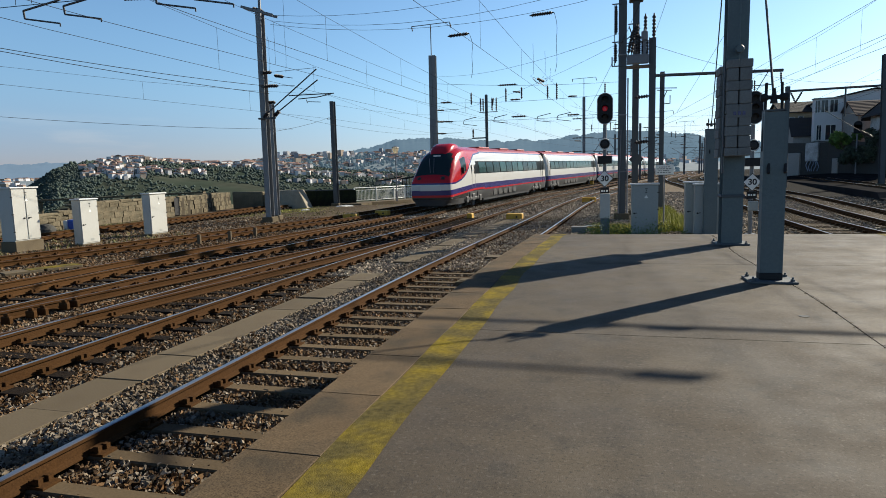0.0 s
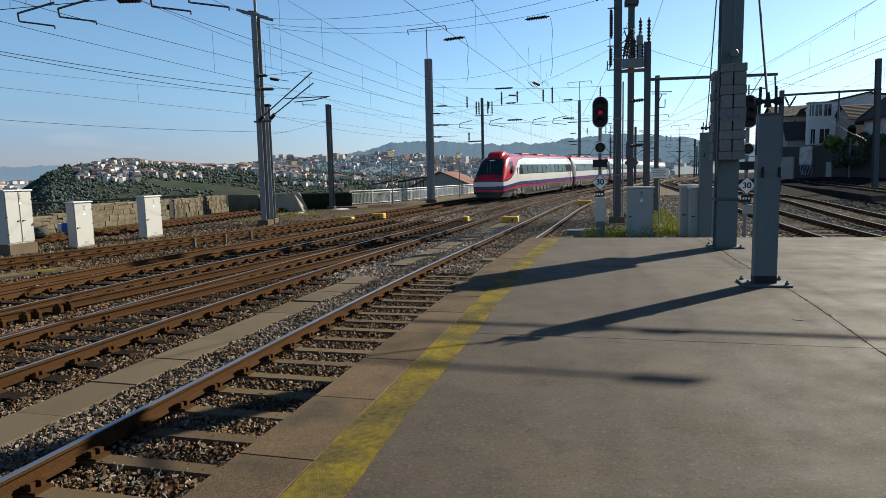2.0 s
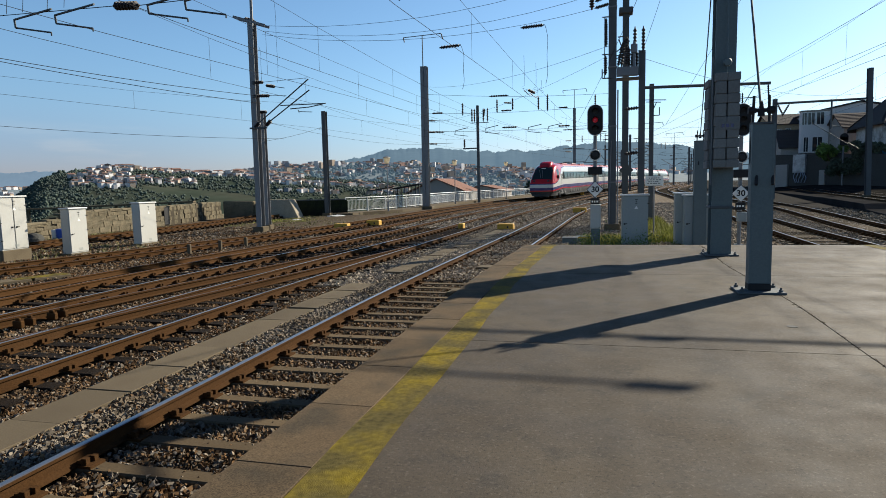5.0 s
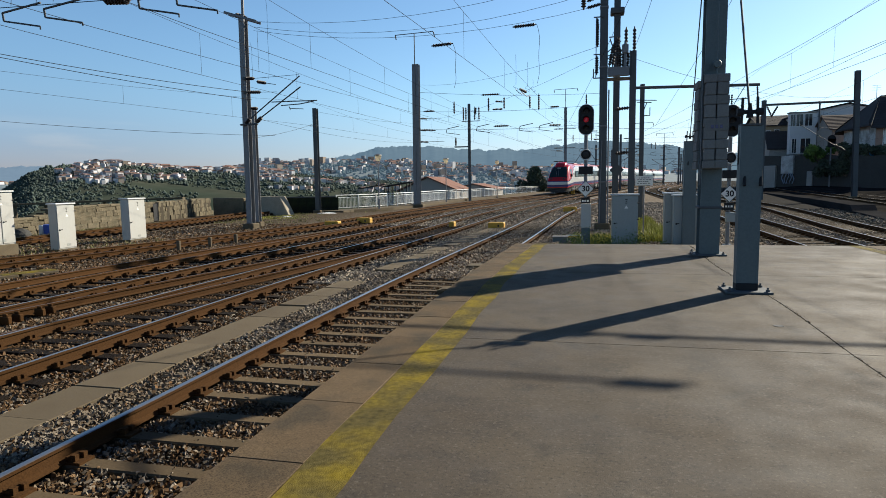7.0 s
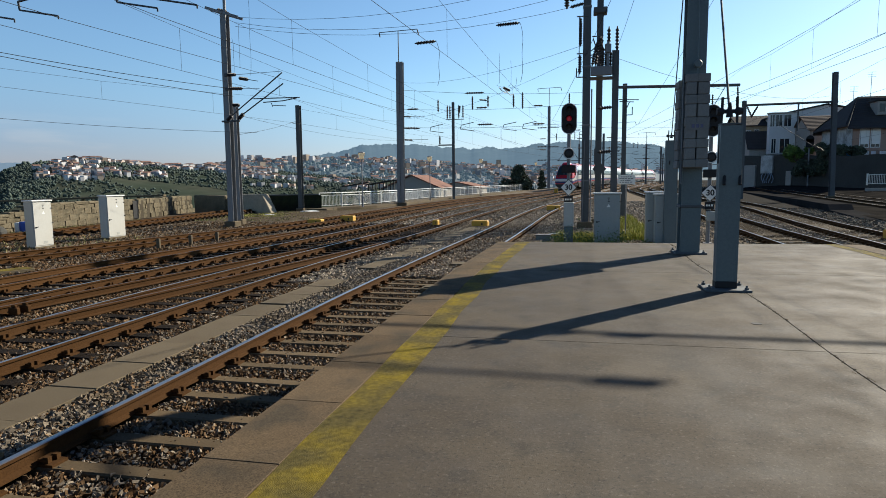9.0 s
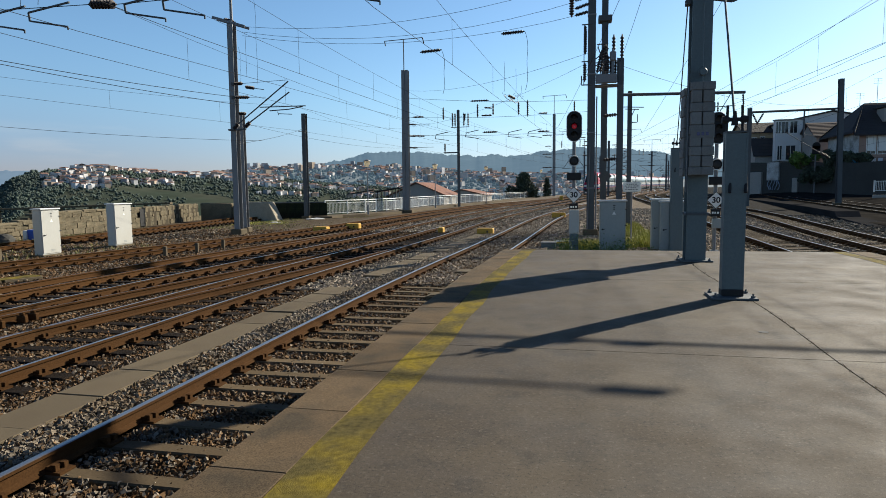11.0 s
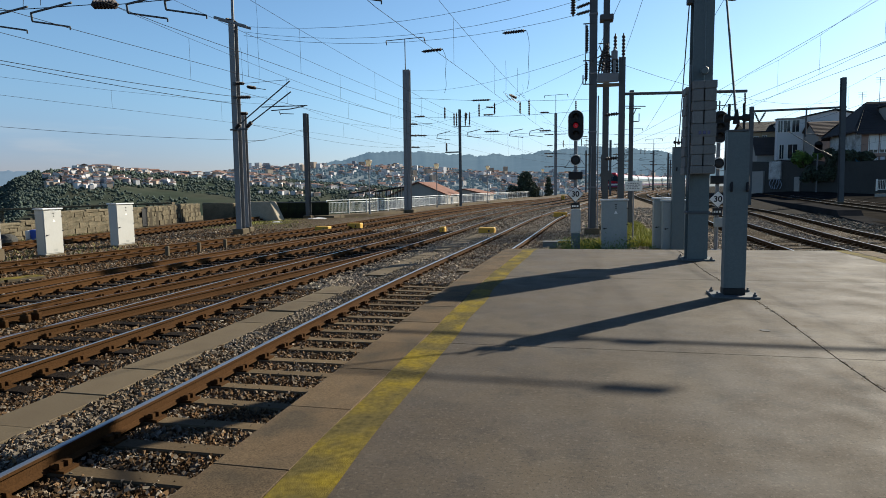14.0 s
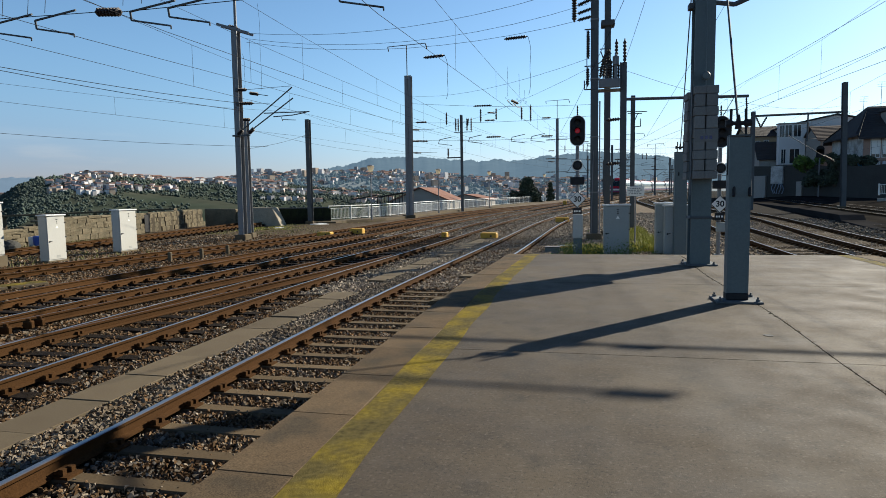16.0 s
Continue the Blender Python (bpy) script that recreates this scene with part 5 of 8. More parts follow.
def litter():
    root = thing("blue_drum", "small blue and white plastic drum by the stone wall", "drum", (-28.4, 27.4, GZ))
    bm = bmesh.new()
    lathe(bm, (0, 0, 0), (0, 0, 0.62), [(0, 0.2), (0.05, 0.23), (0.9, 0.24), (0.95, 0.25), (1, 0.22)], 16)
    part("body", bm, mat("blue_plastic", (0.03, 0.09, 0.42), 0.4), root, smooth=True)
    bm = bmesh.new()
    box(bm, -0.52, -0.25, -0.15, 0.1, 0, 0.58, 0.04)
    part("white_sack", bm, M["white"], root)
    root = thing("rock", "dark granite boulder at the foot of the wall", "rock", (-28.7, 26.0, GZ))
    bm = bmesh.new()
    bmesh.ops.create_icosphere(bm, subdivisions=2, radius=0.42)
    for v in bm.verts:
        v.co *= 1 + 0.35 * noise.noise(v.co * 2.2)
        v.co.z = max(v.co.z * 0.75 + 0.2, -0.02)
    part("stone", bm, M["oldwall"], root)
    for k, (x, y, s) in enumerate(((-23.0, 44.2, 0.30), (-21.4, 48.4, 0.55))):
        root = thing("rubbish_heap", "crumpled pale sheeting lying on the ground", "rubbish", (x, y, GZ))
        bm = bmesh.new()
        bmesh.ops.create_icosphere(bm, subdivisions=2, radius=s)
        for v in bm.verts:
            v.co *= 1 + 0.5 * noise.noise(v.co * 3 + Vector((k * 7, 0, 0)))
            v.co.z = max(v.co.z * 0.3 + 0.05, -0.02)
            v.co.x *= 1.6
        part("sheet", bm, M["white"], root)
    for k, (x, y) in enumerate(((-15.5, 20.8), (-15.2, 22.4), (-15.0, 24.0))):
        root = thing("marker_peg", "short weathered concrete marker peg", "peg", (x, y, GZ), "marker pegs")
        bm = bmesh.new()
        box(bm, -0.07, 0.07, -0.06, 0.06, -0.05, 0.42, 0.02)
        part("peg", bm, M["concrete"], root)


litter()


def point_machine(x, y, w, h, d=0.55, turn=0.0):
    root = thing("point_machine", "yellow painted point machine cover beside the rails", "point machine", (x, y, GZ + 0.02 + rise(y)), "yellow point machines", turn)
    bm = bmesh.new()
    box(bm, -w / 2, w / 2, -d / 2, d / 2, 0, h, 0.04)
    part("cover", bm, M["ybox"], root)
    bm = bmesh.new()
    box(bm, -w / 2 - 0.06, w / 2 + 0.06, -d / 2 - 0.05, d / 2 + 0.05, -0.04, 0.06, 0.015)
    part("base", bm, M["rust"], root)
    bm = bmesh.new()
    box(bm, w * 0.10, w * 0.20, -d / 2 - 0.02, -d / 2, h * 0.35, h * 0.65, 0.004)
    part("latch", bm, M["black"], root)


for args in ((-14.75, 34.0, 0.85, 0.32), (-13.6, 36.3, 0.85, 0.36), (-7.35, 33.4, 0.3, 0.32), (-4.75, 32.6, 0.86, 0.34), (-1.3, 47.0, 1.0, 0.4), (12.2, 26.6, 0.6, 0.42), (-2.1, 88, 0.5, 0.6)):
    point_machine(*args)


# ---- masts and posts ----
def bolts(bm, w, d, z=0.03):
    for x in (-w, w):
        for y in (-d, d):
            lathe(bm, (x, y, z), (x, y, z + 0.06), [(0, 0.028), (0.5, 0.028), (0.55, 0.014), (1, 0.014)], 6)


def h_mast(name, label, at, height, w, d, paint="steel", foot=True, lean=(0, 0), turn=0.0, base=0.0):
    root = thing(name, label, "catenary mast", at, "catenary masts", turn)
    bm = bmesh.new()
    i_section(bm, 0, 0, 0, height, w, d, lean=lean)
    part("column", bm, M[paint], root)
    if foot:
        bm = bmesh.new()
        box(bm, -w * 1.0, w * 1.0, -d * 0.9, d * 0.9, -0.15, 0.34, 0.04)
        part("footing", bm, M["concrete"], root)
    return root


def batten_mast(name, label, at, height, w, d, paint="steel", lean=(0, 0), pitch=0.75, foot=True):
    """Two channels tied by batten plates."""
    root = thing(name, label, "catenary mast", at, "catenary masts")
    for s in (-1, 1):
        bm = bmesh.new()
        c = w * 0.235
        x = s * (w / 2 - c)
        box(bm, x - c, x + c, -d / 2, -d / 2 + 0.015, 0, height)
        box(bm, x - c, x + c, d / 2 - 0.015, d / 2, 0, height)
        box(bm, x - s * c, x - s * c + s * 0.015, -d / 2 + 0.015, d / 2 - 0.015, 0, height)
        for v in bm.verts:
            v.co.x += lean[0] * v.co.z / height
            v.co.y += lean[1] * v.co.z / height
        part("channel", bm, M[paint], root)
    bm = bmesh.new()
    z = 0.3
    while z < height:
        for y in (-d / 2 - 0.006, d / 2 + 0.006):
            sx, sy = lean[0] * z / height, lean[1] * z / height
            box(bm, -w / 2 + 0.02 + sx, w / 2 - 0.02 + sx, y - 0.005 + sy, y + 0.005 + sy, z, z + 0.16)
        z += pitch
    tagged(part("battens", bm, M[paint], root), kind="stuff")
    if foot:
        bm = bmesh.new()
        box(bm, -w, w, -d, d, -0.15, 0.34, 0.04)
        part("footing", bm, M["concrete"], root)
    return root


def crossarm(root, z, x0, x1, y=0.0, r=0.045, name="crossarm"):
    bm = bmesh.new()
    tube(bm, (x0, y, z), (x1, y, z), r)
    return part(name, bm, M["darksteel"], root)


def string(root, a, b, r=0.08, sheds=6):
    bm = bmesh.new()
    insulator(bm, a, b, r, sheds)
    return part("insulator", bm, M["insul"], root)


def t_top(root, z, half, drop=0.5):
    """A thin T with two hanging insulators on top of a mast."""
    bm = bmesh.new()
    tube(bm, (0, 0, z - 3.3), (0, 0, z), 0.05)
    tube(bm, (-half, 0, z), (half, 0, z + 0.12), 0.04)
    part("earth_wire_frame", bm, M["darksteel"], root)
    string(root, (-half, 0, z), (-half + 0.1, 0, z - drop), 0.07, 4)
    string(root, (half, 0, z + 0.1), (half + 0.15, 0, z - drop), 0.07, 4)


# left mast beside the siding, with cantilevers
mast = h_mast("catenary_mast", "tall weathered steel mast on a concrete footing", (-19.24, 32.5, GZ), 12.1, 0.34, 0.42, lean=(0.10, 0))
bm = bmesh.new()
tube(bm, (0.10, 0, 11.6), (0.16, 0, 16.5), 0.085, 0.08, 10)
part("top_pole", bm, M["steel"], mast)
bm = bmesh.new()
for y0 in (-0.27, 0.23):
    box(bm, -1.05, 1.05, y0, y0 + 0.05, -0.07, 0.07, 0.01, m=Matrix.Translation((0.06, 0, 12.0)) @ pose(0, 0, 0, 0, 18, 0))
part("crossarm", bm, M["steel"], mast)
string(mast, (-0.35, -0.02, 12.24), (0.30, -0.02, 12.04), 0.09, 6)
for x0, z0, x1, z1 in ((0.25, 8.57, 0.82, 8.56), (0.95, 8.37, 1.55, 8.26), (0.28, 7.82, 1.20, 7.78), (0.50, 6.90, 0.95, 6.88)):
    string(mast, (x0, -0.3, z0), (x1, -0.3, z1), 0.10, 7)
bm = bmesh.new()
for x0, z0, x1, z1, r in ((0.47, 6.35, 3.59, 8.55, 0.035), (1.19, 6.41, 3.63, 7.96, 0.035), (1.81, 7.20, 4.58, 7.17, 0.028), (2.40, 6.98, 3.55, 7.02, 0.028), (3.55, 7.02, 4.40, 7.14, 0.028), (2.88, 6.92, 2.95, 6.72, 0.02), (2.95, 6.80, 3.75, 6.74, 0.02), (1.55, 8.26, 2.12, 8.15, 0.018), (0.82, 8.56, 3.55, 8.62, 0.012), (1.20, 7.78, 2.2, 7.74, 0.012)):
    tube(bm, (x0, -0.3, z0), (x1, -0.3, z1), r, seg=6)
part("cantilever", bm, M["darksteel"], mast)
for a, b in (((0.12, -0.3, 6.02), (0.47, -0.3, 6.35)), ((0.82, -0.3, 6.10), (1.19, -0.3, 6.41))):
    string(mast, a, b, 0.12, 7)
for x0, x1, z0, z1 in ((-0.20, 0.90, 5.96, 6.06), (0.10, 0.32, 7.72, 7.90), (0.10, 0.30, 8.48, 8.66)):
    bm = bmesh.new()
    box(bm, x0, x1, -0.36, -0.24, z0, z1, 0.02)
    part("bracket", bm, M["darksteel"], mast)
mast2 = h_mast("short_mast", "shorter grey steel post beside the tall mast", (-19.62, 34.0, GZ), 7.05, 0.26, 0.3, foot=True)

post = h_mast("anchor_post", "plain dark steel post by the barrier", (-23.0, 50.0, GZ), 9.1, 0.36, 0.42, "darksteel", foot=True, lean=(0.05, 0))
crossarm(post, 7.6, -0.4, 0.35, -0.25, 0.03)

mb = batten_mast("lattice_mast", "tall battened grey steel mast by the railing", (-17.75, 63.5, GZ), 14.9, 0.72, 0.5, lean=(0.12, 0))
t_top(mb, 18.0, 2.05)
for z, L in ((9.3, 1.6), (8.1, 1.4), (6.9, 1.9)):
    string(mb, (0.5, -0.2, z), (0.5 + L * 0.5, -0.2, z - 0.05), 0.10, 6)
    crossarm(mb, z - 0.02, 0.4 + L * 0.5, 1.2 + L, -0.2, 0.02, "registration_wire")

p2 = h_mast("catenary_mast", "slender dark mast with upright insulators", (-16.3, 86, GZ), 13.5, 0.34, 0.36, "darksteel", foot=False)
for x in (-0.8, 0.8, 1.4, -0.45):
    string(p2, (x, 0, 11.2), (x, 0, 13.1), 0.12, 7)
crossarm(p2, 11.1, -1.0, 1.6, -0.2, 0.05)
crossarm(p2, 7.6, -2.1, 0.2, -0.2, 0.09)
string(p2, (-1.9, -0.2, 7.7), (-1.9, -0.2, 8.9), 0.14, 6)

m3 = h_mast("catenary_mast", "tall grey mast with a thin earth-wire frame", (-4.1, 115, GZ), 15.8, 0.5, 0.5)
t_top(m3, 19.0, 2.05)
for k, z in enumerate((12.0, 8.6, 6.2)):
    crossarm(m3, z, -0.2, 1.8, -0.3, 0.05)
    string(m3, (-0.3, -0.3, z), (-2.1, -0.3, z), 0.11, 6)


def far_mast(x, y, h, arms, tee=False, w=0.36):
    root = h_mast("far_mast", "distant dark catenary mast with cantilever arms", (x, y, GZ), h, w, w, "darksteel", foot=False)
    for s in arms:
        bm = bmesh.new()
        tube(bm, (0, -0.2, 5.6), (s * 2.6, -0.2, 7.3), 0.04)
        tube(bm, (0, -0.2, 7.3), (s * 2.7, -0.2, 7.35), 0.04)
        tube(bm, (s * 0.9, -0.2, 6.3), (s * 3.0, -0.2, 6.0), 0.035)
        part("cantilever", bm, M["darksteel"], root)
        string(root, (s * 0.05, -0.2, 7.3), (s * 0.8, -0.2, 7.32), 0.12, 5)
    if tee:
        t_top(root, h + 2.6, 1.8)


for a in ((5.2, 108, 10.2, (-1, 1)), (9.8, 122, 10.5, (-1,), True), (16.8, 150, 10.5, (-1, 1), True), (20.3, 152, 10.0, (1,)), (24.5, 175, 10.5, (-1, 1)), (12.0, 178, 11.0, (-1, 1), True), (28.0, 205, 10.5, (-1, 1)), (33.5, 225, 10.5, (1,), True), (5.8, 165, 10.5, (-1,)), (37.5, 250, 10, (-1, 1)), (1.6, 142, 10.5, (1,), True)):
    far_mast(*a)

# head-spans over the throat
SPAN_INSULATORS = [(-13.6, 10.1, -13.6, 8.8), (-10.0, 10.3, -10.0, 8.9), (-8.4, 10.3, -8.4, 9.1), (-5.8, 10.3, -5.8, 9.0), (-4.9, 10.5, -4.9, 8.8), (-11.3, 9.4, -11.4, 8.6), (-10.8, 10.6, -8.8, 10.6), (-9.6, 9.1, -8.5, 9.1), (-9.3, 9.9, -8.5, 9.8), (-3.8, 9.1, -2.9, 9.1), (-9.5, 7.4, -7.9, 7.4), (-3.9, 7.3, -2.7, 7.3), (-16.9, 9.2, -15.7, 9.2), (-17.0, 7.3, -15.6, 7.2)]


def head_span(yy, dx, stretch, lines, arms, seed):
    root = thing("head_span", "wires, arms and insulators spanning the tracks between masts", "overhead span", (0, 0, 0), "head spans")
    for xa, za, xb, zb in lines:
        bm = bmesh.new()
        path_tube(bm, [(xa + (xb - xa) * k / 8, yy, za + (zb - za) * k / 8 - 0.25 * math.sin(math.pi * k / 8)) for k in range(9)], 0.016, 5)
        part("span_wire", bm, M["wire"], root)
    for x0, z0, x1, z1 in SPAN_INSULATORS:
        bm = bmesh.new()
        insulator(bm, (dx + x0 * stretch, yy, z0), (dx + x1 * stretch, yy, z1), 0.10, 7)
        part("insulator", bm, M["insul"], root)
    for x, z in arms:
        bm = bmesh.new()
        tube(bm, (x, yy, z), (x + 1.3, yy, z + 0.25), 0.035, seg=6)
        tube(bm, (x, yy, z), (x - 0.1, yy, z - 0.4), 0.035, seg=6)
        tube(bm, (x - 0.1, yy, z - 0.4), (x + 1.3, yy + 0.2, z - 0.6), 0.03, seg=6)
        part("registration_arm", bm, M["darksteel"], root)


head_span(63.5, 0, 1.0, [(-17.6, 11.2, 1.2, 10.2), (-17.6, 7.35, 1.2, 7.3), (-17.6, 9.2, 1.2, 9.1)], [(-14.4, 7.3), (-11.2, 7.4), (-6.8, 7.3), (-4.8, 7.3)], 1)
head_span(115, 9.5, 0.9, [(-4.1, 11.4, 22, 10.6), (-4.1, 7.6, 22, 7.5), (-4.1, 9.4, 22, 9.2)], [(-1.5, 7.5), (2.5, 7.5), (8.0, 7.5), (13, 7.5)], 2)
head_span(152, 20, 1.0, [(1.6, 11.0, 28, 10.2), (1.6, 8.0, 28, 8.0)], [(4, 8.0), (9, 8.0), (14, 8.0), (20, 8.0)], 3)


# ---- the platform end: signals, posts, boxes ----
def signal(at, high, lit=True):
    root = thing("colour_light_signal", "railway signal on a slim grey post with oval black head", "railway signal", at, "railway signals")
    gz = 0.0
    bm = bmesh.new()
    tube(bm, (0, 0.12, gz), (0, 0.12, high - 0.3), 0.07, seg=12)
    box(bm, -0.16, 0.16, -0.02, 0.26, 0, 0.05, 0.01)
    part("post", bm, M["steel"], root)
    # oval head
    z0, z1, r = high - 1.18, high - 0.02, 0.285
    bm = bmesh.new()
    loop = [(r * math.cos(a), z1 - r + r * math.sin(a)) for a in np.linspace(0, math.pi, 13)] + [(r * math.cos(a), z0 + r + r * math.sin(a)) for a in np.linspace(math.pi, 2 * math.pi, 13)]
    f = [bm.verts.new((x, -0.03, z)) for x, z in loop]
    b = [bm.verts.new((x, 0.03, z)) for x, z in loop]
    bm.faces.new(f)
    bm.faces.new(b[::-1])
    for i in range(len(loop)):
        j = (i + 1) % len(loop)
        bm.faces.new((f[i], f[j], b[j], b[i]))
    hd = part("head", bm, M["black"], root)
    bm = bmesh.new()
    for i in range(len(loop)):
        j = (i + 1) % len(loop)
        tube(bm, (loop[i][0], -0.035, loop[i][1]), (loop[j][0], -0.035, loop[j][1]), 0.013, seg=5)
    part("rim", bm, M["white"], root, "thin white rim").parent = hd
    for k, z in enumerate((z1 - 0.25, (z0 + z1) / 2, z0 + 0.25)):
        bm = bmesh.new()
        lathe(bm, (0, -0.03, z), (0, -0.055, z), [(0, 0.10), (0.6, 0.095), (1, 0.05)], 16)
        part("lens", bm, M["lamp_red"] if k == 1 and lit else M["rubber"], root, "glowing red lens" if k == 1 and lit else "unlit dark lens").parent = hd
        bm = bmesh.new()
        for a, c in zip(np.linspace(-0.2, math.pi + 0.2, 10), np.linspace(-0.2, math.pi + 0.2, 10)[1:]):
            q = [(0.125 * math.cos(t), d, z + 0.125 * math.sin(t)) for t, d in ((a, -0.03), (c, -0.03), (c, -0.24), (a, -0.24))]
            bm.faces.new([bm.verts.new(p) for p in q])
            q = [(0.118 * math.cos(t), d, z + 0.118 * math.sin(t)) for t, d in ((a, -0.03), (c, -0.03), (c, -0.24), (a, -0.24))]
            bm.faces.new([bm.verts.new(p) for p in q])
        part("visor", bm, M["black"], root).parent = hd
    # ringed small lamp
    zr = high - 1.93
    bm = bmesh.new()
    lathe(bm, (0, 0.03, zr), (0, -0.03, zr), [(0, 0.20), (1, 0.20)], 24)
    rd = part("ring_disc", bm, M["black"], root)
    bm = bmesh.new()
    for i in range(24):
        a, c = 2 * math.pi * i / 24, 2 * math.pi * (i + 1) / 24
        tube(bm, (0.2 * math.cos(a), -0.035, zr + 0.2 * math.sin(a)), (0.2 * math.cos(c), -0.035, zr + 0.2 * math.sin(c)), 0.02, seg=5)
    part("ring", bm, M["white"], root, "white ring").parent = rd
    bm = bmesh.new()
    lathe(bm, (0, -0.03, zr), (0, -0.12, zr), [(0, 0.11), (0.8, 0.11), (1, 0.08)], 16)
    part("lens", bm, M["rubber"], root).parent = rd
    # black box, diamond, small plate
    bm = bmesh.new()
    box(bm, -0.27, 0.27, -0.12, 0.06, high - 2.68, high - 2.38, 0.015)
    part("route_indicator", bm, M["black"], root)
    bm = bmesh.new()
    zc, q = high - 3.25, 0.30
    box(bm, -0.21, 0.21, -0.045, -0.03, -0.21, 0.21, 0.006, m=Matrix.Translation((0, 0, zc)) @ pose(0, 0, 0, 0, 45, 0))
    dm = part("speed_board", bm, M["white"], root, "white diamond board with black numerals 30")
    bm = bmesh.new()
    box(bm, -0.228, 0.228, -0.032, -0.024, -0.228, 0.228, 0.006, m=Matrix.Translation((0, 0, zc)) @ pose(0, 0, 0, 0, 45, 0))
    part("border", bm, M["black"], root).parent = dm
    txt = bpy.data.curves.new("numerals", "FONT")
    txt.body, txt.size, txt.align_x, txt.align_y, txt.extrude = "30", 0.30, "CENTER", "CENTER", 0.002
    txt.offset = 0.008
    txt.materials.append(M["black"])
    tx = new("numerals", txt)
    tx.parent = dm
    tx.matrix_basis = pose(0, -0.049, zc, 90, 0, 0)
    bm = bmesh.new()
    box(bm, -0.17, 0.17, -0.02, 0.02, high - 3.85, high - 3.58, 0.008)
    box(bm, -0.12, 0.12, -0.02, 0.02, high - 4.05, high - 3.90, 0.008)
    pl = part("plate", bm, M["black"], root)
    bm = bmesh.new()
    for k, ww in enumerate((0.06, 0.05, 0.07)):
        box(bm, -0.13 + 0.09 * k, -0.13 + 0.09 * k + ww, -0.026, -0.02, high - 3.75, high - 3.68)
    box(bm, -0.09, 0.09, -0.026, -0.02, high - 4.0, high - 3.95)
    part("writing", bm, M["white"], root, "white bars of small lettering").parent = pl
    # arms of the back stay and a pin insulator on top
    bm = bmesh.new()
    tube(bm, (-0.45, 0.15, high - 2.2), (0.45, 0.15, high - 2.2), 0.012, seg=5)
    tube(bm, (-0.4, 0.15, high - 2.2), (0, 0.15, high - 1.6), 0.01, seg=5)
    tube(bm, (0.4, 0.15, high - 2.2), (0, 0.15, high - 1.6), 0.01, seg=5)
    part("bracket", bm, M["darksteel"], root)
    string(root, (0, 0.1, high - 0.02), (0, 0.1, high + 0.38), 0.035, 5)
    return root


def red_lamp():
    m = mat("red_signal_lamp", (0.5, 0.02, 0.02), 0.3)
    b = m.node_tree.nodes["Principled BSDF"]
    b.inputs["Emission Color"].default_value = (1.0, 0.015, 0.09, 1)
    b.inputs["Emission Strength"].default_value = 0.045
    return m


M["lamp_red"] = red_lamp()
signal((-0.10, 24.7, GZ), 5.43)
signal((5.08, 24.6, GZ), 5.18, False)

root = thing("signal_box", "narrow pale box on a dark base below the signal", "signal box", (-0.08, 24.2, GZ))
bm = bmesh.new()
box(bm, -0.19, 0.19, -0.16, 0.16, 0.70, 1.62, 0.02)
part("box", bm, M["cab"], root)
bm = bmesh.new()
box(bm, -0.17, 0.17, -0.14, 0.14, -0.05, 0.70, 0.01)
part("base", bm, M["greenpost"], root)

root = thing("low_signal_box", "small box on the signal post", "signal box", (5.10, 24.45, GZ + 0.9))
bm = bmesh.new()
box(bm, -0.16, 0.16, -0.1, 0.1, 0, 0.35, 0.02)
part("box", bm, M["cabgrey"], root)

# notice board on a post
root = thing("notice_board", "small white notice board on a slim post", "notice board", (2.30, 27.4, GZ))
bm = bmesh.new()
tube(bm, (0, 0, 0), (0, 0, 2.45), 0.03)
part("post", bm, M["steel"], root)
bm = bmesh.new()
box(bm, -0.36, 0.36, -0.05, -0.03, 2.26, 2.66, 0.008)
bd = part("board", bm, M["white"], root)
bm = bmesh.new()
for k, (a, b) in enumerate(((-0.22, 0.22), (-0.29, 0.29), (-0.24, 0.2), (-0.28, 0.26))):
    for j in range(5):
        x0 = a + (b - a) * j / 5
        box(bm, x0, x0 + (b - a) / 5 * (0.8 if (j + k) % 3 else 0.6), -0.054, -0.05, 2.56 - 0.075 * k, 2.595 - 0.075 * k)
part("writing", bm, mat("grey_lettering", (0.16, 0.16, 0.17), 0.7), root, "grey bars of unreadable lettering").parent = bd


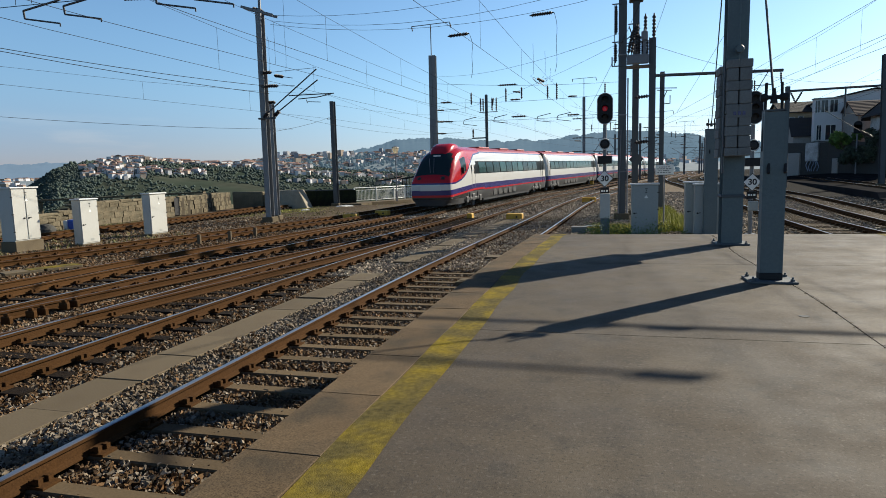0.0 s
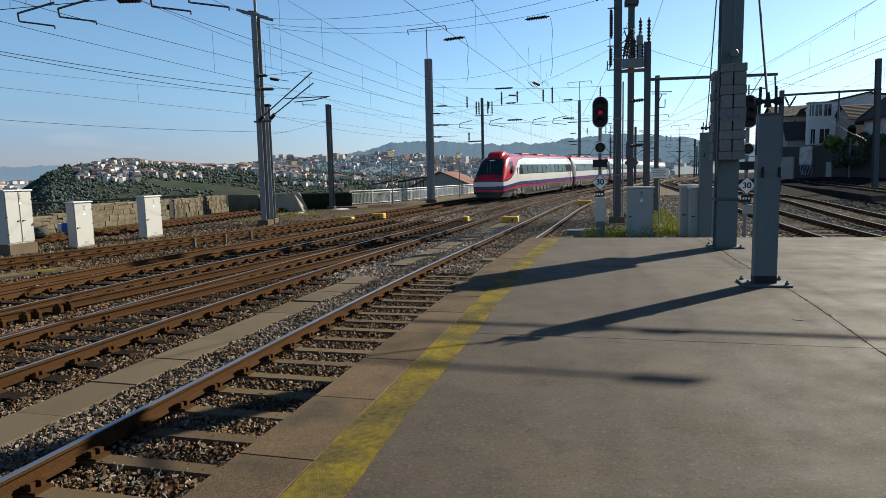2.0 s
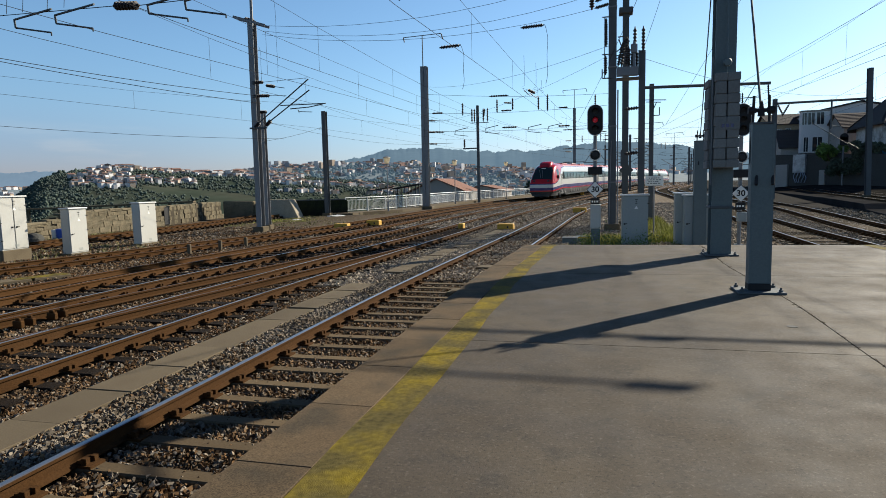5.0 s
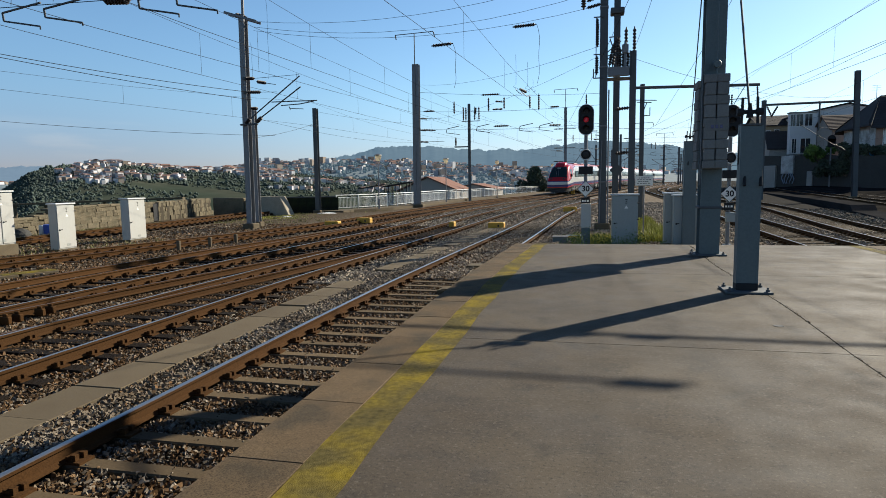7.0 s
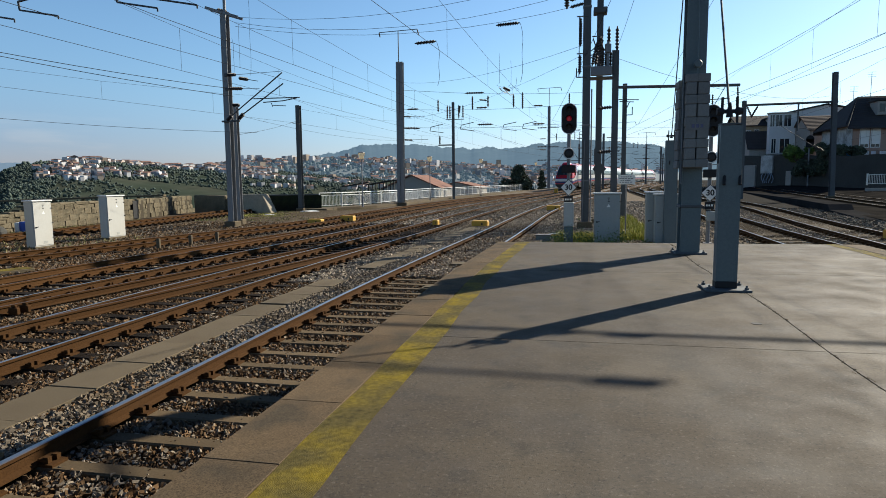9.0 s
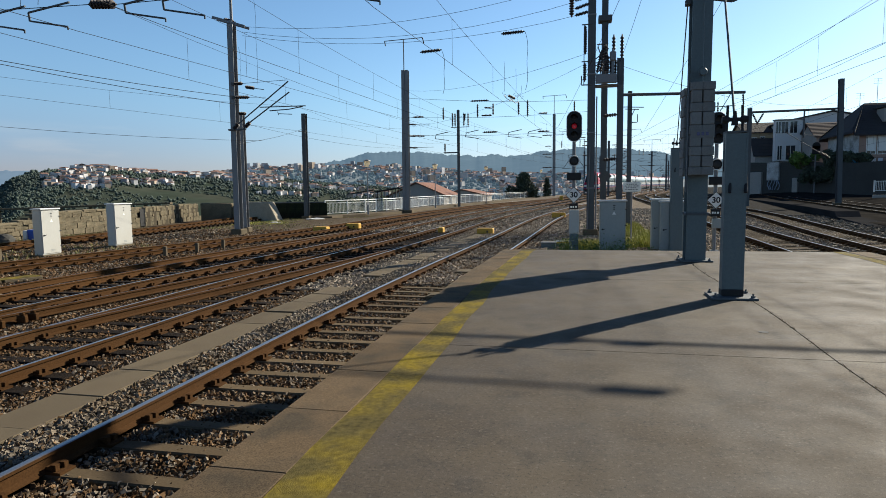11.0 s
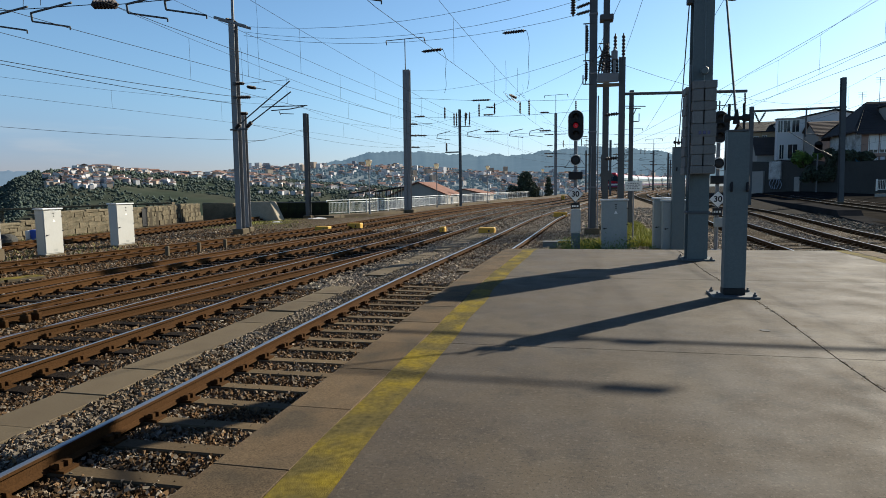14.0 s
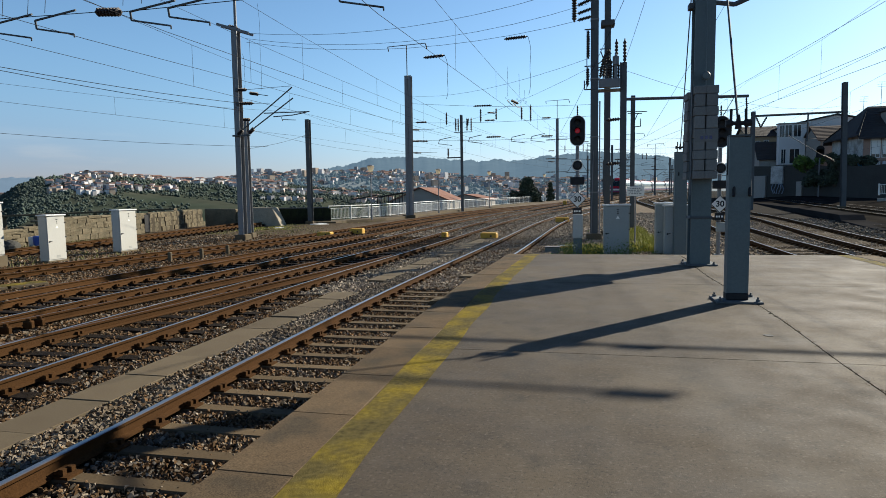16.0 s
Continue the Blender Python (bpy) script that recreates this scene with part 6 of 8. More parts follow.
def anchor_pillar(at, w, d, h, plate, name_label, rod_to):
    root = thing("anchor_post", name_label, "anchor post", at, "anchor posts")
    bm = bmesh.new()
    for s in (-1, 1):
        box(bm, s * (w / 2) - 0.012, s * (w / 2) + 0.012, -d / 2, d / 2, 0, h)
        part("side_plate", bm, M["greenpost"], root)
        bm = bmesh.new()
    box(bm, -w / 2 + 0.012, w / 2 - 0.012, -d / 2 + 0.004, -d / 2 + 0.02, 0, h - 0.02)
    part("front_plate", bm, M["greenpost"], root)
    bm = bmesh.new()
    box(bm, -w / 2 - 0.014, w / 2 + 0.014, -d / 2 - 0.01, d / 2, h - 0.012, h + 0.012)
    part("cap_plate", bm, M["darksteel"], root)
    if plate:
        bm = bmesh.new()
        box(bm, -plate, plate, -0.27, 0.27, 0, 0.03, 0.006)
        bolts(bm, plate - 0.06, 0.2)
        part("base_plate", bm, M["darksteel"], root)
        bm = bmesh.new()
        box(bm, -w / 2 - 0.015, w / 2 + 0.015, -d / 2 - 0.01, d / 2 + 0.01, 0.03, 0.13, 0.01)
        part("base_band", bm, M["black"], root)
    # stay clamp with two bolts through the plate
    cx0 = -0.02
    bm = bmesh.new()
    lathe(bm, (cx0 - 0.17, 0, h + 0.18), (cx0 + 0.17, 0, h + 0.18), [(0, 0.05), (0.2, 0.06), (0.3, 0.03), (0.7, 0.03), (0.8, 0.06), (1, 0.05)], 10)
    for s in (-0.12, 0.12):
        tube(bm, (cx0 + s, 0, h - 0.55), (cx0 + s * 0.8, 0, h + 0.38), 0.02)
    tube(bm, (cx0, 0, h + 0.1), (cx0, 0, h + 0.3), 0.05, 0.02)
    part("stay_clamp", bm, M["black"], root)
    bm = bmesh.new()
    tube(bm, (cx0, 0, h + 0.15), rod_to, 0.016, seg=6)
    part("stay_rod", bm, M["darksteel"], root)
    for s in (-0.09, 0.12):
        bm = bmesh.new()
        tube(bm, (s, -d / 2 - 0.05, h - 0.85), (s + 0.03, -d / 2 + 0.08, h - 0.62), 0.022)
        part("anchor_bolt", bm, M["black"], root)
    return root


on_platform(anchor_pillar((2.222, 9.50, 0.0), 0.268, 0.18, 2.37, 0.31, "grey-green steel anchor post on a bolted base plate", (0.30, 4.4, 9.5)))
anchor_pillar((3.60, 24.05, GZ), 0.40, 0.28, 3.85, 0.0, "grey-green steel anchor post holding a stay", (-1.36, -11.4, 9.7))


# mast with balance weights on the platform
def weight_mast():
    root = thing("balance_weight_mast", "thick grey steel mast with stacked concrete balance weights", "catenary mast", (2.52, 14.15, 0.0), "catenary masts")
    on_platform(root)
    bm = bmesh.new()
    i_section(bm, 0, 0, 0, 12.5, 0.40, 0.42, 0.026, 0.016, lean=(0.05, 0))
    part("column", bm, M["greenpost"], root)
    bm = bmesh.new()
    box(bm, -0.31, 0.34, -0.32, 0.32, 0, 0.035, 0.006)
    bolts(bm, 0.27, 0.27)
    part("base_plate", bm, M["darksteel"], root)
    bm = bmesh.new()
    box(bm, -0.23, 0.23, -0.24, 0.24, 1.0, 1.06, 0.01)
    part("collar", bm, M["darksteel"], root)
    z = 1.84
    hs_ = [0.17, 0.23, 0.19, 0.25, 0.19, 0.26, 0.19, 0.25, 0.17]
    for k, hh in enumerate(hs_):
        bm = bmesh.new()
        wide = -0.012 if k % 2 else 0.0
        for s in (-1, 1):
            x0, x1 = (-0.225 - wide, -0.012 if k % 2 else 0.0) if s < 0 else (0.012 if k % 2 else 0.0, 0.245 + wide)
            box(bm, x0, x1, -0.56, -0.26, z + 0.003, z + hh - 0.003, 0.012)
        part("weight", bm, M["weight"], root)
        bm = bmesh.new()
        box(bm, -0.24 - wide, 0.24 + wide, 0.26, 0.72, z + 0.003, z + hh - 0.003, 0.012)
        part("weight", bm, M["weight"], root)
        z += hh
    bm = bmesh.new()
    tube(bm, (0.02, -0.37, z), (0.02, -0.30, z + 3.2), 0.012)
    lathe(bm, (0.02, -0.42, z + 0.22), (0.02, -0.34, z + 0.22), [(0, 0.07), (0.3, 0.085), (0.7, 0.085), (1, 0.07)], 16)
    part("pulley_rod", bm, M["greenpost"], root)
    bm = bmesh.new()
    box(bm, -0.25, -0.235, -0.40, -0.27, 1.5, 4.1)
    part("guide_rail", bm, M["darksteel"], root)
    bm = bmesh.new()
    box(bm, -0.22, 0.24, -0.572, -0.563, 2.60, 2.77, 0.002)
    pl = part("number_plate", bm, M["weight"], root, "pale plate with dark bars")
    bm = bmesh.new()
    for k in range(3):
        box(bm, -0.10 + 0.085 * k, -0.045 + 0.085 * k, -0.576, -0.572, 2.65, 2.72)
    part("writing", bm, M["t_blue"], root).parent = pl
    # two arms reaching over the track on the far side of the platform
    for z, L, r, y in ((5.95, 10.0, 0.04, 0.62), (6.62, 6.2, 0.03, 0.0)):
        bm = bmesh.new()
        tube(bm, (0.2, y, z), (L, y + 0.1, z + 0.15), r)
        tube(bm, (0.1, 0, z), (0.25, y + 0.02, z), r)
        part("crossarm", bm, M["darksteel"], root)
    for x, y, z, L, r in ((4.0, 0.62, 6.0, 0.6, 0.10), (4.9, 0.62, 6.02, 0.5, 0.07), (5.5, 0.0, 6.7, 0.6, 0.08)):
        string(root, (x, y, z), (x + L, y, z + 0.02), r, 5)
    bm = bmesh.new()
    tube(bm, (0.15, -0.1, 5.50), (0.60, -0.1, 5.42), 0.05)
    tube(bm, (0.60, -0.1, 5.42), (1.6, -0.1, 5.82), 0.05)
    box(bm, -0.29, -0.18, -0.1, 0.1, 5.40, 5.52, 0.01)
    part("bracket", bm, M["darksteel"], root)


M["weight"] = mat("concrete_weight", (0.19, 0.19, 0.182), 0.9, fine=(30, 0.25), broad=(3, 0.3), tint=(0.10, 0.10, 0.09), bump=0.5, vary=0.08)
weight_mast()

# twin masts with a switch platform
tm = h_mast("switch_mast", "heavy dark steel mast carrying switch gear", (0.70, 32.6, GZ), 13.6, 0.38, 0.36, "darksteel")
for zc in (2.4, 5.2, 8.1, 11.0):
    bm = bmesh.new()
    box(bm, -0.21, 0.21, -0.20, 0.20, zc, zc + 0.07, 0.01)
    part("clamp_band", bm, M["steel"], tm)
string(tm, (-1.0, -0.2, 10.95), (-1.0, -0.2, 12.3), 0.13, 9)
for z0, z1 in ((11.02, 11.17), (11.34, 11.55), (11.75, 12.0)):
    string(tm, (-0.85, -0.2, z0), (-0.16, -0.2, z1), 0.09, 8)
string(tm, (-0.32, -0.2, 9.1), (-0.32, -0.2, 10.35), 0.09, 9)
string(tm, (-0.32, -0.2, 9.9), (-0.32, -0.2, 10.5), 0.07, 5)
string(tm, (-0.34, -0.2, 7.75), (-0.34, -0.2, 8.7), 0.09, 7)
bm = bmesh.new()
tube(bm, (-0.38, -0.2, 7.6), (-0.38, -0.2, 10.55), 0.022, seg=6)
for z in (7.6, 8.75, 10.55):
    tube(bm, (-0.50, -0.2, z), (0, -0.2, z), 0.03, seg=6)
tube(bm, (-0.50, -0.2, 7.6), (-0.50, -0.2, 8.05), 0.03, seg=6)
part("bracket", bm, M["darksteel"], tm)
bm = bmesh.new()
tube(bm, (0.26, -0.22, 0.3), (0.26, -0.22, 7.0), 0.035)
tube(bm, (-0.15, -0.25, 0.3), (-0.05, -0.25, 4.5), 0.02)
part("conduit", bm, M["steel"], tm)
tm2 = h_mast("switch_mast", "second heavy steel mast behind the switch gear", (1.42, 34.8, GZ), 13.2, 0.32, 0.34, "darksteel")
bm = bmesh.new()
box(bm, -0.35, 0.35, -0.35, 0.35, 11.2, 11.5, 0.03)
part("cap_bracket", bm, M["darksteel"], tm2)
root = thing("switch_platform", "grey switch gear trough with insulators between masts", "switch gear", (1.30, 33.0, 6.75))
bm = bmesh.new()
box(bm, -0.40, 0.72, -0.35, 0.5, -0.02, 0.03, 0.01)
box(bm, -0.40, 0.62, -0.62, -0.35, 0.06, 0.50, 0.02)
part("trough", bm, M["steel"], root)
bm = bmesh.new()
lathe(bm, (0.43, -0.4, 1.16), (0.43, -0.4, 1.72), [(0, 0.13), (0.05, 0.16), (0.75, 0.16), (0.8, 0.10), (0.85, 0.06), (1, 0.05)], 12)
box(bm, 0.36, 0.50, -0.45, -0.35, 0.5, 1.16, 0.01)
part("instrument_transformer", bm, M["steel"], root)
for x0, z0, x1, z1 in ((-0.34, 0.55, -0.10, 1.75), (-0.18, 0.55, 0.02, 2.0), (0.06, 0.55, 0.10, 2.05), (0.20, 0.50, 0.18, 1.5), (0.34, 0.50, 0.34, 1.2), (0.56, 0.50, 0.57, 1.25)):
    string(root, (x0, -0.3, z0), (x1, -0.3, z1), 0.085, 9)
bm = bmesh.new()
for a, b in (((-0.42, 0.95), (0.30, 1.35)), ((-0.40, 1.30), (0.22, 1.78)), ((-0.35, 2.0), (0.2, 2.02)), ((-0.42, 1.1), (0.62, 1.15)), ((0.0, 1.05), (-0.3, 1.9)), ((0.66, 0.1), (0.66, 1.3))):
    tube(bm, (a[0], -0.34, a[1]), (b[0], -0.34, b[1]), 0.028, seg=6)
part("switch_arm", bm, M["darksteel"], root)

m4 = h_mast("portal_mast", "steel portal mast with pin insulators on top", (2.13, 32.9, GZ), 8.9, 0.30, 0.34, "darksteel")
for x in (-0.35, 0.05):
    string(m4, (x, 0, 8.7), (x, 0, 10.1), 0.09, 7)
string(m4, (-0.15, -0.3, 6.1), (-0.85, -0.3, 6.05), 0.09, 5)
string(m4, (-0.15, -0.3, 3.9), (-0.85, -0.3, 3.85), 0.09, 5)
bm = bmesh.new()
tube(bm, (0.1, 0, 7.1), (5.9, 0.2, 7.0), 0.075)
part("portal_beam", bm, M["darksteel"], m4)
bm = bmesh.new()
tube(bm, (4.42, 0.1, 7.05), (4.42, 0.1, 6.0), 0.03)
tube(bm, (4.05, 0.1, 6.33), (5.45, 0.1, 6.36), 0.022)
tube(bm, (5.25, 0.1, 7.0), (4.75, 0.1, 6.1), 0.018)
part("drop_arm", bm, M["darksteel"], m4)
string(m4, (5.80, 0.2, 6.95), (5.84, 0.2, 6.35), 0.05, 5)
m5 = h_mast("catenary_mast", "thin dark mast with a small cantilever", (3.0, 38.0, GZ), 8.0, 0.24, 0.26, "darksteel")
bm = bmesh.new()
for a, b in (((-0.36, 7.10), (0.78, 7.04)), ((-0.30, 6.98), (0.5, 6.93)), ((0, 6.35), (0.26, 6.95)), ((0.18, 6.20), (0.42, 6.20)), ((0.42, 6.20), (0.42, 6.65)), ((0, 6.18), (0.2, 6.20))):
    tube(bm, (a[0], -0.16, a[1]), (b[0], -0.16, b[1]), 0.025, seg=6)
part("cantilever", bm, M["darksteel"], m5)

# signal plate (dark diamond) on the mast
root = thing("back_of_board", "dark diamond board seen from its back on the mast", "sign board", (1.45, 33.9, 2.2))
bm = bmesh.new()
box(bm, -0.26, 0.26, -0.01, 0.01, -0.26, 0.26, 0.004, m=pose(0, 0, 0, 0, 45, 0))
part("board", bm, M["darksteel"], root)

# small things on the ground by the signal
root = thing("track_box", "low dark grey-green box beside the track", "junction box", (-1.1, 25.3, GZ))
bm = bmesh.new()
box(bm, -0.28, 0.30, -0.25, 0.25, 0, 0.25, 0.02)
part("box", bm, M["greenpost"], root)
bm = bmesh.new()
box(bm, -0.30, 0.32, -0.27, 0.27, 0.252, 0.28, 0.006)
part("lid", bm, M["darksteel"], root)
root = thing("track_box", "low yellow-edged box beside the track", "junction box", (-0.55, 26.5, GZ))
bm = bmesh.new()
box(bm, -0.35, 0.35, -0.25, 0.25, 0, 0.22, 0.02)
part("box", bm, M["greenpost"], root)
bm = bmesh.new()
box(bm, -0.35, 0.35, -0.27, -0.252, 0.14, 0.2, 0.004)
part("stripe", bm, M["ybox"], root)
for k, (x, y, L, a) in enumerate(((3.1, 34, 3.5, -20), (2.6, 30, 2.0, -15), (2.85, 37.5, 2.0, -28))):
    root = thing("loose_slab", "old concrete slab lying on ballast", "concrete slab", (x, y, GZ - 0.02), turn=a)
    bm = bmesh.new()
    box(bm, -0.22, 0.22, -L / 2, L / 2, 0, 0.14, 0.02)
    part("slab", bm, M["concrete"], root)


# ---- weeds ----
def tufts(name, label, spots, material, rng, blade=(0.15, 0.4), width=0.012):
    """Blades of grass: thin bent triangles."""
    n = len(spots)
    h = rng.uniform(*blade, n)
    a = rng.uniform(0, 2 * math.pi, n)
    lean = rng.uniform(0.1, 0.6, n) * h
    b = rng.uniform(0, 2 * math.pi, n)
    dx, dy = np.cos(a) * width, np.sin(a) * width
    mid = np.stack([np.cos(b) * lean * 0.35, np.sin(b) * lean * 0.35, h * 0.6], 1)
    tip = np.stack([np.cos(b) * lean, np.sin(b) * lean, h], 1)
    off = np.stack([dx, dy, dx * 0], 1)
    v = np.stack([spots - off, spots + off, spots + mid + off * 0.7, spots + mid - off * 0.7, spots + tip + off * 0.1, spots + tip - off * 0.1], 1)
    ob = soup(name, v, [(0, 1, 2, 3), (3, 2, 4, 5)], material)
    return tagged(ob, label, "grass", kind="stuff")


def patch(rng, n, x0, x1, y0, y1, clump=1.2):
    p = np.stack([rng.uniform(x0, x1, n), rng.uniform(y0, y1, n), np.full(n, GZ - 0.01)], 1)
    keep = np.array([noise.noise(Vector((x, y, 3)) * clump) for x, y, _ in p]) > -0.12
    return p[keep]


M["grassdry"] = mat("dry_grass_blades", (0.15, 0.145, 0.045), 0.85, fine=(8, 0.3), broad=(1.0, 0.4), tint=(0.20, 0.16, 0.07), island=0.4)
grng = np.random.default_rng(9)
tufts("grass", "sunlit yellow-green grass between the tracks", np.concatenate([patch(grng, 16000, 1.9, 3.6, 25.5, 40), patch(grng, 2500, -0.6, 1.0, 24.2, 27)]), M["grass"], grng, (0.12, 0.42), 0.012)
tufts("grass", "low green turf by the old abutment", patch(grng, 9000, -25.5, -20.4, 41.5, 49.0, 0.7), M["grass"], grng, (0.04, 0.13), 0.022)
tufts("grass", "dry grass along the siding and wall", np.concatenate([patch(grng, 5000, -29.5, -26.8, 22, 38), patch(grng, 6000, -26, -17, 37, 50), patch(grng, 1300, -24, -19, 16, 26), patch(grng, 1800, -30, -18, 47, 56)]), M["grassdry"], grng, (0.05, 0.18), 0.02)


def weed(x, y, n, s, rng, z=GZ):
    c = rng.normal(size=(n, 3)) * (s * 0.5, s * 0.35, s * 0.45) + (x, y, z + s * 0.5)
    c[:, 2] = np.maximum(c[:, 2], z + 0.02)
    size = rng.uniform(0.02, 0.05, n)
    quad = np.array([(-1, 0, 0), (0, -0.45, 0.1), (1, 0, 0), (0, 0.45, 0.1)], float)
    v = np.einsum("nij,kj->nki", spins(n, rng), quad) * size[:, None, None] + c[:, None]
    ob = soup("weeds", v, [(0, 1, 2, 3)], M["weed"])
    return tagged(ob, "leafy green weeds at the platform end", "weeds", kind="stuff")


M["weed"] = mat("weed_leaves", (0.07, 0.13, 0.025), 0.7, fine=(8, 0.3), broad=(2, 0.3), tint=(0.16, 0.17, 0.03), island=0.4)
for (x, y, n, s) in ((-0.5, 23.2, 420, 0.45), (0.35, 23.4, 520, 0.5), (0.75, 23.0, 300, 0.35), (1.2, 22.8, 260, 0.28), (1.75, 22.8, 420, 0.45), (1.55, 23.3, 260, 0.4), (2.6, 23.0, 200, 0.25)):
    weed(x, y, n, s, grng)


# ---- the railing and walkway on the valley side ----
def rail_x(y):
    return interp(y, EDGE_Y, EDGE_X) + 0.9 if y > 51.5 else -22.6


def build_walkway():
    bm = bmesh.new()
    prev = None
    for y in np.arange(50.5, 200, 2.5):
        x = rail_x(max(y, 53))
        cur = [bm.verts.new((x + a, y, z)) for a, z in ((-0.5, -0.9), (-0.5, -0.58), (1.7, -0.60), (1.7, -0.9))]
        if prev:
            for i in range(3):
                bm.faces.new((prev[i], prev[i + 1], cur[i + 1], cur[i]))
        else:
            bm.faces.new(cur)
        prev = cur
    ob = finish("pavement_walkway", bm, M["concrete"])
    tagged(ob, "pale concrete walkway beside the tracks", "walkway", kind="structure")


build_walkway()


def railing():
    root = tagged(empty("railing"), "galvanised steel railing along the valley edge", "railing")
    y = 53.0
    pts = []
    while y < 190:
        pts.append((rail_x(y), y, -0.58))
        y += 2.4 if y < 110 else 4.8
    for k, (a, b) in enumerate(zip(pts, pts[1:])):
        a, b = Vector(a), Vector(b)
        bm = bmesh.new()
        box(bm, -0.045, 0.045, -0.045, 0.045, -0.1, 1.32, 0.01)
        ob = part("post", bm, M["galv"], root)
        ob.matrix_basis = Matrix.Translation(a)
        bm = bmesh.new()
        for z, r in ((1.30, 0.04), (1.08, 0.022), (0.14, 0.022)):
            tube(bm, a + Vector((0, 0, z)), b + Vector((0, 0, z)), r, seg=6)
        part("rail", bm, M["galv"], root)
        n = 16 if k < 14 else 10
        bm = bmesh.new()
        for j in range(1, n):
            p = a + (b - a) * j / n
            box(bm, p.x - 0.012, p.x + 0.012, p.y - 0.012, p.y + 0.012, p.z + 0.14, p.z + 1.08)
        tagged(part("balusters", bm, M["galv"], root), kind="stuff")


railing()


def street_lamp(x, y, h):
    root = thing("street_lamp", "slim grey lamp post with a pale tapered lantern", "street lamp", (x, y, -0.6), "lamps along the railing")
    bm = bmesh.new()
    tube(bm, (0, 0, 0), (0, 0, 0.9), 0.09, 0.08, 10)
    tube(bm, (0, 0, 0.9), (0, 0, h - 0.6), 0.055, 0.045, 10)
    part("post", bm, M["steel"], root)
    bm = bmesh.new()
    lathe(bm, (0, 0, h - 0.62), (0, 0, h - 0.08), [(0, 0.12), (0.1, 0.21), (0.95, 0.34), (1, 0.32)], 8)
    part("lantern", bm, M["lantern"], root)
    bm = bmesh.new()
    lathe(bm, (0, 0, h - 0.08), (0, 0, h + 0.06), [(0, 0.36), (0.3, 0.34), (1, 0.08)], 8)
    part("cap", bm, M["steel"], root)


def lantern_material():
    m = mat("lantern_panel", (0.85, 0.78, 0.64), 0.6)
    N, L = m.node_tree.nodes, m.node_tree.links
    tr, mx = N.new("ShaderNodeBsdfTranslucent"), N.new("ShaderNodeMixShader")
    tr.inputs[0].default_value = (0.92, 0.84, 0.68, 1)
    mx.inputs[0].default_value = 0.8
    L.new(N["Principled BSDF"].outputs[0], mx.inputs[1])
    L.new(tr.outputs[0], mx.inputs[2])
    L.new(mx.outputs[0], N["Material Output"].inputs[0])
    return m


M["lantern"] = lantern_material()
for x, y, h in ((-18.9, 54.4, 5.0), (-16.6, 72.3, 5.25), (-14.1, 97.6, 5.75), (-8.2, 146.6, 6.5)):
    street_lamp(x, y, h)


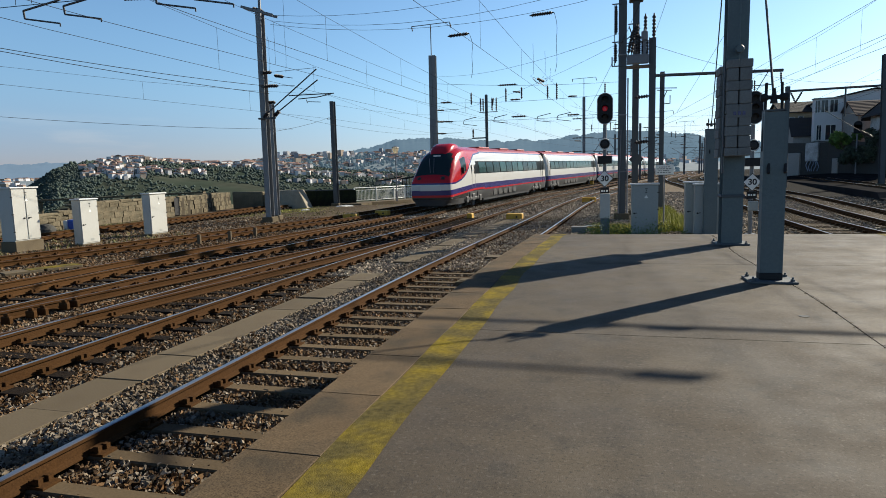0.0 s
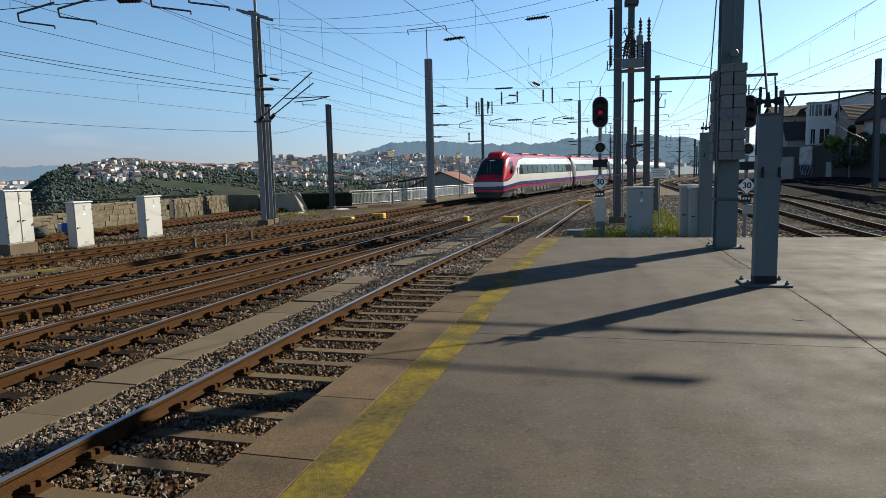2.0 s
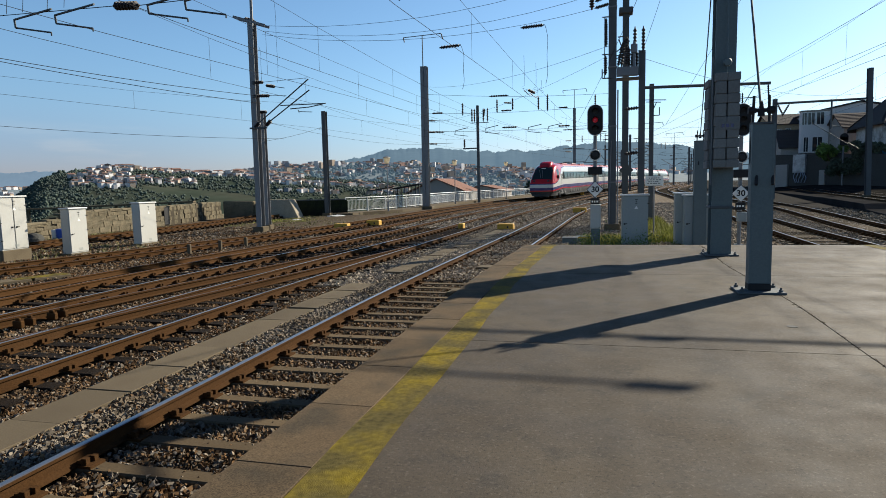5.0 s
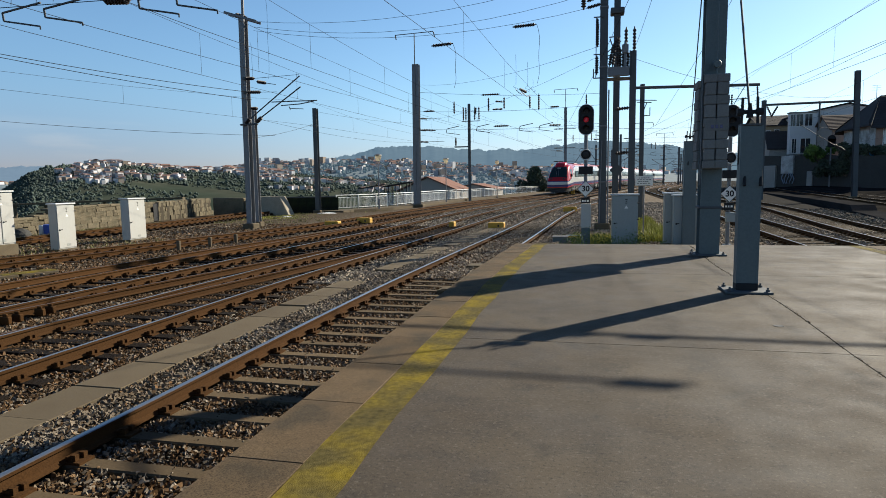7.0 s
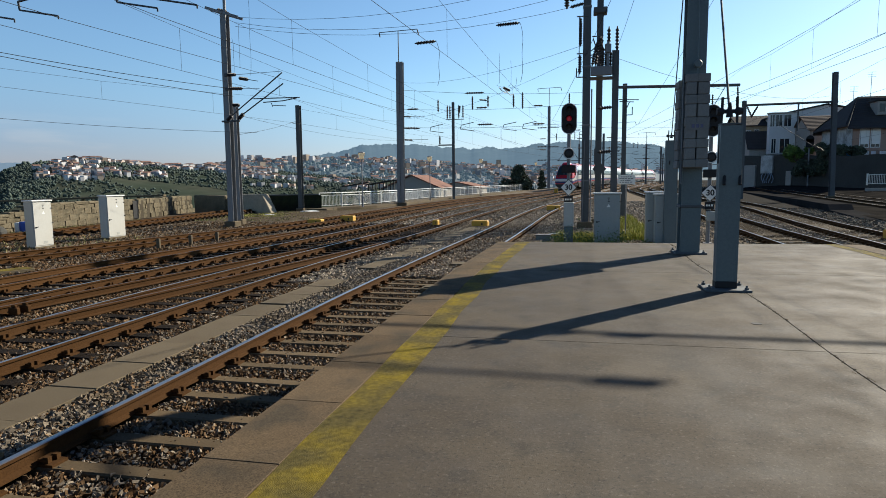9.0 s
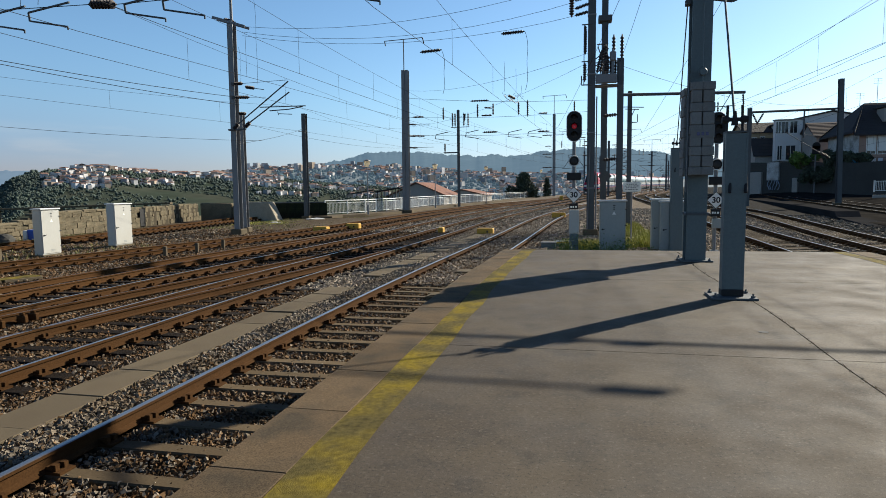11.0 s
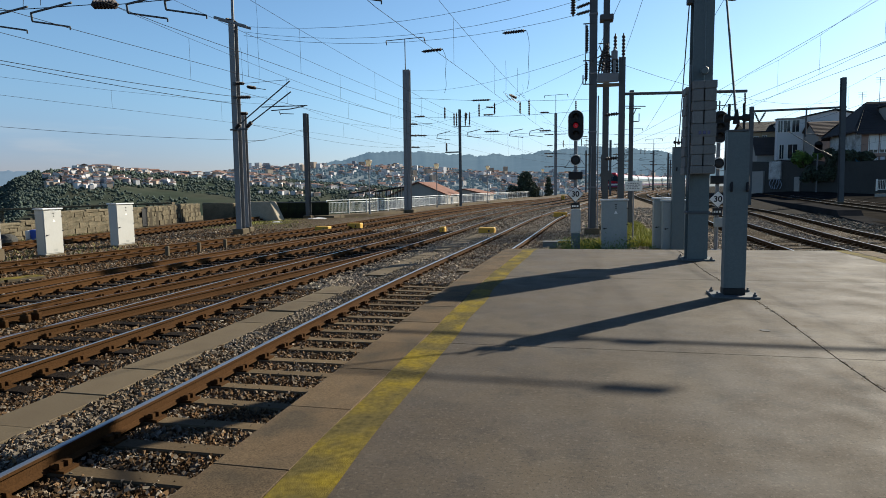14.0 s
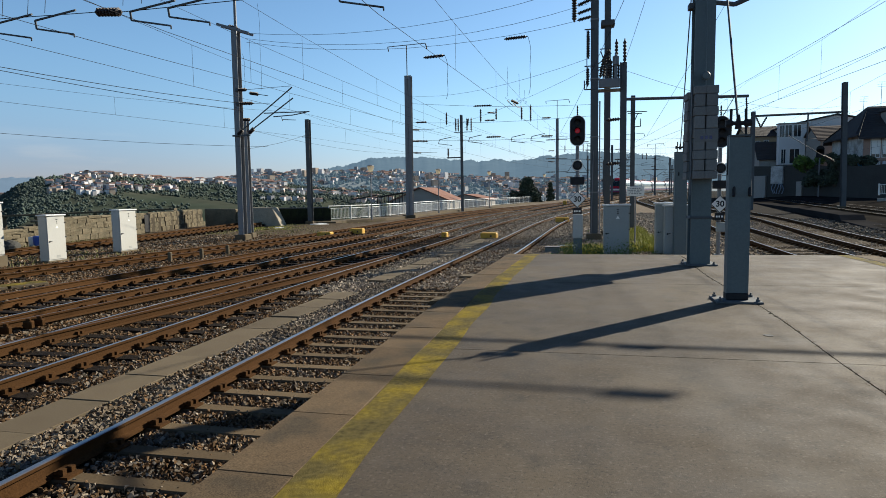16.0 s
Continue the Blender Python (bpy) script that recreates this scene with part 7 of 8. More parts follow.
# ---- buildings below the railing ----
def gable_house(name, label, x0, x1, y0, y1, z0, eave, ridge, wall, roof, along="y", over=0.4, windows=(), group="", hip=0.0):
    """A house with a pitched roof. along: the way its ridge runs. windows: (face, u0, u1, z0, z1) with u along the face."""
    root = tagged(empty(name, Matrix.Translation((x0, y0, z0))), label, "house", group)
    w, d, e, r = x1 - x0, y1 - y0, eave - z0, ridge - z0
    bm = bmesh.new()
    box(bm, 0, w, 0, d, 0, e)
    if hip:
        pass
    elif along == "y":
        for y in (0, d):
            bm.faces.new([bm.verts.new(p) for p in ((0, y, e), (w, y, e), (w / 2, y, r))])
    else:
        for x in (0, w):
            bm.faces.new([bm.verts.new(p) for p in ((x, 0, e), (x, d, e), (x, d / 2, r))])
    part("wall", bm, M[wall], root)
    # two tiled slopes, each of thick rows of tiles
    for s in (0, 1):
        bm = bmesh.new()
        half = (w if along == "y" else d) / 2
        L = (d if along == "y" else w) + 2 * over
        n = max(6, int(half / 0.34))
        slope = (r - e) / half
        reach = half + over
        top = []
        for k in range(n):
            pa, pb = reach * (1 - k / n), reach * (1 - (k + 1) / n)
            top += [(-pa, r - slope * pa + 0.255), (-pb, r - slope * pb + 0.22)]
        c = top + [(0.0, r + 0.06), (-reach, r - slope * reach + 0.08)]
        if s:
            c = [(-q, z) for q, z in c]
        ring = []
        for end in (0, 1):
            corner = []
            for q, z in c:
                cut = hip * max(0.0, 1 - abs(q) / half)
                t = -over + cut if end == 0 else L - over - cut
                corner.append(bm.verts.new((half + q, t, z) if along == "y" else (t, half + q, z)))
            ring.append(corner)
        m = len(c)
        for i in range(m):
            bm.faces.new((ring[0][i], ring[0][(i + 1) % m], ring[1][(i + 1) % m], ring[1][i]))
        bm.faces.new(ring[0])
        bm.faces.new(ring[1][::-1])
        part("roof", bm, M[roof], root)
    if hip:
        for end in (0, 1):
            bm = bmesh.new()
            half = d / 2
            a, b = (-over, hip - over) if end == 0 else (w + over, w + over - hip)
            q = [(a, -over, e - 0.05), (a, d + over, e - 0.05), (b, d / 2, r + 0.22)]
            f0 = [bm.verts.new(p) for p in q]
            f1 = [bm.verts.new((p[0], p[1], p[2] - 0.2)) for p in q]
            bm.faces.new(f0)
            bm.faces.new(f1[::-1])
            for i in range(3):
                bm.faces.new((f0[i], f0[(i + 1) % 3], f1[(i + 1) % 3], f1[i]))
            part("hip_roof", bm, M[roof], root)
    for face, u0, u1, za, zb in windows:
        bm = bmesh.new()
        fr = bmesh.new()
        if face == "-y":
            box(bm, u0, u1, -0.03, 0.0, za, zb)
            for q in ((u0 - 0.08, u0, za - 0.08, zb + 0.08), (u1, u1 + 0.08, za - 0.08, zb + 0.08), (u0, u1, zb, zb + 0.08), (u0, u1, za - 0.08, za), ((u0 + u1) / 2 - 0.03, (u0 + u1) / 2 + 0.03, za, zb)):
                box(fr, q[0], q[1], -0.07, 0.0, q[2], q[3])
        else:
            box(bm, -0.03, 0.0, u0, u1, za, zb)
            for q in ((u0 - 0.08, u0, za - 0.08, zb + 0.08), (u1, u1 + 0.08, za - 0.08, zb + 0.08), (u0, u1, zb, zb + 0.08), (u0, u1, za - 0.08, za), ((u0 + u1) / 2 - 0.03, (u0 + u1) / 2 + 0.03, za, zb)):
                box(fr, -0.07, 0.0, q[0], q[1], q[2], q[3])
        wd = part("window", bm, M["glass_dark"], root)
        part("frame", fr, M["white"], root).parent = wd
    return root


M["glass_dark"] = mat("dark_window_glass", (0.02, 0.025, 0.03), 0.08)
gable_house("shed", "grey-walled shed with a terracotta roof below the railing", -28.4, -19.8, 92, 103, -14, 0.7, 2.57, "plastergrey", "tile")
gable_house("shed", "low shed with a terracotta roof behind another", -25.3, -17.3, 115, 128, -14, 0.45, 1.4, "plastergrey", "tile")
root = thing("steel_frame", "open dark steel frame rising above the railing", "steel frame", (-26.9, 80, -22))
for x in (0, 1.05, 2.1, 3.1):
    for y in (0, 1.6):
        bm = bmesh.new()
        box(bm, x - 0.06, x + 0.06, y - 0.06, y + 0.06, 0, 23.4 + 0.16 * x)
        part("post", bm, M["black"], root)
bm = bmesh.new()
for y in (0, 1.6):
    tube(bm, (-0.3, y, 23.35), (3.6, y, 23.95), 0.08)
    tube(bm, (0, y, 22.4), (3.1, y, 22.5), 0.05)
box(bm, -0.3, 3.6, -0.2, 1.8, 23.9, 23.98, m=pose(0, 0, -0.5, 0, -8.5, 0))
part("roof_frame", bm, M["black"], root)


# ---- trees ----
def leaf_cloud(bm_root, rng, centres, radii, n, leaf, material, name="crown", flat=1.0):
    k = rng.integers(0, len(centres), n)
    d = rng.normal(size=(n, 3))
    d /= np.linalg.norm(d, axis=1, keepdims=True)
    rr = rng.uniform(0.35, 1.0, n) ** 0.6
    p = np.asarray(centres)[k] + d * (np.asarray(radii)[k] * rr)[:, None] * (1, 1, flat)
    quad = np.array([(-1, 0, 0), (-0.2, -0.5, 0.15), (1, 0, 0), (-0.2, 0.5, 0.15)], float)
    v = np.einsum("nij,kj->nki", spins(n, rng), quad) * (leaf * rng.uniform(0.6, 1.4, n))[:, None, None] + p[:, None]
    return soup(name, v, [(0, 1, 2, 3)], material, bm_root)


def tree(at, height, spread, seed, name="tree", label="", material="leafdark", n=5200, leaf=0.26, conic=False):
    rng = np.random.default_rng(seed)
    root = thing(name, label, "tree", at)
    bm = bmesh.new()
    tube(bm, (0, 0, -0.3), (0, 0, height * 0.5), 0.035 * height, 0.02 * height, 9)
    tube(bm, (0, 0, height * 0.5), (0.1, 0, height * 0.92), 0.02 * height, 0.006 * height, 7)
    centres, radii = [], []
    for k in range(15):
        a = k * 2.4
        f = 0.28 + 0.66 * k / 14
        reach = spread * (1.05 - f if conic else math.sin(math.pi * min(1, f * 0.9))) * rng.uniform(0.55, 1.0)
        e = (math.cos(a) * reach, math.sin(a) * reach, height * f + reach * 0.12)
        tube(bm, (0, 0, height * (f - 0.1)), e, 0.008 * height, 0.003 * height, 5)
        for q in (0.55, 1.0):
            centres.append((e[0] * q, e[1] * q, e[2]))
            radii.append(spread * rng.uniform(0.22, 0.40) * (1.1 - 0.5 * f))
    part("trunk", bm, M["bark"], root)
    leaf_cloud(root, rng, centres, radii, n, leaf, M[material], flat=0.75)
    return root


tree((-12.3, 150, -3.5), 8.6, 4.9, 11, label="broad dark conifer behind the railing", n=7500, conic=True, leaf=0.32)
tree((-7.1, 152, -2.5), 6.6, 1.7, 12, label="small dark pointed conifer behind the railing", n=2200, conic=True)
tree((-15.4, 147, -3.0), 5.2, 1.6, 13, label="low dark shrub beside a conifer", n=1500)


# ---- overhead wires ----
def overhead(name, label, centre, supports, contact=4.8, messenger=6.25, sag=0.75):
    root = thing(name, label, "overhead line", (0, 0, 0), "overhead lines")
    cw, mw = bmesh.new(), bmesh.new()
    every, hung = [], []
    for k, (a, b) in enumerate(zip(supports, supports[1:])):
        zig = 0.15 if k % 2 else -0.15
        A, B = Vector((centre(a) + zig, a, contact)), Vector((centre(b) - zig, b, contact))
        n = max(4, int((b - a) / 5))
        pts = [A + (B - A) * i / n for i in range(n + 1)]
        ms = [Vector((p.x, p.y, messenger - 4 * sag * (i / n) * (1 - i / n))) for i, p in enumerate(pts)]
        every += pts[1:] if every else pts
        hung += ms[1:] if hung else ms
        for p, q in list(zip(pts, ms))[1:-1]:
            dw = bmesh.new()
            tube(dw, p, q, 0.004, seg=4)
            part("dropper", dw, M["wire"], root)
    path_tube(cw, every, 0.0055, 5)
    path_tube(mw, hung, 0.0049, 5)
    part("contact_wire", cw, M["wire"], root)
    part("messenger_wire", mw, M["wire"], root)


overhead("overhead_line", "contact and carrying wires over the platform track", c1, [-34, 10.6, 58, 112, 160, 215])
overhead("overhead_line", "contact and carrying wires over a through track", lambda y: c2(y) + 0.1, [-34, 10.6, 58, 112, 160, 215])
overhead("overhead_line", "contact and carrying wires over the far track", lambda y: c3(y) + 0.6, [-34, 10.6, 58, 112, 160, 215])
overhead("overhead_line", "contact and carrying wires over the crossover", lambda y: cx(y) - 0.3 if y < 30 else c2(y) + 0.7, [-34, 10.6, 58])
overhead("overhead_line", "contact and carrying wires over the diverging track", lambda y: c4(y), [-6, 32, 62], contact=4.95)
overhead("overhead_line", "contact and carrying wires over the platform-end track", lambda y: ca(y) - 0.1, [-30, 14.2, 33, 84, 150, 210], contact=5.3, messenger=6.9, sag=0.3)
overhead("overhead_line", "contact and carrying wires over the second outer track", lambda y: cb(y), [-30, 20, 66, 120, 180])
overhead("overhead_line", "contact and carrying wires over the outer track", lambda y: cc(y), [10, 66, 120, 180])


def registration_arms():
    root = thing("registration_span", "cross-span with registration arms and ribbed insulators", "overhead span", (0, 0, 0))
    bm = bmesh.new()
    path_tube(bm, [(-19.2, 10.0, 5.25), (-11.5, 10.2, 5.20), (-9.0, 10.3, 5.18), (-8.4, 10.3, 5.14), (-3, 10.4, 5.2), (2.2, 12.6, 5.45)], 0.0078, 5)
    part("span_wire", bm, M["wire"], root)
    for x in (-10.6, -9.6, -7.46, -6.65, -3.3):
        bm = bmesh.new()
        tube(bm, (x - 0.78, 10.3, 5.13), (x + 0.25, 10.2, 5.22), 0.02, seg=6)
        tube(bm, (x - 0.78, 10.3, 5.13), (x - 0.76, 10.3, 4.97), 0.02, seg=6)
        tube(bm, (x - 0.76, 10.3, 4.97), (x, 10.4, 4.84), 0.017, seg=6)
        tube(bm, (x, 10.4, 4.84), (x, 10.4, 4.78), 0.014, seg=6)
        part("registration_arm", bm, M["darksteel"], root)
        bm = bmesh.new()
        for dx in (-0.85, -0.45):
            tube(bm, (x + dx, 10.2, 5.22), (x + dx + 0.12, 10.25, 6.4), 0.005, seg=4)
        part("hanger_wire", bm, M["wire"], root)
    for x in (-9.0, -5.0):
        bm = bmesh.new()
        insulator(bm, (x, 10.3, 5.18), (x + 0.58, 10.3, 5.14), 0.085, 7)
        part("insulator", bm, M["insul"], root)


registration_arms()


def loose_wires():
    """Feeders, stays and cross wires, each from end to end with its sag."""
    lines = [
        # ax, ay, az, bx, by, bz, sag, radius
        (-24.5, 16.0, 7.3, -18.9, 32.4, 7.0, 0.2, 0.014), (-24.9, 15.6, 7.35, -18.9, 32.6, 6.6, 0.2, 0.014),
        (-18.5, 32.5, 10.9, 0.4, 32.6, 12.0, 0.9, 0.010), (-18.5, 32.5, 10.6, 0.4, 32.6, 11.0, 1.0, 0.010), (-18.5, 32.5, 10.4, 0.4, 32.6, 10.3, 0.9, 0.010),
        (2.1, 33, 7.9, 2.2, 12.6, 8.6, 0.2, 0.008), (2.2, 33, 7.7, 24, 66, 9.3, 0.9, 0.010),
        (3.0, 38, 4.4, 9.3, 13.1, 7.2, 0.1, 0.0065), (3.0, 38, 4.15, 8.33, 15.6, 5.4, 0.1, 0.0065), (8.9, 3, 4.95, 6.33, 33, 4.9, 0.1, 0.006),
        (3.0, 38, 4.6, -3.6, 63.5, 8.2, 0.3, 0.008), (-17.7, 63.5, 8.2, 1.2, 34.8, 8.6, 0.8, 0.008),
        (2.3, 12.6, 8.4, 12, 66, 8.0, 1.0, 0.008), (2.1, 12.6, 8.2, -1.2, 40, 5.4, 0.3, 0.008),
        (6.4, 17, 11.5, 4.0, 40, 5.0, 0.2, 0.008),
        (-17.7, 63.5, 12.0, 0.7, 32.6, 8.4, 0.7, 0.009), (-30, 16.0, 5.2, -18, 33.5, 4.6, 0.3, 0.009), (-18.6, 33, 5.5, -17.7, 63, 6.0, 0.4, 0.008),
        (-19.0, 32.5, 4.4, -23.0, 50, 7.0, 0.15, 0.010), (-23, 50, 8.0, -17.7, 63.5, 8.0, 0.2, 0.008),
    ]
    for ax, ay, az, bx, by, bz, sag, r in lines:
        root = thing("feeder_wire", "thin dark feeder wire slung between masts", "wire", (0, 0, 0), "loose overhead wires")
        bm = bmesh.new()
        n = 10
        A, B = Vector((ax, ay, az)), Vector((bx, by, bz))
        pts = [A + (B - A) * i / n - Vector((0, 0, 4 * sag * (i / n) * (1 - i / n))) for i in range(n + 1)]
        path_tube(bm, pts, r, 5)
        part("strand", bm, M["wire"], root)
    for (x, y, z, dx, dy) in ((-4.79, 20.5, 6.2, 0.72, 0.1), (-2.05, 20.5, 6.62, 0.76, 0.1)):
        root = thing("section_insulator", "ribbed brown insulator hanging in the overhead wires", "insulator", (x, y, z), "loose insulators")
        bm = bmesh.new()
        insulator(bm, (-dx / 2, 0, 0), (dx / 2, dy, 0.06), 0.058, 12)
        part("ribs", bm, M["insul"], root)
    for cx0, y0, za, zb in ((-16.9, 31, 12.0, 7.4), (-17.9, 31, 9.4, 7.5), (-4.4, 20.5, 6.2, 4.8), (-1.65, 20.5, 6.65, 4.8)):
        root = thing("jumper_wire", "curved jumper wire hanging between overhead wires", "wire", (0, 0, 0), "loose overhead wires")
        bm = bmesh.new()
        pts = [Vector((cx0 + 0.09 * math.sin(3.1 * i / 12) + 0.03 * math.sin(9 * i / 12), y0, za + (zb - za) * i / 12)) for i in range(13)]
        path_tube(bm, pts, 0.007, 5)
        part("strand", bm, M["wire"], root)


loose_wires()


def contact_splice(x, y, z):
    """Two pale skid rods and hanging loops where two contact wires pass each other."""
    root = thing("contact_splice", "pale skid rods and wire loops on a contact wire", "wire splice", (x, y, z), turn=-8)
    for dx, dz in ((-0.12, 0.0), (0.10, -0.10)):
        bm = bmesh.new()
        path_tube(bm, [(dx - 0.06, -0.45, dz + 0.10), (dx, -0.25, dz), (dx, 0.25, dz - 0.02), (dx + 0.06, 0.45, dz + 0.06)], 0.013, 6)
        part("skid_rod", bm, M["steel"], root)
    bm = bmesh.new()
    insulator(bm, (-0.05, -0.35, 0.10), (0.05, 0.35, 0.06), 0.05, 6)
    part("insulator", bm, M["insul"], root)
    for dx, dy, h in ((-0.2, -0.3, 1.3), (0.12, 0.2, 1.1), (0.28, 0.4, 0.5)):
        bm = bmesh.new()
        path_tube(bm, [(dx + 0.10 * math.sin(k * 0.9) * (1 if k < 8 else 0.1), dy, 0.05 + (0.03 * k if k < 8 else 0.24 + (h - 0.24) * (k - 7) / 4)) for k in range(12)], 0.005, 5)
        part("loop", bm, M["wire"], root)


contact_splice(-2.40, 23.52, 4.95)


# ---- the side with houses ----
WALL_LINE = [(24.6, 107.6, 5.0), (25.8, 106, 5.2), (30.5, 100.6, 4.9), (32.6, 97, 4.8), (32.6, 89, 4.5), (33.0, 84, 4.2), (34.2, 80, 4.1), (38, 74, 3.9), (52, 64, 3.6), (80, 50, 3.4)]


def build_retaining_wall():
    rng = random.Random(3)
    bm = bmesh.new()
    prev = None
    for (xa, ya, za), (xb, yb, zb) in zip(WALL_LINE, WALL_LINE[1:]):
        n = max(1, int(math.hypot(xb - xa, yb - ya) / 2.5))
        for k in range(n):
            u = k / n
            x, y, t = xa + (xb - xa) * u, ya + (yb - ya) * u, za + (zb - za) * u + rng.uniform(-0.12, 0.12)
            cur = [bm.verts.new(p) for p in ((x, y, -1.5), (x + 0.1, y + 0.08, t), (x + 0.6, y + 0.5, t), (x + 0.6, y + 0.5, -1.5))]
            if prev:
                for i in range(3):
                    bm.faces.new((prev[i], prev[i + 1], cur[i + 1], cur[i]))
            prev = cur
    ob = finish("wall_retaining", bm, M["oldwall"])
    tagged(ob, "dark stained retaining wall below the houses", "retaining wall", kind="structure")
    # a door, rendered patches and faded spray paint on the wall
    for x, y, w, z0, z1, m, turn, label in ((27.0, 104.4, 2.4, 0.0, 3.6, "plastergrey", -49, "grey rendered patch of the retaining wall"), (29.0, 102.2, 1.9, 2.6, 5.0, "whitewash", -49, "flaking whitewashed patch below the bay"), (31.2, 99.3, 0.9, 0.0, 2.6, "plastergrey", -55, "pale gate pillar in the dark wall")):
        root = thing("wall_panel", label, "wall panel", (x, y, z0), turn=turn)
        bm = bmesh.new()
        box(bm, -w / 2, w / 2, -0.14, 0.3, -0.3, z1 - z0, 0.03)
        part("render", bm, M[m], root)
    root = thing("sprayed_sign", "faded pale spray paint strokes on the dark wall", "spray paint", (29.15, 101.9, 0.7), turn=-49)
    for k in range(5):
        bm = bmesh.new()
        x = -0.85 + 0.4 * k
        path_tube(bm, [(x + 0.16 * math.cos(a * 0.9 + k), -0.16, 0.15 + 1.5 * a / 6) for a in range(7)], 0.07, 5)
        part("stroke", bm, M["spray"], root)


M["spray"] = mat("pale_spray_paint", (0.22, 0.26, 0.32), 0.8, fine=(6, 0.3), broad=(2, 0.3))
build_retaining_wall()


def glazed_bay(house, x0, x1, y0, y1, z0, z1, upper, lower, panes_up, panes_low):
    """A flat-roofed bay with a row of tall panes upstairs and two dark openings below."""
    hx, hy, hz = house.matrix_basis.translation
    bm = bmesh.new()
    box(bm, x0 - hx, x1 - hx, y0 - hy, y1 - hy - 0.01, z0 - hz, z1 - hz, 0.03)
    bay = part("bay", bm, M["plaster"], house)
    bm = bmesh.new()
    box(bm, x0 - hx - 0.15, x1 - hx + 0.1, y0 - hy - 0.2, y1 - hy - 0.012, z1 - hz + 0.005, z1 - hz + 0.18, 0.02)
    part("cornice", bm, M["plastergrey"], house)
    for panes, (za, zb), glass in ((panes_up, upper, "glass_dark"), (panes_low, lower, "glass_dark")):
        for a, b in zip(panes[::2], panes[1::2]):
            bm = bmesh.new()
            box(bm, a - hx, b - hx, y0 - hy - 0.03, y0 - hy, za - hz, zb - hz)
            w = part("window", bm, M[glass], house)
            bm = bmesh.new()
            for q in ((a - 0.06, a, za, zb), (b, b + 0.06, za, zb), (a, b, zb, zb + 0.06), (a, b, za - 0.06, za), ((a + b) / 2 - 0.03, (a + b) / 2 + 0.03, za, zb)):
                box(bm, q[0] - hx, q[1] - hx, y0 - hy - 0.07, y0 - hy, q[2] - hz, q[3] - hz)
            part("frame", bm, M["white"], house).parent = w


H2 = gable_house("house", "white plastered house with a low gable and tall windows", 32.32, 45.34, 108, 120, -0.8, 11.51, 12.84, "plaster", "tiledark", along="y", windows=(("-y", 2.6, 3.6, 6.2, 8.6),), group="houses above the tracks")
glazed_bay(H2, 30.42, 34.2, 106.8, 108, 5.32, 11.63, (9.65, 11.43), (5.53, 7.72), (30.5, 31.1, 31.3, 32.2, 32.5, 33.5), (30.8, 31.4, 32.0, 33.35))
gable_house("house", "old house with a large dark roof and ochre walls", 27.7, 35.4, 114, 123, -0.8, 10.4, 12.25, "ochre", "tiledark", along="x", windows=(("-y", 1.2, 1.8, 9.3, 10.4), ("-y", 2.5, 3.1, 9.5, 10.5)), group="houses above the tracks")
gable_house("house", "lean-to outhouse with a low tiled roof", 28.2, 31.23, 109, 113, -0.8, 6.61, 9.05, "plastergrey", "tiledark", along="x", group="houses above the tracks")
gable_house("house", "small grey house with brown roof tiles", 34.31, 39.4, 101, 107.9, -0.8, 8.61, 10.7, "plastergrey", "tilebrown", along="x", windows=(("-y", 2.11, 2.64, 7.14, 8.43),), group="houses above the tracks")
H4 = gable_house("house", "brown rendered house with white shutters and dark roof", 34.84, 45.8, 88, 98, -0.8, 8.2, 12.0, "brownwall", "tiledark", along="x", over=0.9, hip=3.2, windows=(("-y", 0.85, 1.8, 6.15, 8.55), ("-y", 2.1, 3.05, 6.15, 8.55), ("-y", 4.2, 5.0, 6.05, 8.62)), group="houses above the tracks")
for u0, u1, za, zb in ((0.85, 1.8, 6.15, 8.55), (2.1, 3.05, 6.15, 8.55)):
    bm = bmesh.new()
    box(bm, u0 + 0.03, u1 - 0.03, -0.12, -0.075, za + 0.35, zb - 0.03, 0.01)
    part("shutter", bm, M["white"], H4, "white roller shutter")
bm = bmesh.new()
box(bm, -0.06, -0.004, 0.05, 9.9, 3.5, 8.85, 0.02)
part("side_render", bm, M["whitewash"], H4, "flaking whitewash over rubble on the side wall")
bm = bmesh.new()
box(bm, -0.6, 1.5, -0.35, 0.0, 5.3, 5.6, 0.03)
part("balcony", bm, M["plastergrey"], H4)
bm = bmesh.new()
box(bm, 3.0, 4.1, 0.9, 3.0, 10.2, 11.94, 0.04)
part("dormer", bm, M["plastergrey"], H4)
bm = bmesh.new()
box(bm, 3.25, 3.85, 0.86, 0.9, 10.6, 11.6)
part("dormer_window", bm, M["glass_dark"], H4)
bm = bmesh.new()
box(bm, 2.7, 4.4, 0.6, 3.2, 11.95, 12.15, 0.05)
part("dormer_roof", bm, M["tiledark"], H4)
bm = bmesh.new()
box(bm, 6.4, 7.0, 4.6, 5.3, 11.0, 14.0, 0.05)
part("chimney", bm, M["tile"], H4)
for x, h in ((1.4, 14.2), (3.4, 16.0), (6.6, 17.0)):
    bm = bmesh.new()
    tube(bm, (x, 4, 9.5), (x, 4, h), 0.03)
    for k in range(3):
        tube(bm, (x - 0.5, 4, h - 0.3 * k), (x + 0.5, 4, h - 0.3 * k), 0.015)
    part("aerial", bm, M["darksteel"], H4)

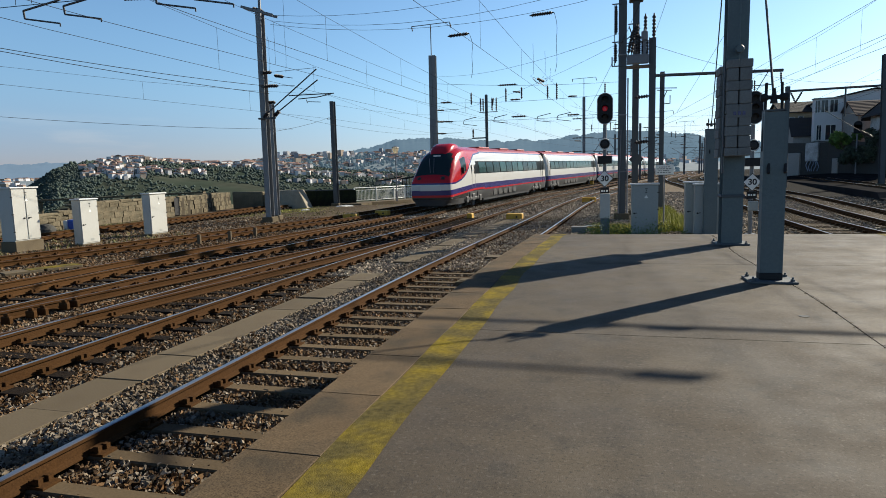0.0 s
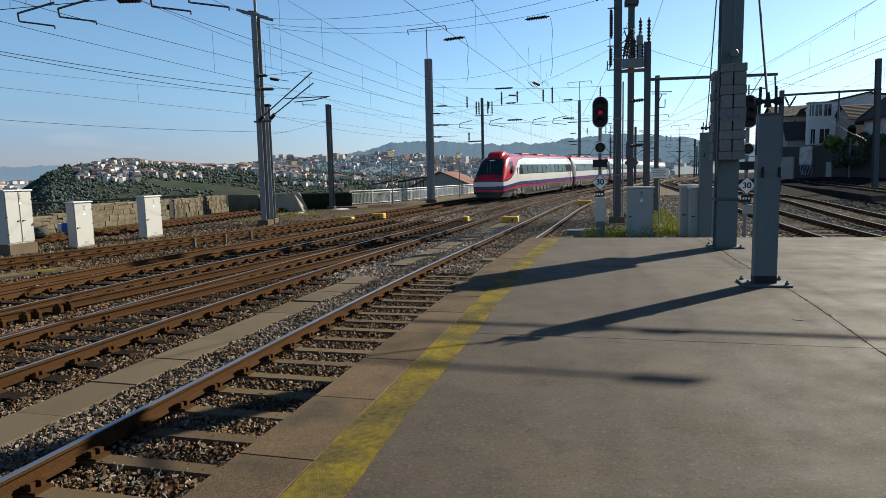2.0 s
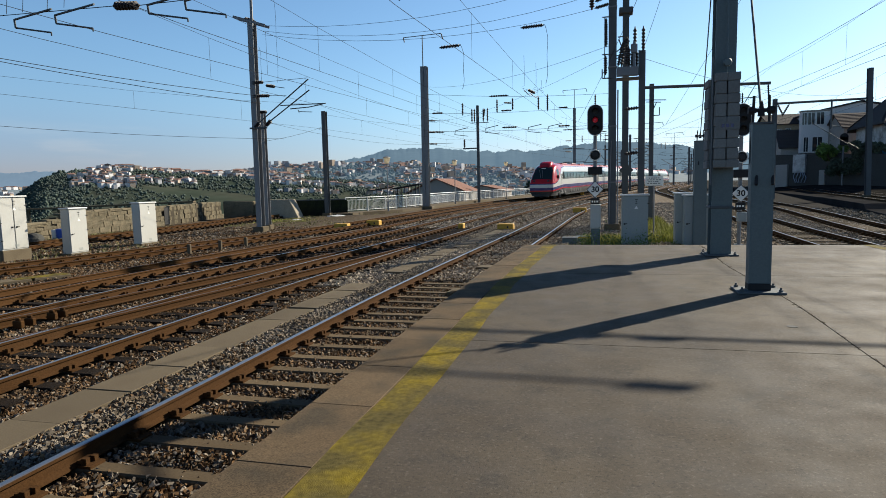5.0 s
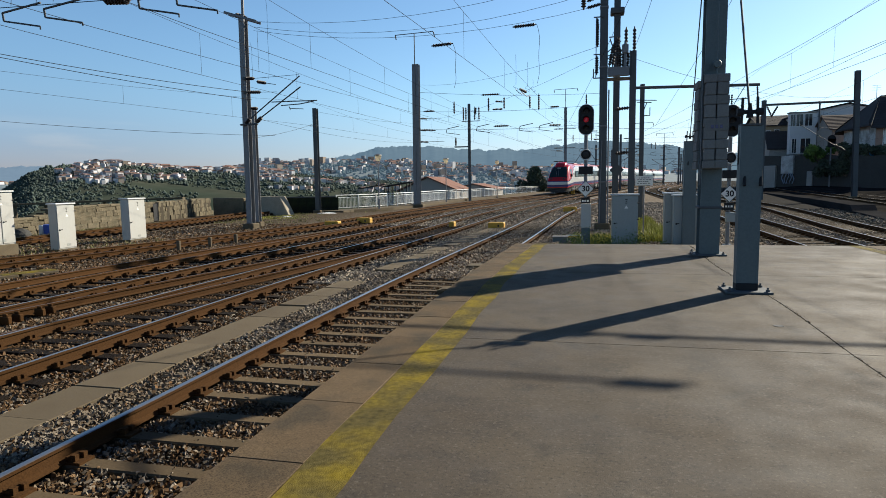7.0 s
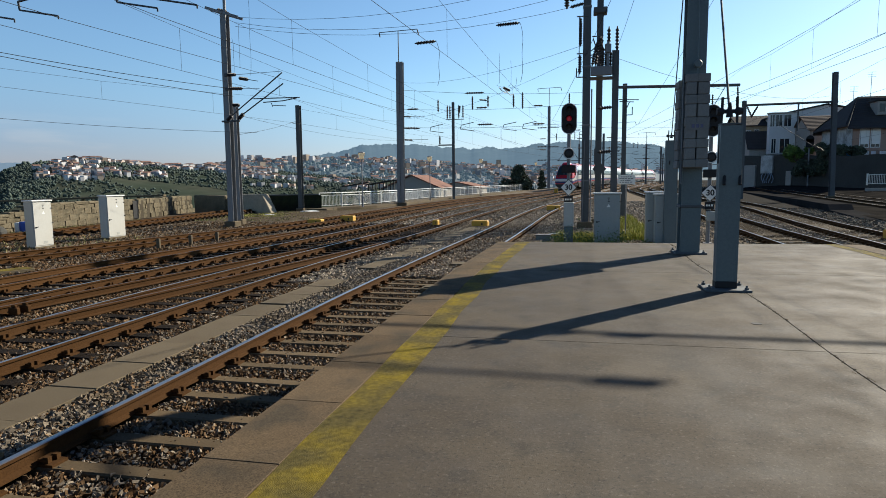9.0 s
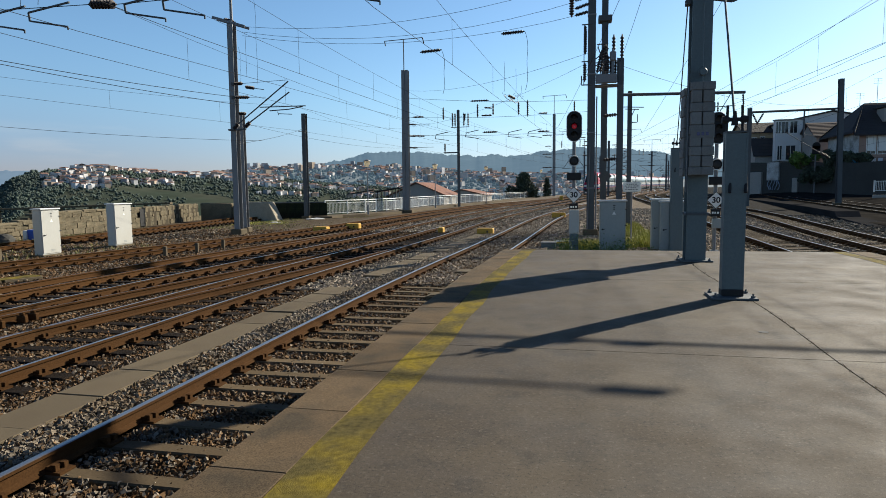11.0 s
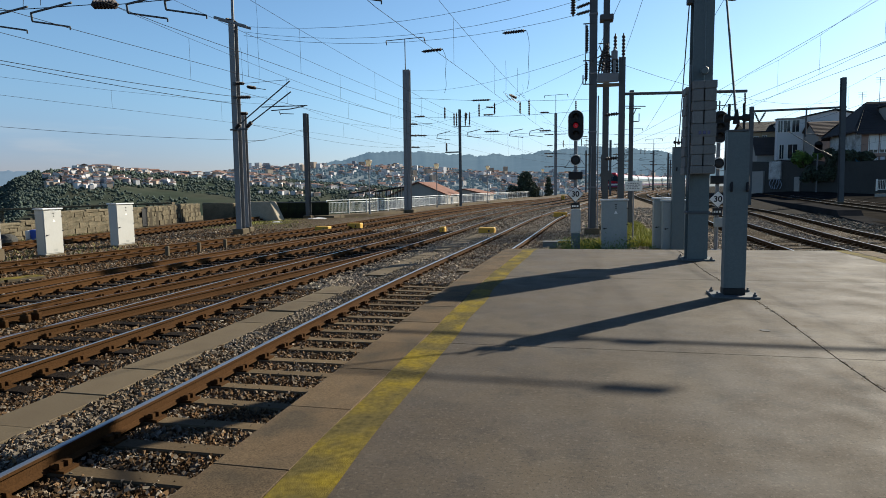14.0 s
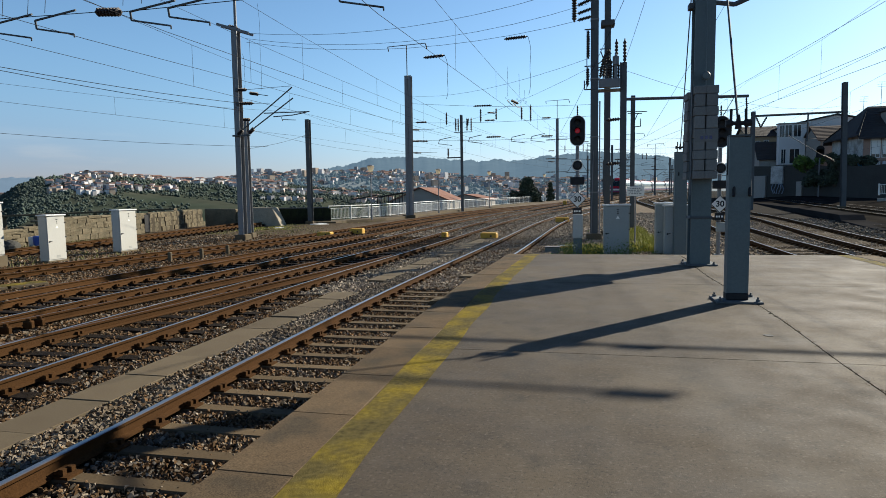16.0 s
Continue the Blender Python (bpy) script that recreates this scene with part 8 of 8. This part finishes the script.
# laundry line, garden fence, greenery
root = thing("laundry_line", "line of coloured washing below the windows", "laundry", (33.9, 87.3, 2.9))
for k, (c, w, h) in enumerate((((0.05, 0.2, 0.35), 0.7, 1.3), ((0.22, 0.08, 0.30), 0.8, 1.5), ((0.6, 0.6, 0.62), 0.7, 1.1), ((0.55, 0.55, 0.6), 0.5, 0.9), ((0.6, 0.58, 0.6), 0.7, 0.8), ((0.35, 0.12, 0.16), 0.5, 1.2))):
    bm = bmesh.new()
    x = 0.95 * k
    for j in range(6):
        a, b = x + w * j / 6, x + w * (j + 1) / 6
        ya, yb = 0.06 * math.sin(j * 1.7), 0.06 * math.sin((j + 1) * 1.7)
        q = [(a, ya, 1.9 - h), (b, yb, 1.9 - h), (b, yb * 0.3, 1.9), (a, ya * 0.3, 1.9)]
        f = [bm.verts.new(p) for p in q]
        bm.faces.new(f)
        bm.faces.new([bm.verts.new((p[0], p[1] + 0.02, p[2])) for p in q])
    part("cloth", bm, mat("cloth", c, 0.9), root)
bm = bmesh.new()
tube(bm, (-0.5, 0, 1.92), (6.2, 0, 1.92), 0.015)
part("line", bm, M["wire"], root)

root = tagged(empty("garden_fence"), "white steel fence on a low wall by the outer track", "fence")
bm = bmesh.new()
box(bm, 29.9, 36.5, 71.6, 71.9, -0.8, 0.45, 0.02)
part("base_wall", bm, M["plastergrey"], root)
for k in range(4):
    bm = bmesh.new()
    x = 30.0 + 2.1 * k
    box(bm, x - 0.07, x + 0.07, 71.68, 71.82, 0.75, 1.95, 0.01)
    part("post", bm, M["galv"], root)
    bm = bmesh.new()
    for z in (0.9, 1.85):
        box(bm, x + 0.07, x + 2.03, 71.72, 71.78, z - 0.03, z + 0.03)
    part("rail", bm, M["galv"], root)
    bm = bmesh.new()
    for j in range(12):
        box(bm, x + 0.18 + 0.155 * j, x + 0.21 + 0.155 * j, 71.74, 71.76, 0.9, 1.85)
    tagged(part("balusters", bm, M["galv"], root), kind="stuff")


def bush(x, y, z, s, n, seed, material, label):
    rng = np.random.default_rng(seed)
    root = thing("bush", label, "bush", (x, y, z), "bushes above the retaining wall")
    bm = bmesh.new()
    cs, rs = [], []
    for k in range(9):
        e = (rng.normal() * s * 0.5, rng.normal() * s * 0.5, s * rng.uniform(0.2, 1.0))
        tube(bm, (0, 0, -0.2), e, 0.05 * s, 0.015 * s, 5)
        cs.append(e)
        rs.append(s * rng.uniform(0.3, 0.55))
    part("stems", bm, M["bark"], root)
    leaf_cloud(root, rng, cs, rs, n, 0.22, M[material], "foliage")


bush(31.9, 98.2, 4.0, 1.7, 2600, 21, "leafsun", "bright green shrub on top of the retaining wall")
bush(32.2, 96.2, 2.0, 1.7, 2400, 22, "leafdark", "dark shrub hanging over the wall")
bush(32.6, 93.5, 2.0, 1.7, 2200, 23, "leafdark", "dark ivy mass by the retaining wall")
bush(34.6, 87.2, 3.6, 1.5, 1800, 24, "leafdark", "dark climbing shrub on a house front")
bush(32.4, 90.0, 2.0, 1.8, 2000, 25, "leafdark", "low dark shrub beside the outer track")
bush(33.1, 91.0, 4.4, 1.4, 1400, 26, "leafdark", "low dark shrub on the retaining wall")

# portal over the outer tracks
pr = h_mast("portal_mast", "tall dark portal mast by the outer track", (24.6, 66, -0.5), 12.0, 0.42, 0.42, "darksteel", lean=(-0.25, 0))
bm = bmesh.new()
tube(bm, (0.1, 0, 9.25), (-8.2, 0.1, 9.2), 0.11)
part("portal_beam", bm, M["darksteel"], pr)
string(pr, (-6.9, 0, 9.1), (-7.5, 0, 8.0), 0.1, 6)
string(pr, (-7.9, 0, 9.1), (-7.4, 0, 8.0), 0.1, 6)
string(pr, (-1.0, -0.2, 4.6), (-2.0, -0.2, 5.2), 0.13, 7)
bm = bmesh.new()
tube(bm, (-3.3, 0, 9.2), (-3.3, 0, 6.6), 0.08)
tube(bm, (-3.3, 0, 6.9), (-1.9, 0, 6.7), 0.03)
tube(bm, (-2.0, -0.2, 5.2), (-5.0, -0.2, 7.2), 0.03)
part("drop_arm", bm, M["darksteel"], pr)
pl_ = h_mast("portal_mast", "dark portal leg between the tracks", (16.5, 66.2, GZ), 10.0, 0.36, 0.36, "darksteel")
root = thing("colour_light_signal", "distant signal with round dark head below the houses", "railway signal", (31.6, 93, -0.6), "railway signals")
bm = bmesh.new()
tube(bm, (0, 0, 0), (0, 0, 6.2), 0.10)
part("post", bm, M["steel"], root)
bm = bmesh.new()
lathe(bm, (0, -0.16, 7.4), (0, -0.10, 7.4), [(0, 0.5), (1, 0.5)], 20)
box(bm, -0.5, 0.5, -0.16, -0.10, 6.3, 7.4, 0.02)
part("head", bm, M["black"], root)

M["asphalt"] = mat("old_asphalt", (0.032, 0.032, 0.033), 0.95, fine=(20, 0.4), broad=(0.6, 0.4), bump=0.8, bump_scale=14, spec=0.0)


def old_platform():
    """A disused low platform between the tracks, ramped down at its near end."""
    bm = bmesh.new()
    prev = None
    for y in (38, 41, 43, 45.4, 46, *np.arange(50, 100, 4.0)):
        x, top = 11.55 + 0.1165 * y, interp(y, [38, 45.4, 46, 56], [-0.74, -0.56, -0.20, -0.12])
        cur = [bm.verts.new(p) for p in ((x, y, -1.0), (x, y, top - 0.03), (x + 0.03, y, top), (x + 1.5, y, top), (x + 1.5, y, -1.0))]
        if prev:
            for i in range(4):
                bm.faces.new((prev[i], prev[i + 1], cur[i + 1], cur[i]))
        else:
            bm.faces.new(cur)
        prev = cur
    bm.faces.new(prev[::-1])
    tagged(finish("pavement_strip", bm, M["asphalt"]), "dark low strip of old platform between tracks", "platform", kind="structure")


old_platform()


def shaded_bed():
    """House shade as a dark sheet, under the outer tracks to the wall's foot."""
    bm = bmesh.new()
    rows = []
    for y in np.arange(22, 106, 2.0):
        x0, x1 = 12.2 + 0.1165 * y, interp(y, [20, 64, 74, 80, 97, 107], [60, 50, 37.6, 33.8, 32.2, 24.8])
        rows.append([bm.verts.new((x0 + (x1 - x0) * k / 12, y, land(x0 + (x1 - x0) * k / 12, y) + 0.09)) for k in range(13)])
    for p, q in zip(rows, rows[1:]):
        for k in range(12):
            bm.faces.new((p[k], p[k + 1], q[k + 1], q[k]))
    tagged(finish("ground_cinders", bm, M["shaded_ground"], smooth=True), "ground under the outer tracks, house shade in its colour", "track bed", kind="structure")


# near-black base holds the shade of the wall and houses
M["shaded_ground"] = mat("shaded_bed", (0.022, 0.021, 0.020), 0.95, fine=(18, 0.6), broad=(0.5, 0.4), tint=(0.046, 0.042, 0.036), tint_amount=0.5, bump=1.0, bump_scale=24, spec=0.0)
shaded_bed()


# ---- the far city ----
def far_city():
    rng = np.random.default_rng(17)
    groups = {"far_house_white": [], "far_house_cream": [], "far_house_grey": []}
    roofs = []
    def add(az, r, w, d, h, flat, paint):
        x, y = r * math.sin(radians(az)), r * math.cos(radians(az))
        z = land(x, y) - 1.0
        turn = rng.uniform(0, math.pi)
        c, s = math.cos(turn), math.sin(turn)
        R = np.array([[c, -s, 0], [s, c, 0], [0, 0, 1]])
        v = (CUBE_V * 0.5 + (0, 0, 0.5)) * (w, d, h + 1)
        groups[paint].append(v @ R.T + (x, y, z))
        if not flat:
            rw, rd, rh = w / 2 + 0.3, d / 2 + 0.3, 0.20 * d
            q = np.array([(-rw, -rd, 0), (rw, -rd, 0), (rw, rd, 0), (-rw, rd, 0), (-rw, 0, rh), (rw, 0, rh), (-rw, 0, rh), (rw, 0, rh)])
            roofs.append(q @ R.T + (x, y, z + h + 1))
    paints = list(groups)
    def many(n, a0, a1, r0, r1, size, tall, flat_share, cl, cut=-0.02):
        for _ in range(n):
            az = rng.uniform(a0, a1)
            r = rng.uniform(r0, r1)
            x, y = r * math.sin(radians(az)), r * math.cos(radians(az))
            if noise.noise(Vector((x, y, 1)) * cl) < cut:
                continue
            w = rng.uniform(*size)
            h = min(7.0, w * rng.uniform(0.55, 0.95)) if rng.uniform() > tall else w * rng.uniform(0.8, 1.25)
            add(az, r, w, w * rng.uniform(0.6, 0.9), h, rng.uniform() < flat_share or h > 11, paints[int(rng.choice(3, p=(0.55, 0.25, 0.2)))])
    many(1500, -45, -16, 800, 1150, (4.0, 8.0), 0.0, 0.4, 0.010, 0.04)
    many(120, -43, -28, 1040, 1130, (7, 15), 0.0, 0.5, 0.012)
    many(1300, -36, 4, 1350, 1900, (7, 14), 0.05, 0.3, 0.005)
    many(900, -34, 8, 1450, 1900, (9, 18), 0.14, 0.6, 0.004)
    many(260, -27, 6, 2250, 2700, (12, 24), 0.2, 0.6, 0.004)
    many(160, -52, -44, 1500, 2600, (10, 18), 0.05, 0.3, 0.003)
    # houses climbing the foot of the blue ridge
    for _ in range(900):
        az, r = rng.uniform(-30, 9), 2240 + 300 * rng.uniform() ** 1.4
        x, y = r * math.sin(radians(az)), r * math.cos(radians(az))
        if noise.noise(Vector((x, y, 3)) * 0.004) < -0.05:
            continue
        crest = 1.6 + 3100 * math.tan(radians(interp(az, *CREST_C)))
        z = -55 + (crest + 55) * interp(r, [2200, 2560, 2875, 3100], [0, 0.45, 0.82, 1])
        w, h = rng.uniform(9, 20), rng.uniform(7, 11) if rng.uniform() > 0.15 else rng.uniform(16, 30)
        turn = rng.uniform(0, math.pi)
        c, s = math.cos(turn), math.sin(turn)
        v = (CUBE_V * 0.5 + (0, 0, 0.5)) * (w, w * 0.7, h + 6)
        groups[paints[int(rng.choice(3, p=(0.4, 0.25, 0.35)))]].append(v @ np.array([[c, -s, 0], [s, c, 0], [0, 0, 1]]).T + (x, y, z - 6))
    for k, vs in groups.items():
        ob = soup("far_houses", np.array(vs), CUBE_F, M[k])
        tagged(ob, "distant pale houses and flats scattered over hillsides", "houses", kind="stuff")
    ob = soup("far_roofs", np.array(roofs), [(0, 1, 5, 4), (2, 3, 6, 7), (0, 4, 6, 3), (1, 2, 7, 5)], M["far_roof"])
    tagged(ob, "distant terracotta roofs of hillside houses", "roofs", kind="stuff")


M["far_house_white"] = mat("far_white_walls", (0.50, 0.49, 0.49), 0.9, fine=(0.3, 0.1), broad=(0.02, 0.25), island=0.25)
M["far_house_cream"] = mat("far_cream_walls", (0.34, 0.27, 0.21), 0.9, fine=(0.3, 0.1), broad=(0.02, 0.25), island=0.3)
M["far_house_grey"] = mat("far_grey_walls", (0.23, 0.24, 0.26), 0.9, fine=(0.3, 0.1), broad=(0.02, 0.25), island=0.3)
M["far_roof"] = mat("far_terracotta", (0.19, 0.105, 0.08), 0.9, fine=(0.3, 0.1), broad=(0.02, 0.2), island=0.3)
far_city()


def far_woods():
    rng = np.random.default_rng(23)
    def grow(n, a0, a1, r0, r1, size, cl, cut, material, label):
        az, r = rng.uniform(a0, a1, n), rng.uniform(r0, r1, n)
        keep, P = [], []
        for a, q in zip(az, r):
            x, y = q * math.sin(radians(a)), q * math.cos(radians(a))
            if noise.noise(Vector((x, y, 7)) * cl) > cut:
                P.append((x, y, land(x, y)))
        P = np.array(P)
        m = len(P)
        s = rng.uniform(size[0], size[1], m)
        P = np.repeat(P, 3, axis=0) + rng.normal(size=(m * 3, 3)) * np.repeat(s, 3)[:, None] * (0.45, 0.45, 0.25)
        S = np.repeat(s, 3) * rng.uniform(0.5, 0.85, m * 3)
        P[:, 2] += S * 0.7
        ob = pebbles("far_woods", P, S, material, rng, base=ICO_V, faces=ICO_F, flat=1.0)
        ob.data.shade_smooth()
        tagged(ob, label, "woods", kind="stuff")
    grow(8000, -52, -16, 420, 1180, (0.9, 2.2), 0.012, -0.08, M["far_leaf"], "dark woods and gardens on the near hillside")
    grow(3300, -36, 6, 1200, 1930, (2.8, 6.0), 0.006, -0.15, M["hazed_leaf"], "tree patches among distant houses")
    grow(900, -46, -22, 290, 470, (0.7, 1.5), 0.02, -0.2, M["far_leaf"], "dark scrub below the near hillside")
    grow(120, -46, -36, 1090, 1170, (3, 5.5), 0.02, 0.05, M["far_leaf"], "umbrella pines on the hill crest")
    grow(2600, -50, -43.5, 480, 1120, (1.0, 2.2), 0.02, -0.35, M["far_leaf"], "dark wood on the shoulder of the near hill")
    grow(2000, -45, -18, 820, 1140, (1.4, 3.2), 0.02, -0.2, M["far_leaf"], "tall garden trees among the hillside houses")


# leaf colour with haze painted in: bluish base and a faint emission
M["hazed_leaf"] = distance("hazed_tree_patches", (0.075, 0.10, 0.10), (0.20, 0.31, 0.42), 0.16)
# base lifted and bluer than near leaves, in place of haze
M["far_leaf"] = mat("hazed_forest", (0.054, 0.076, 0.060), 0.95, fine=(0.05, 0.2), broad=(0.008, 0.3), island=0.2)
far_woods()


def viaduct():
    """Road on slim piers along the foot of the near hill."""
    root = thing("viaduct", "pale motorway viaduct crossing the valley", "viaduct", (0, 0, 0))
    bm = bmesh.new()
    pts = []
    for a in np.linspace(-50, -36, 15):
        r = 640 - 3.2 * (a + 45)
        pts.append(Vector((r * math.sin(radians(a)), r * math.cos(radians(a)), -10.5 + 0.25 * (a + 45))))
    rings = []
    for k, p in enumerate(pts):
        d = (pts[min(k + 1, len(pts) - 1)] - pts[max(k - 1, 0)]).normalized().cross(Vector((0, 0, 1))) * 4
        rings.append([bm.verts.new(v) for v in (p - d, p + d, p + d + Vector((0, 0, 1.6)), p - d + Vector((0, 0, 1.6)))])
    for a, b in zip(rings, rings[1:]):
        for i in range(4):
            bm.faces.new((a[i], a[(i + 1) % 4], b[(i + 1) % 4], b[i]))
    bm.faces.new(rings[0])
    bm.faces.new(rings[-1][::-1])
    part("deck", bm, M["concrete"], root)
    for p in pts[::2]:
        bm = bmesh.new()
        tube(bm, (p.x, p.y, -52), (p.x, p.y, p.z), 1.3, seg=8)
        part("pier", bm, M["concrete"], root)


viaduct()


def motions():
    for index, car in enumerate(TRAIN_CARS):
        walk(car, [(t, car_pose(t, index)) for t in TAIL_T])


motions()
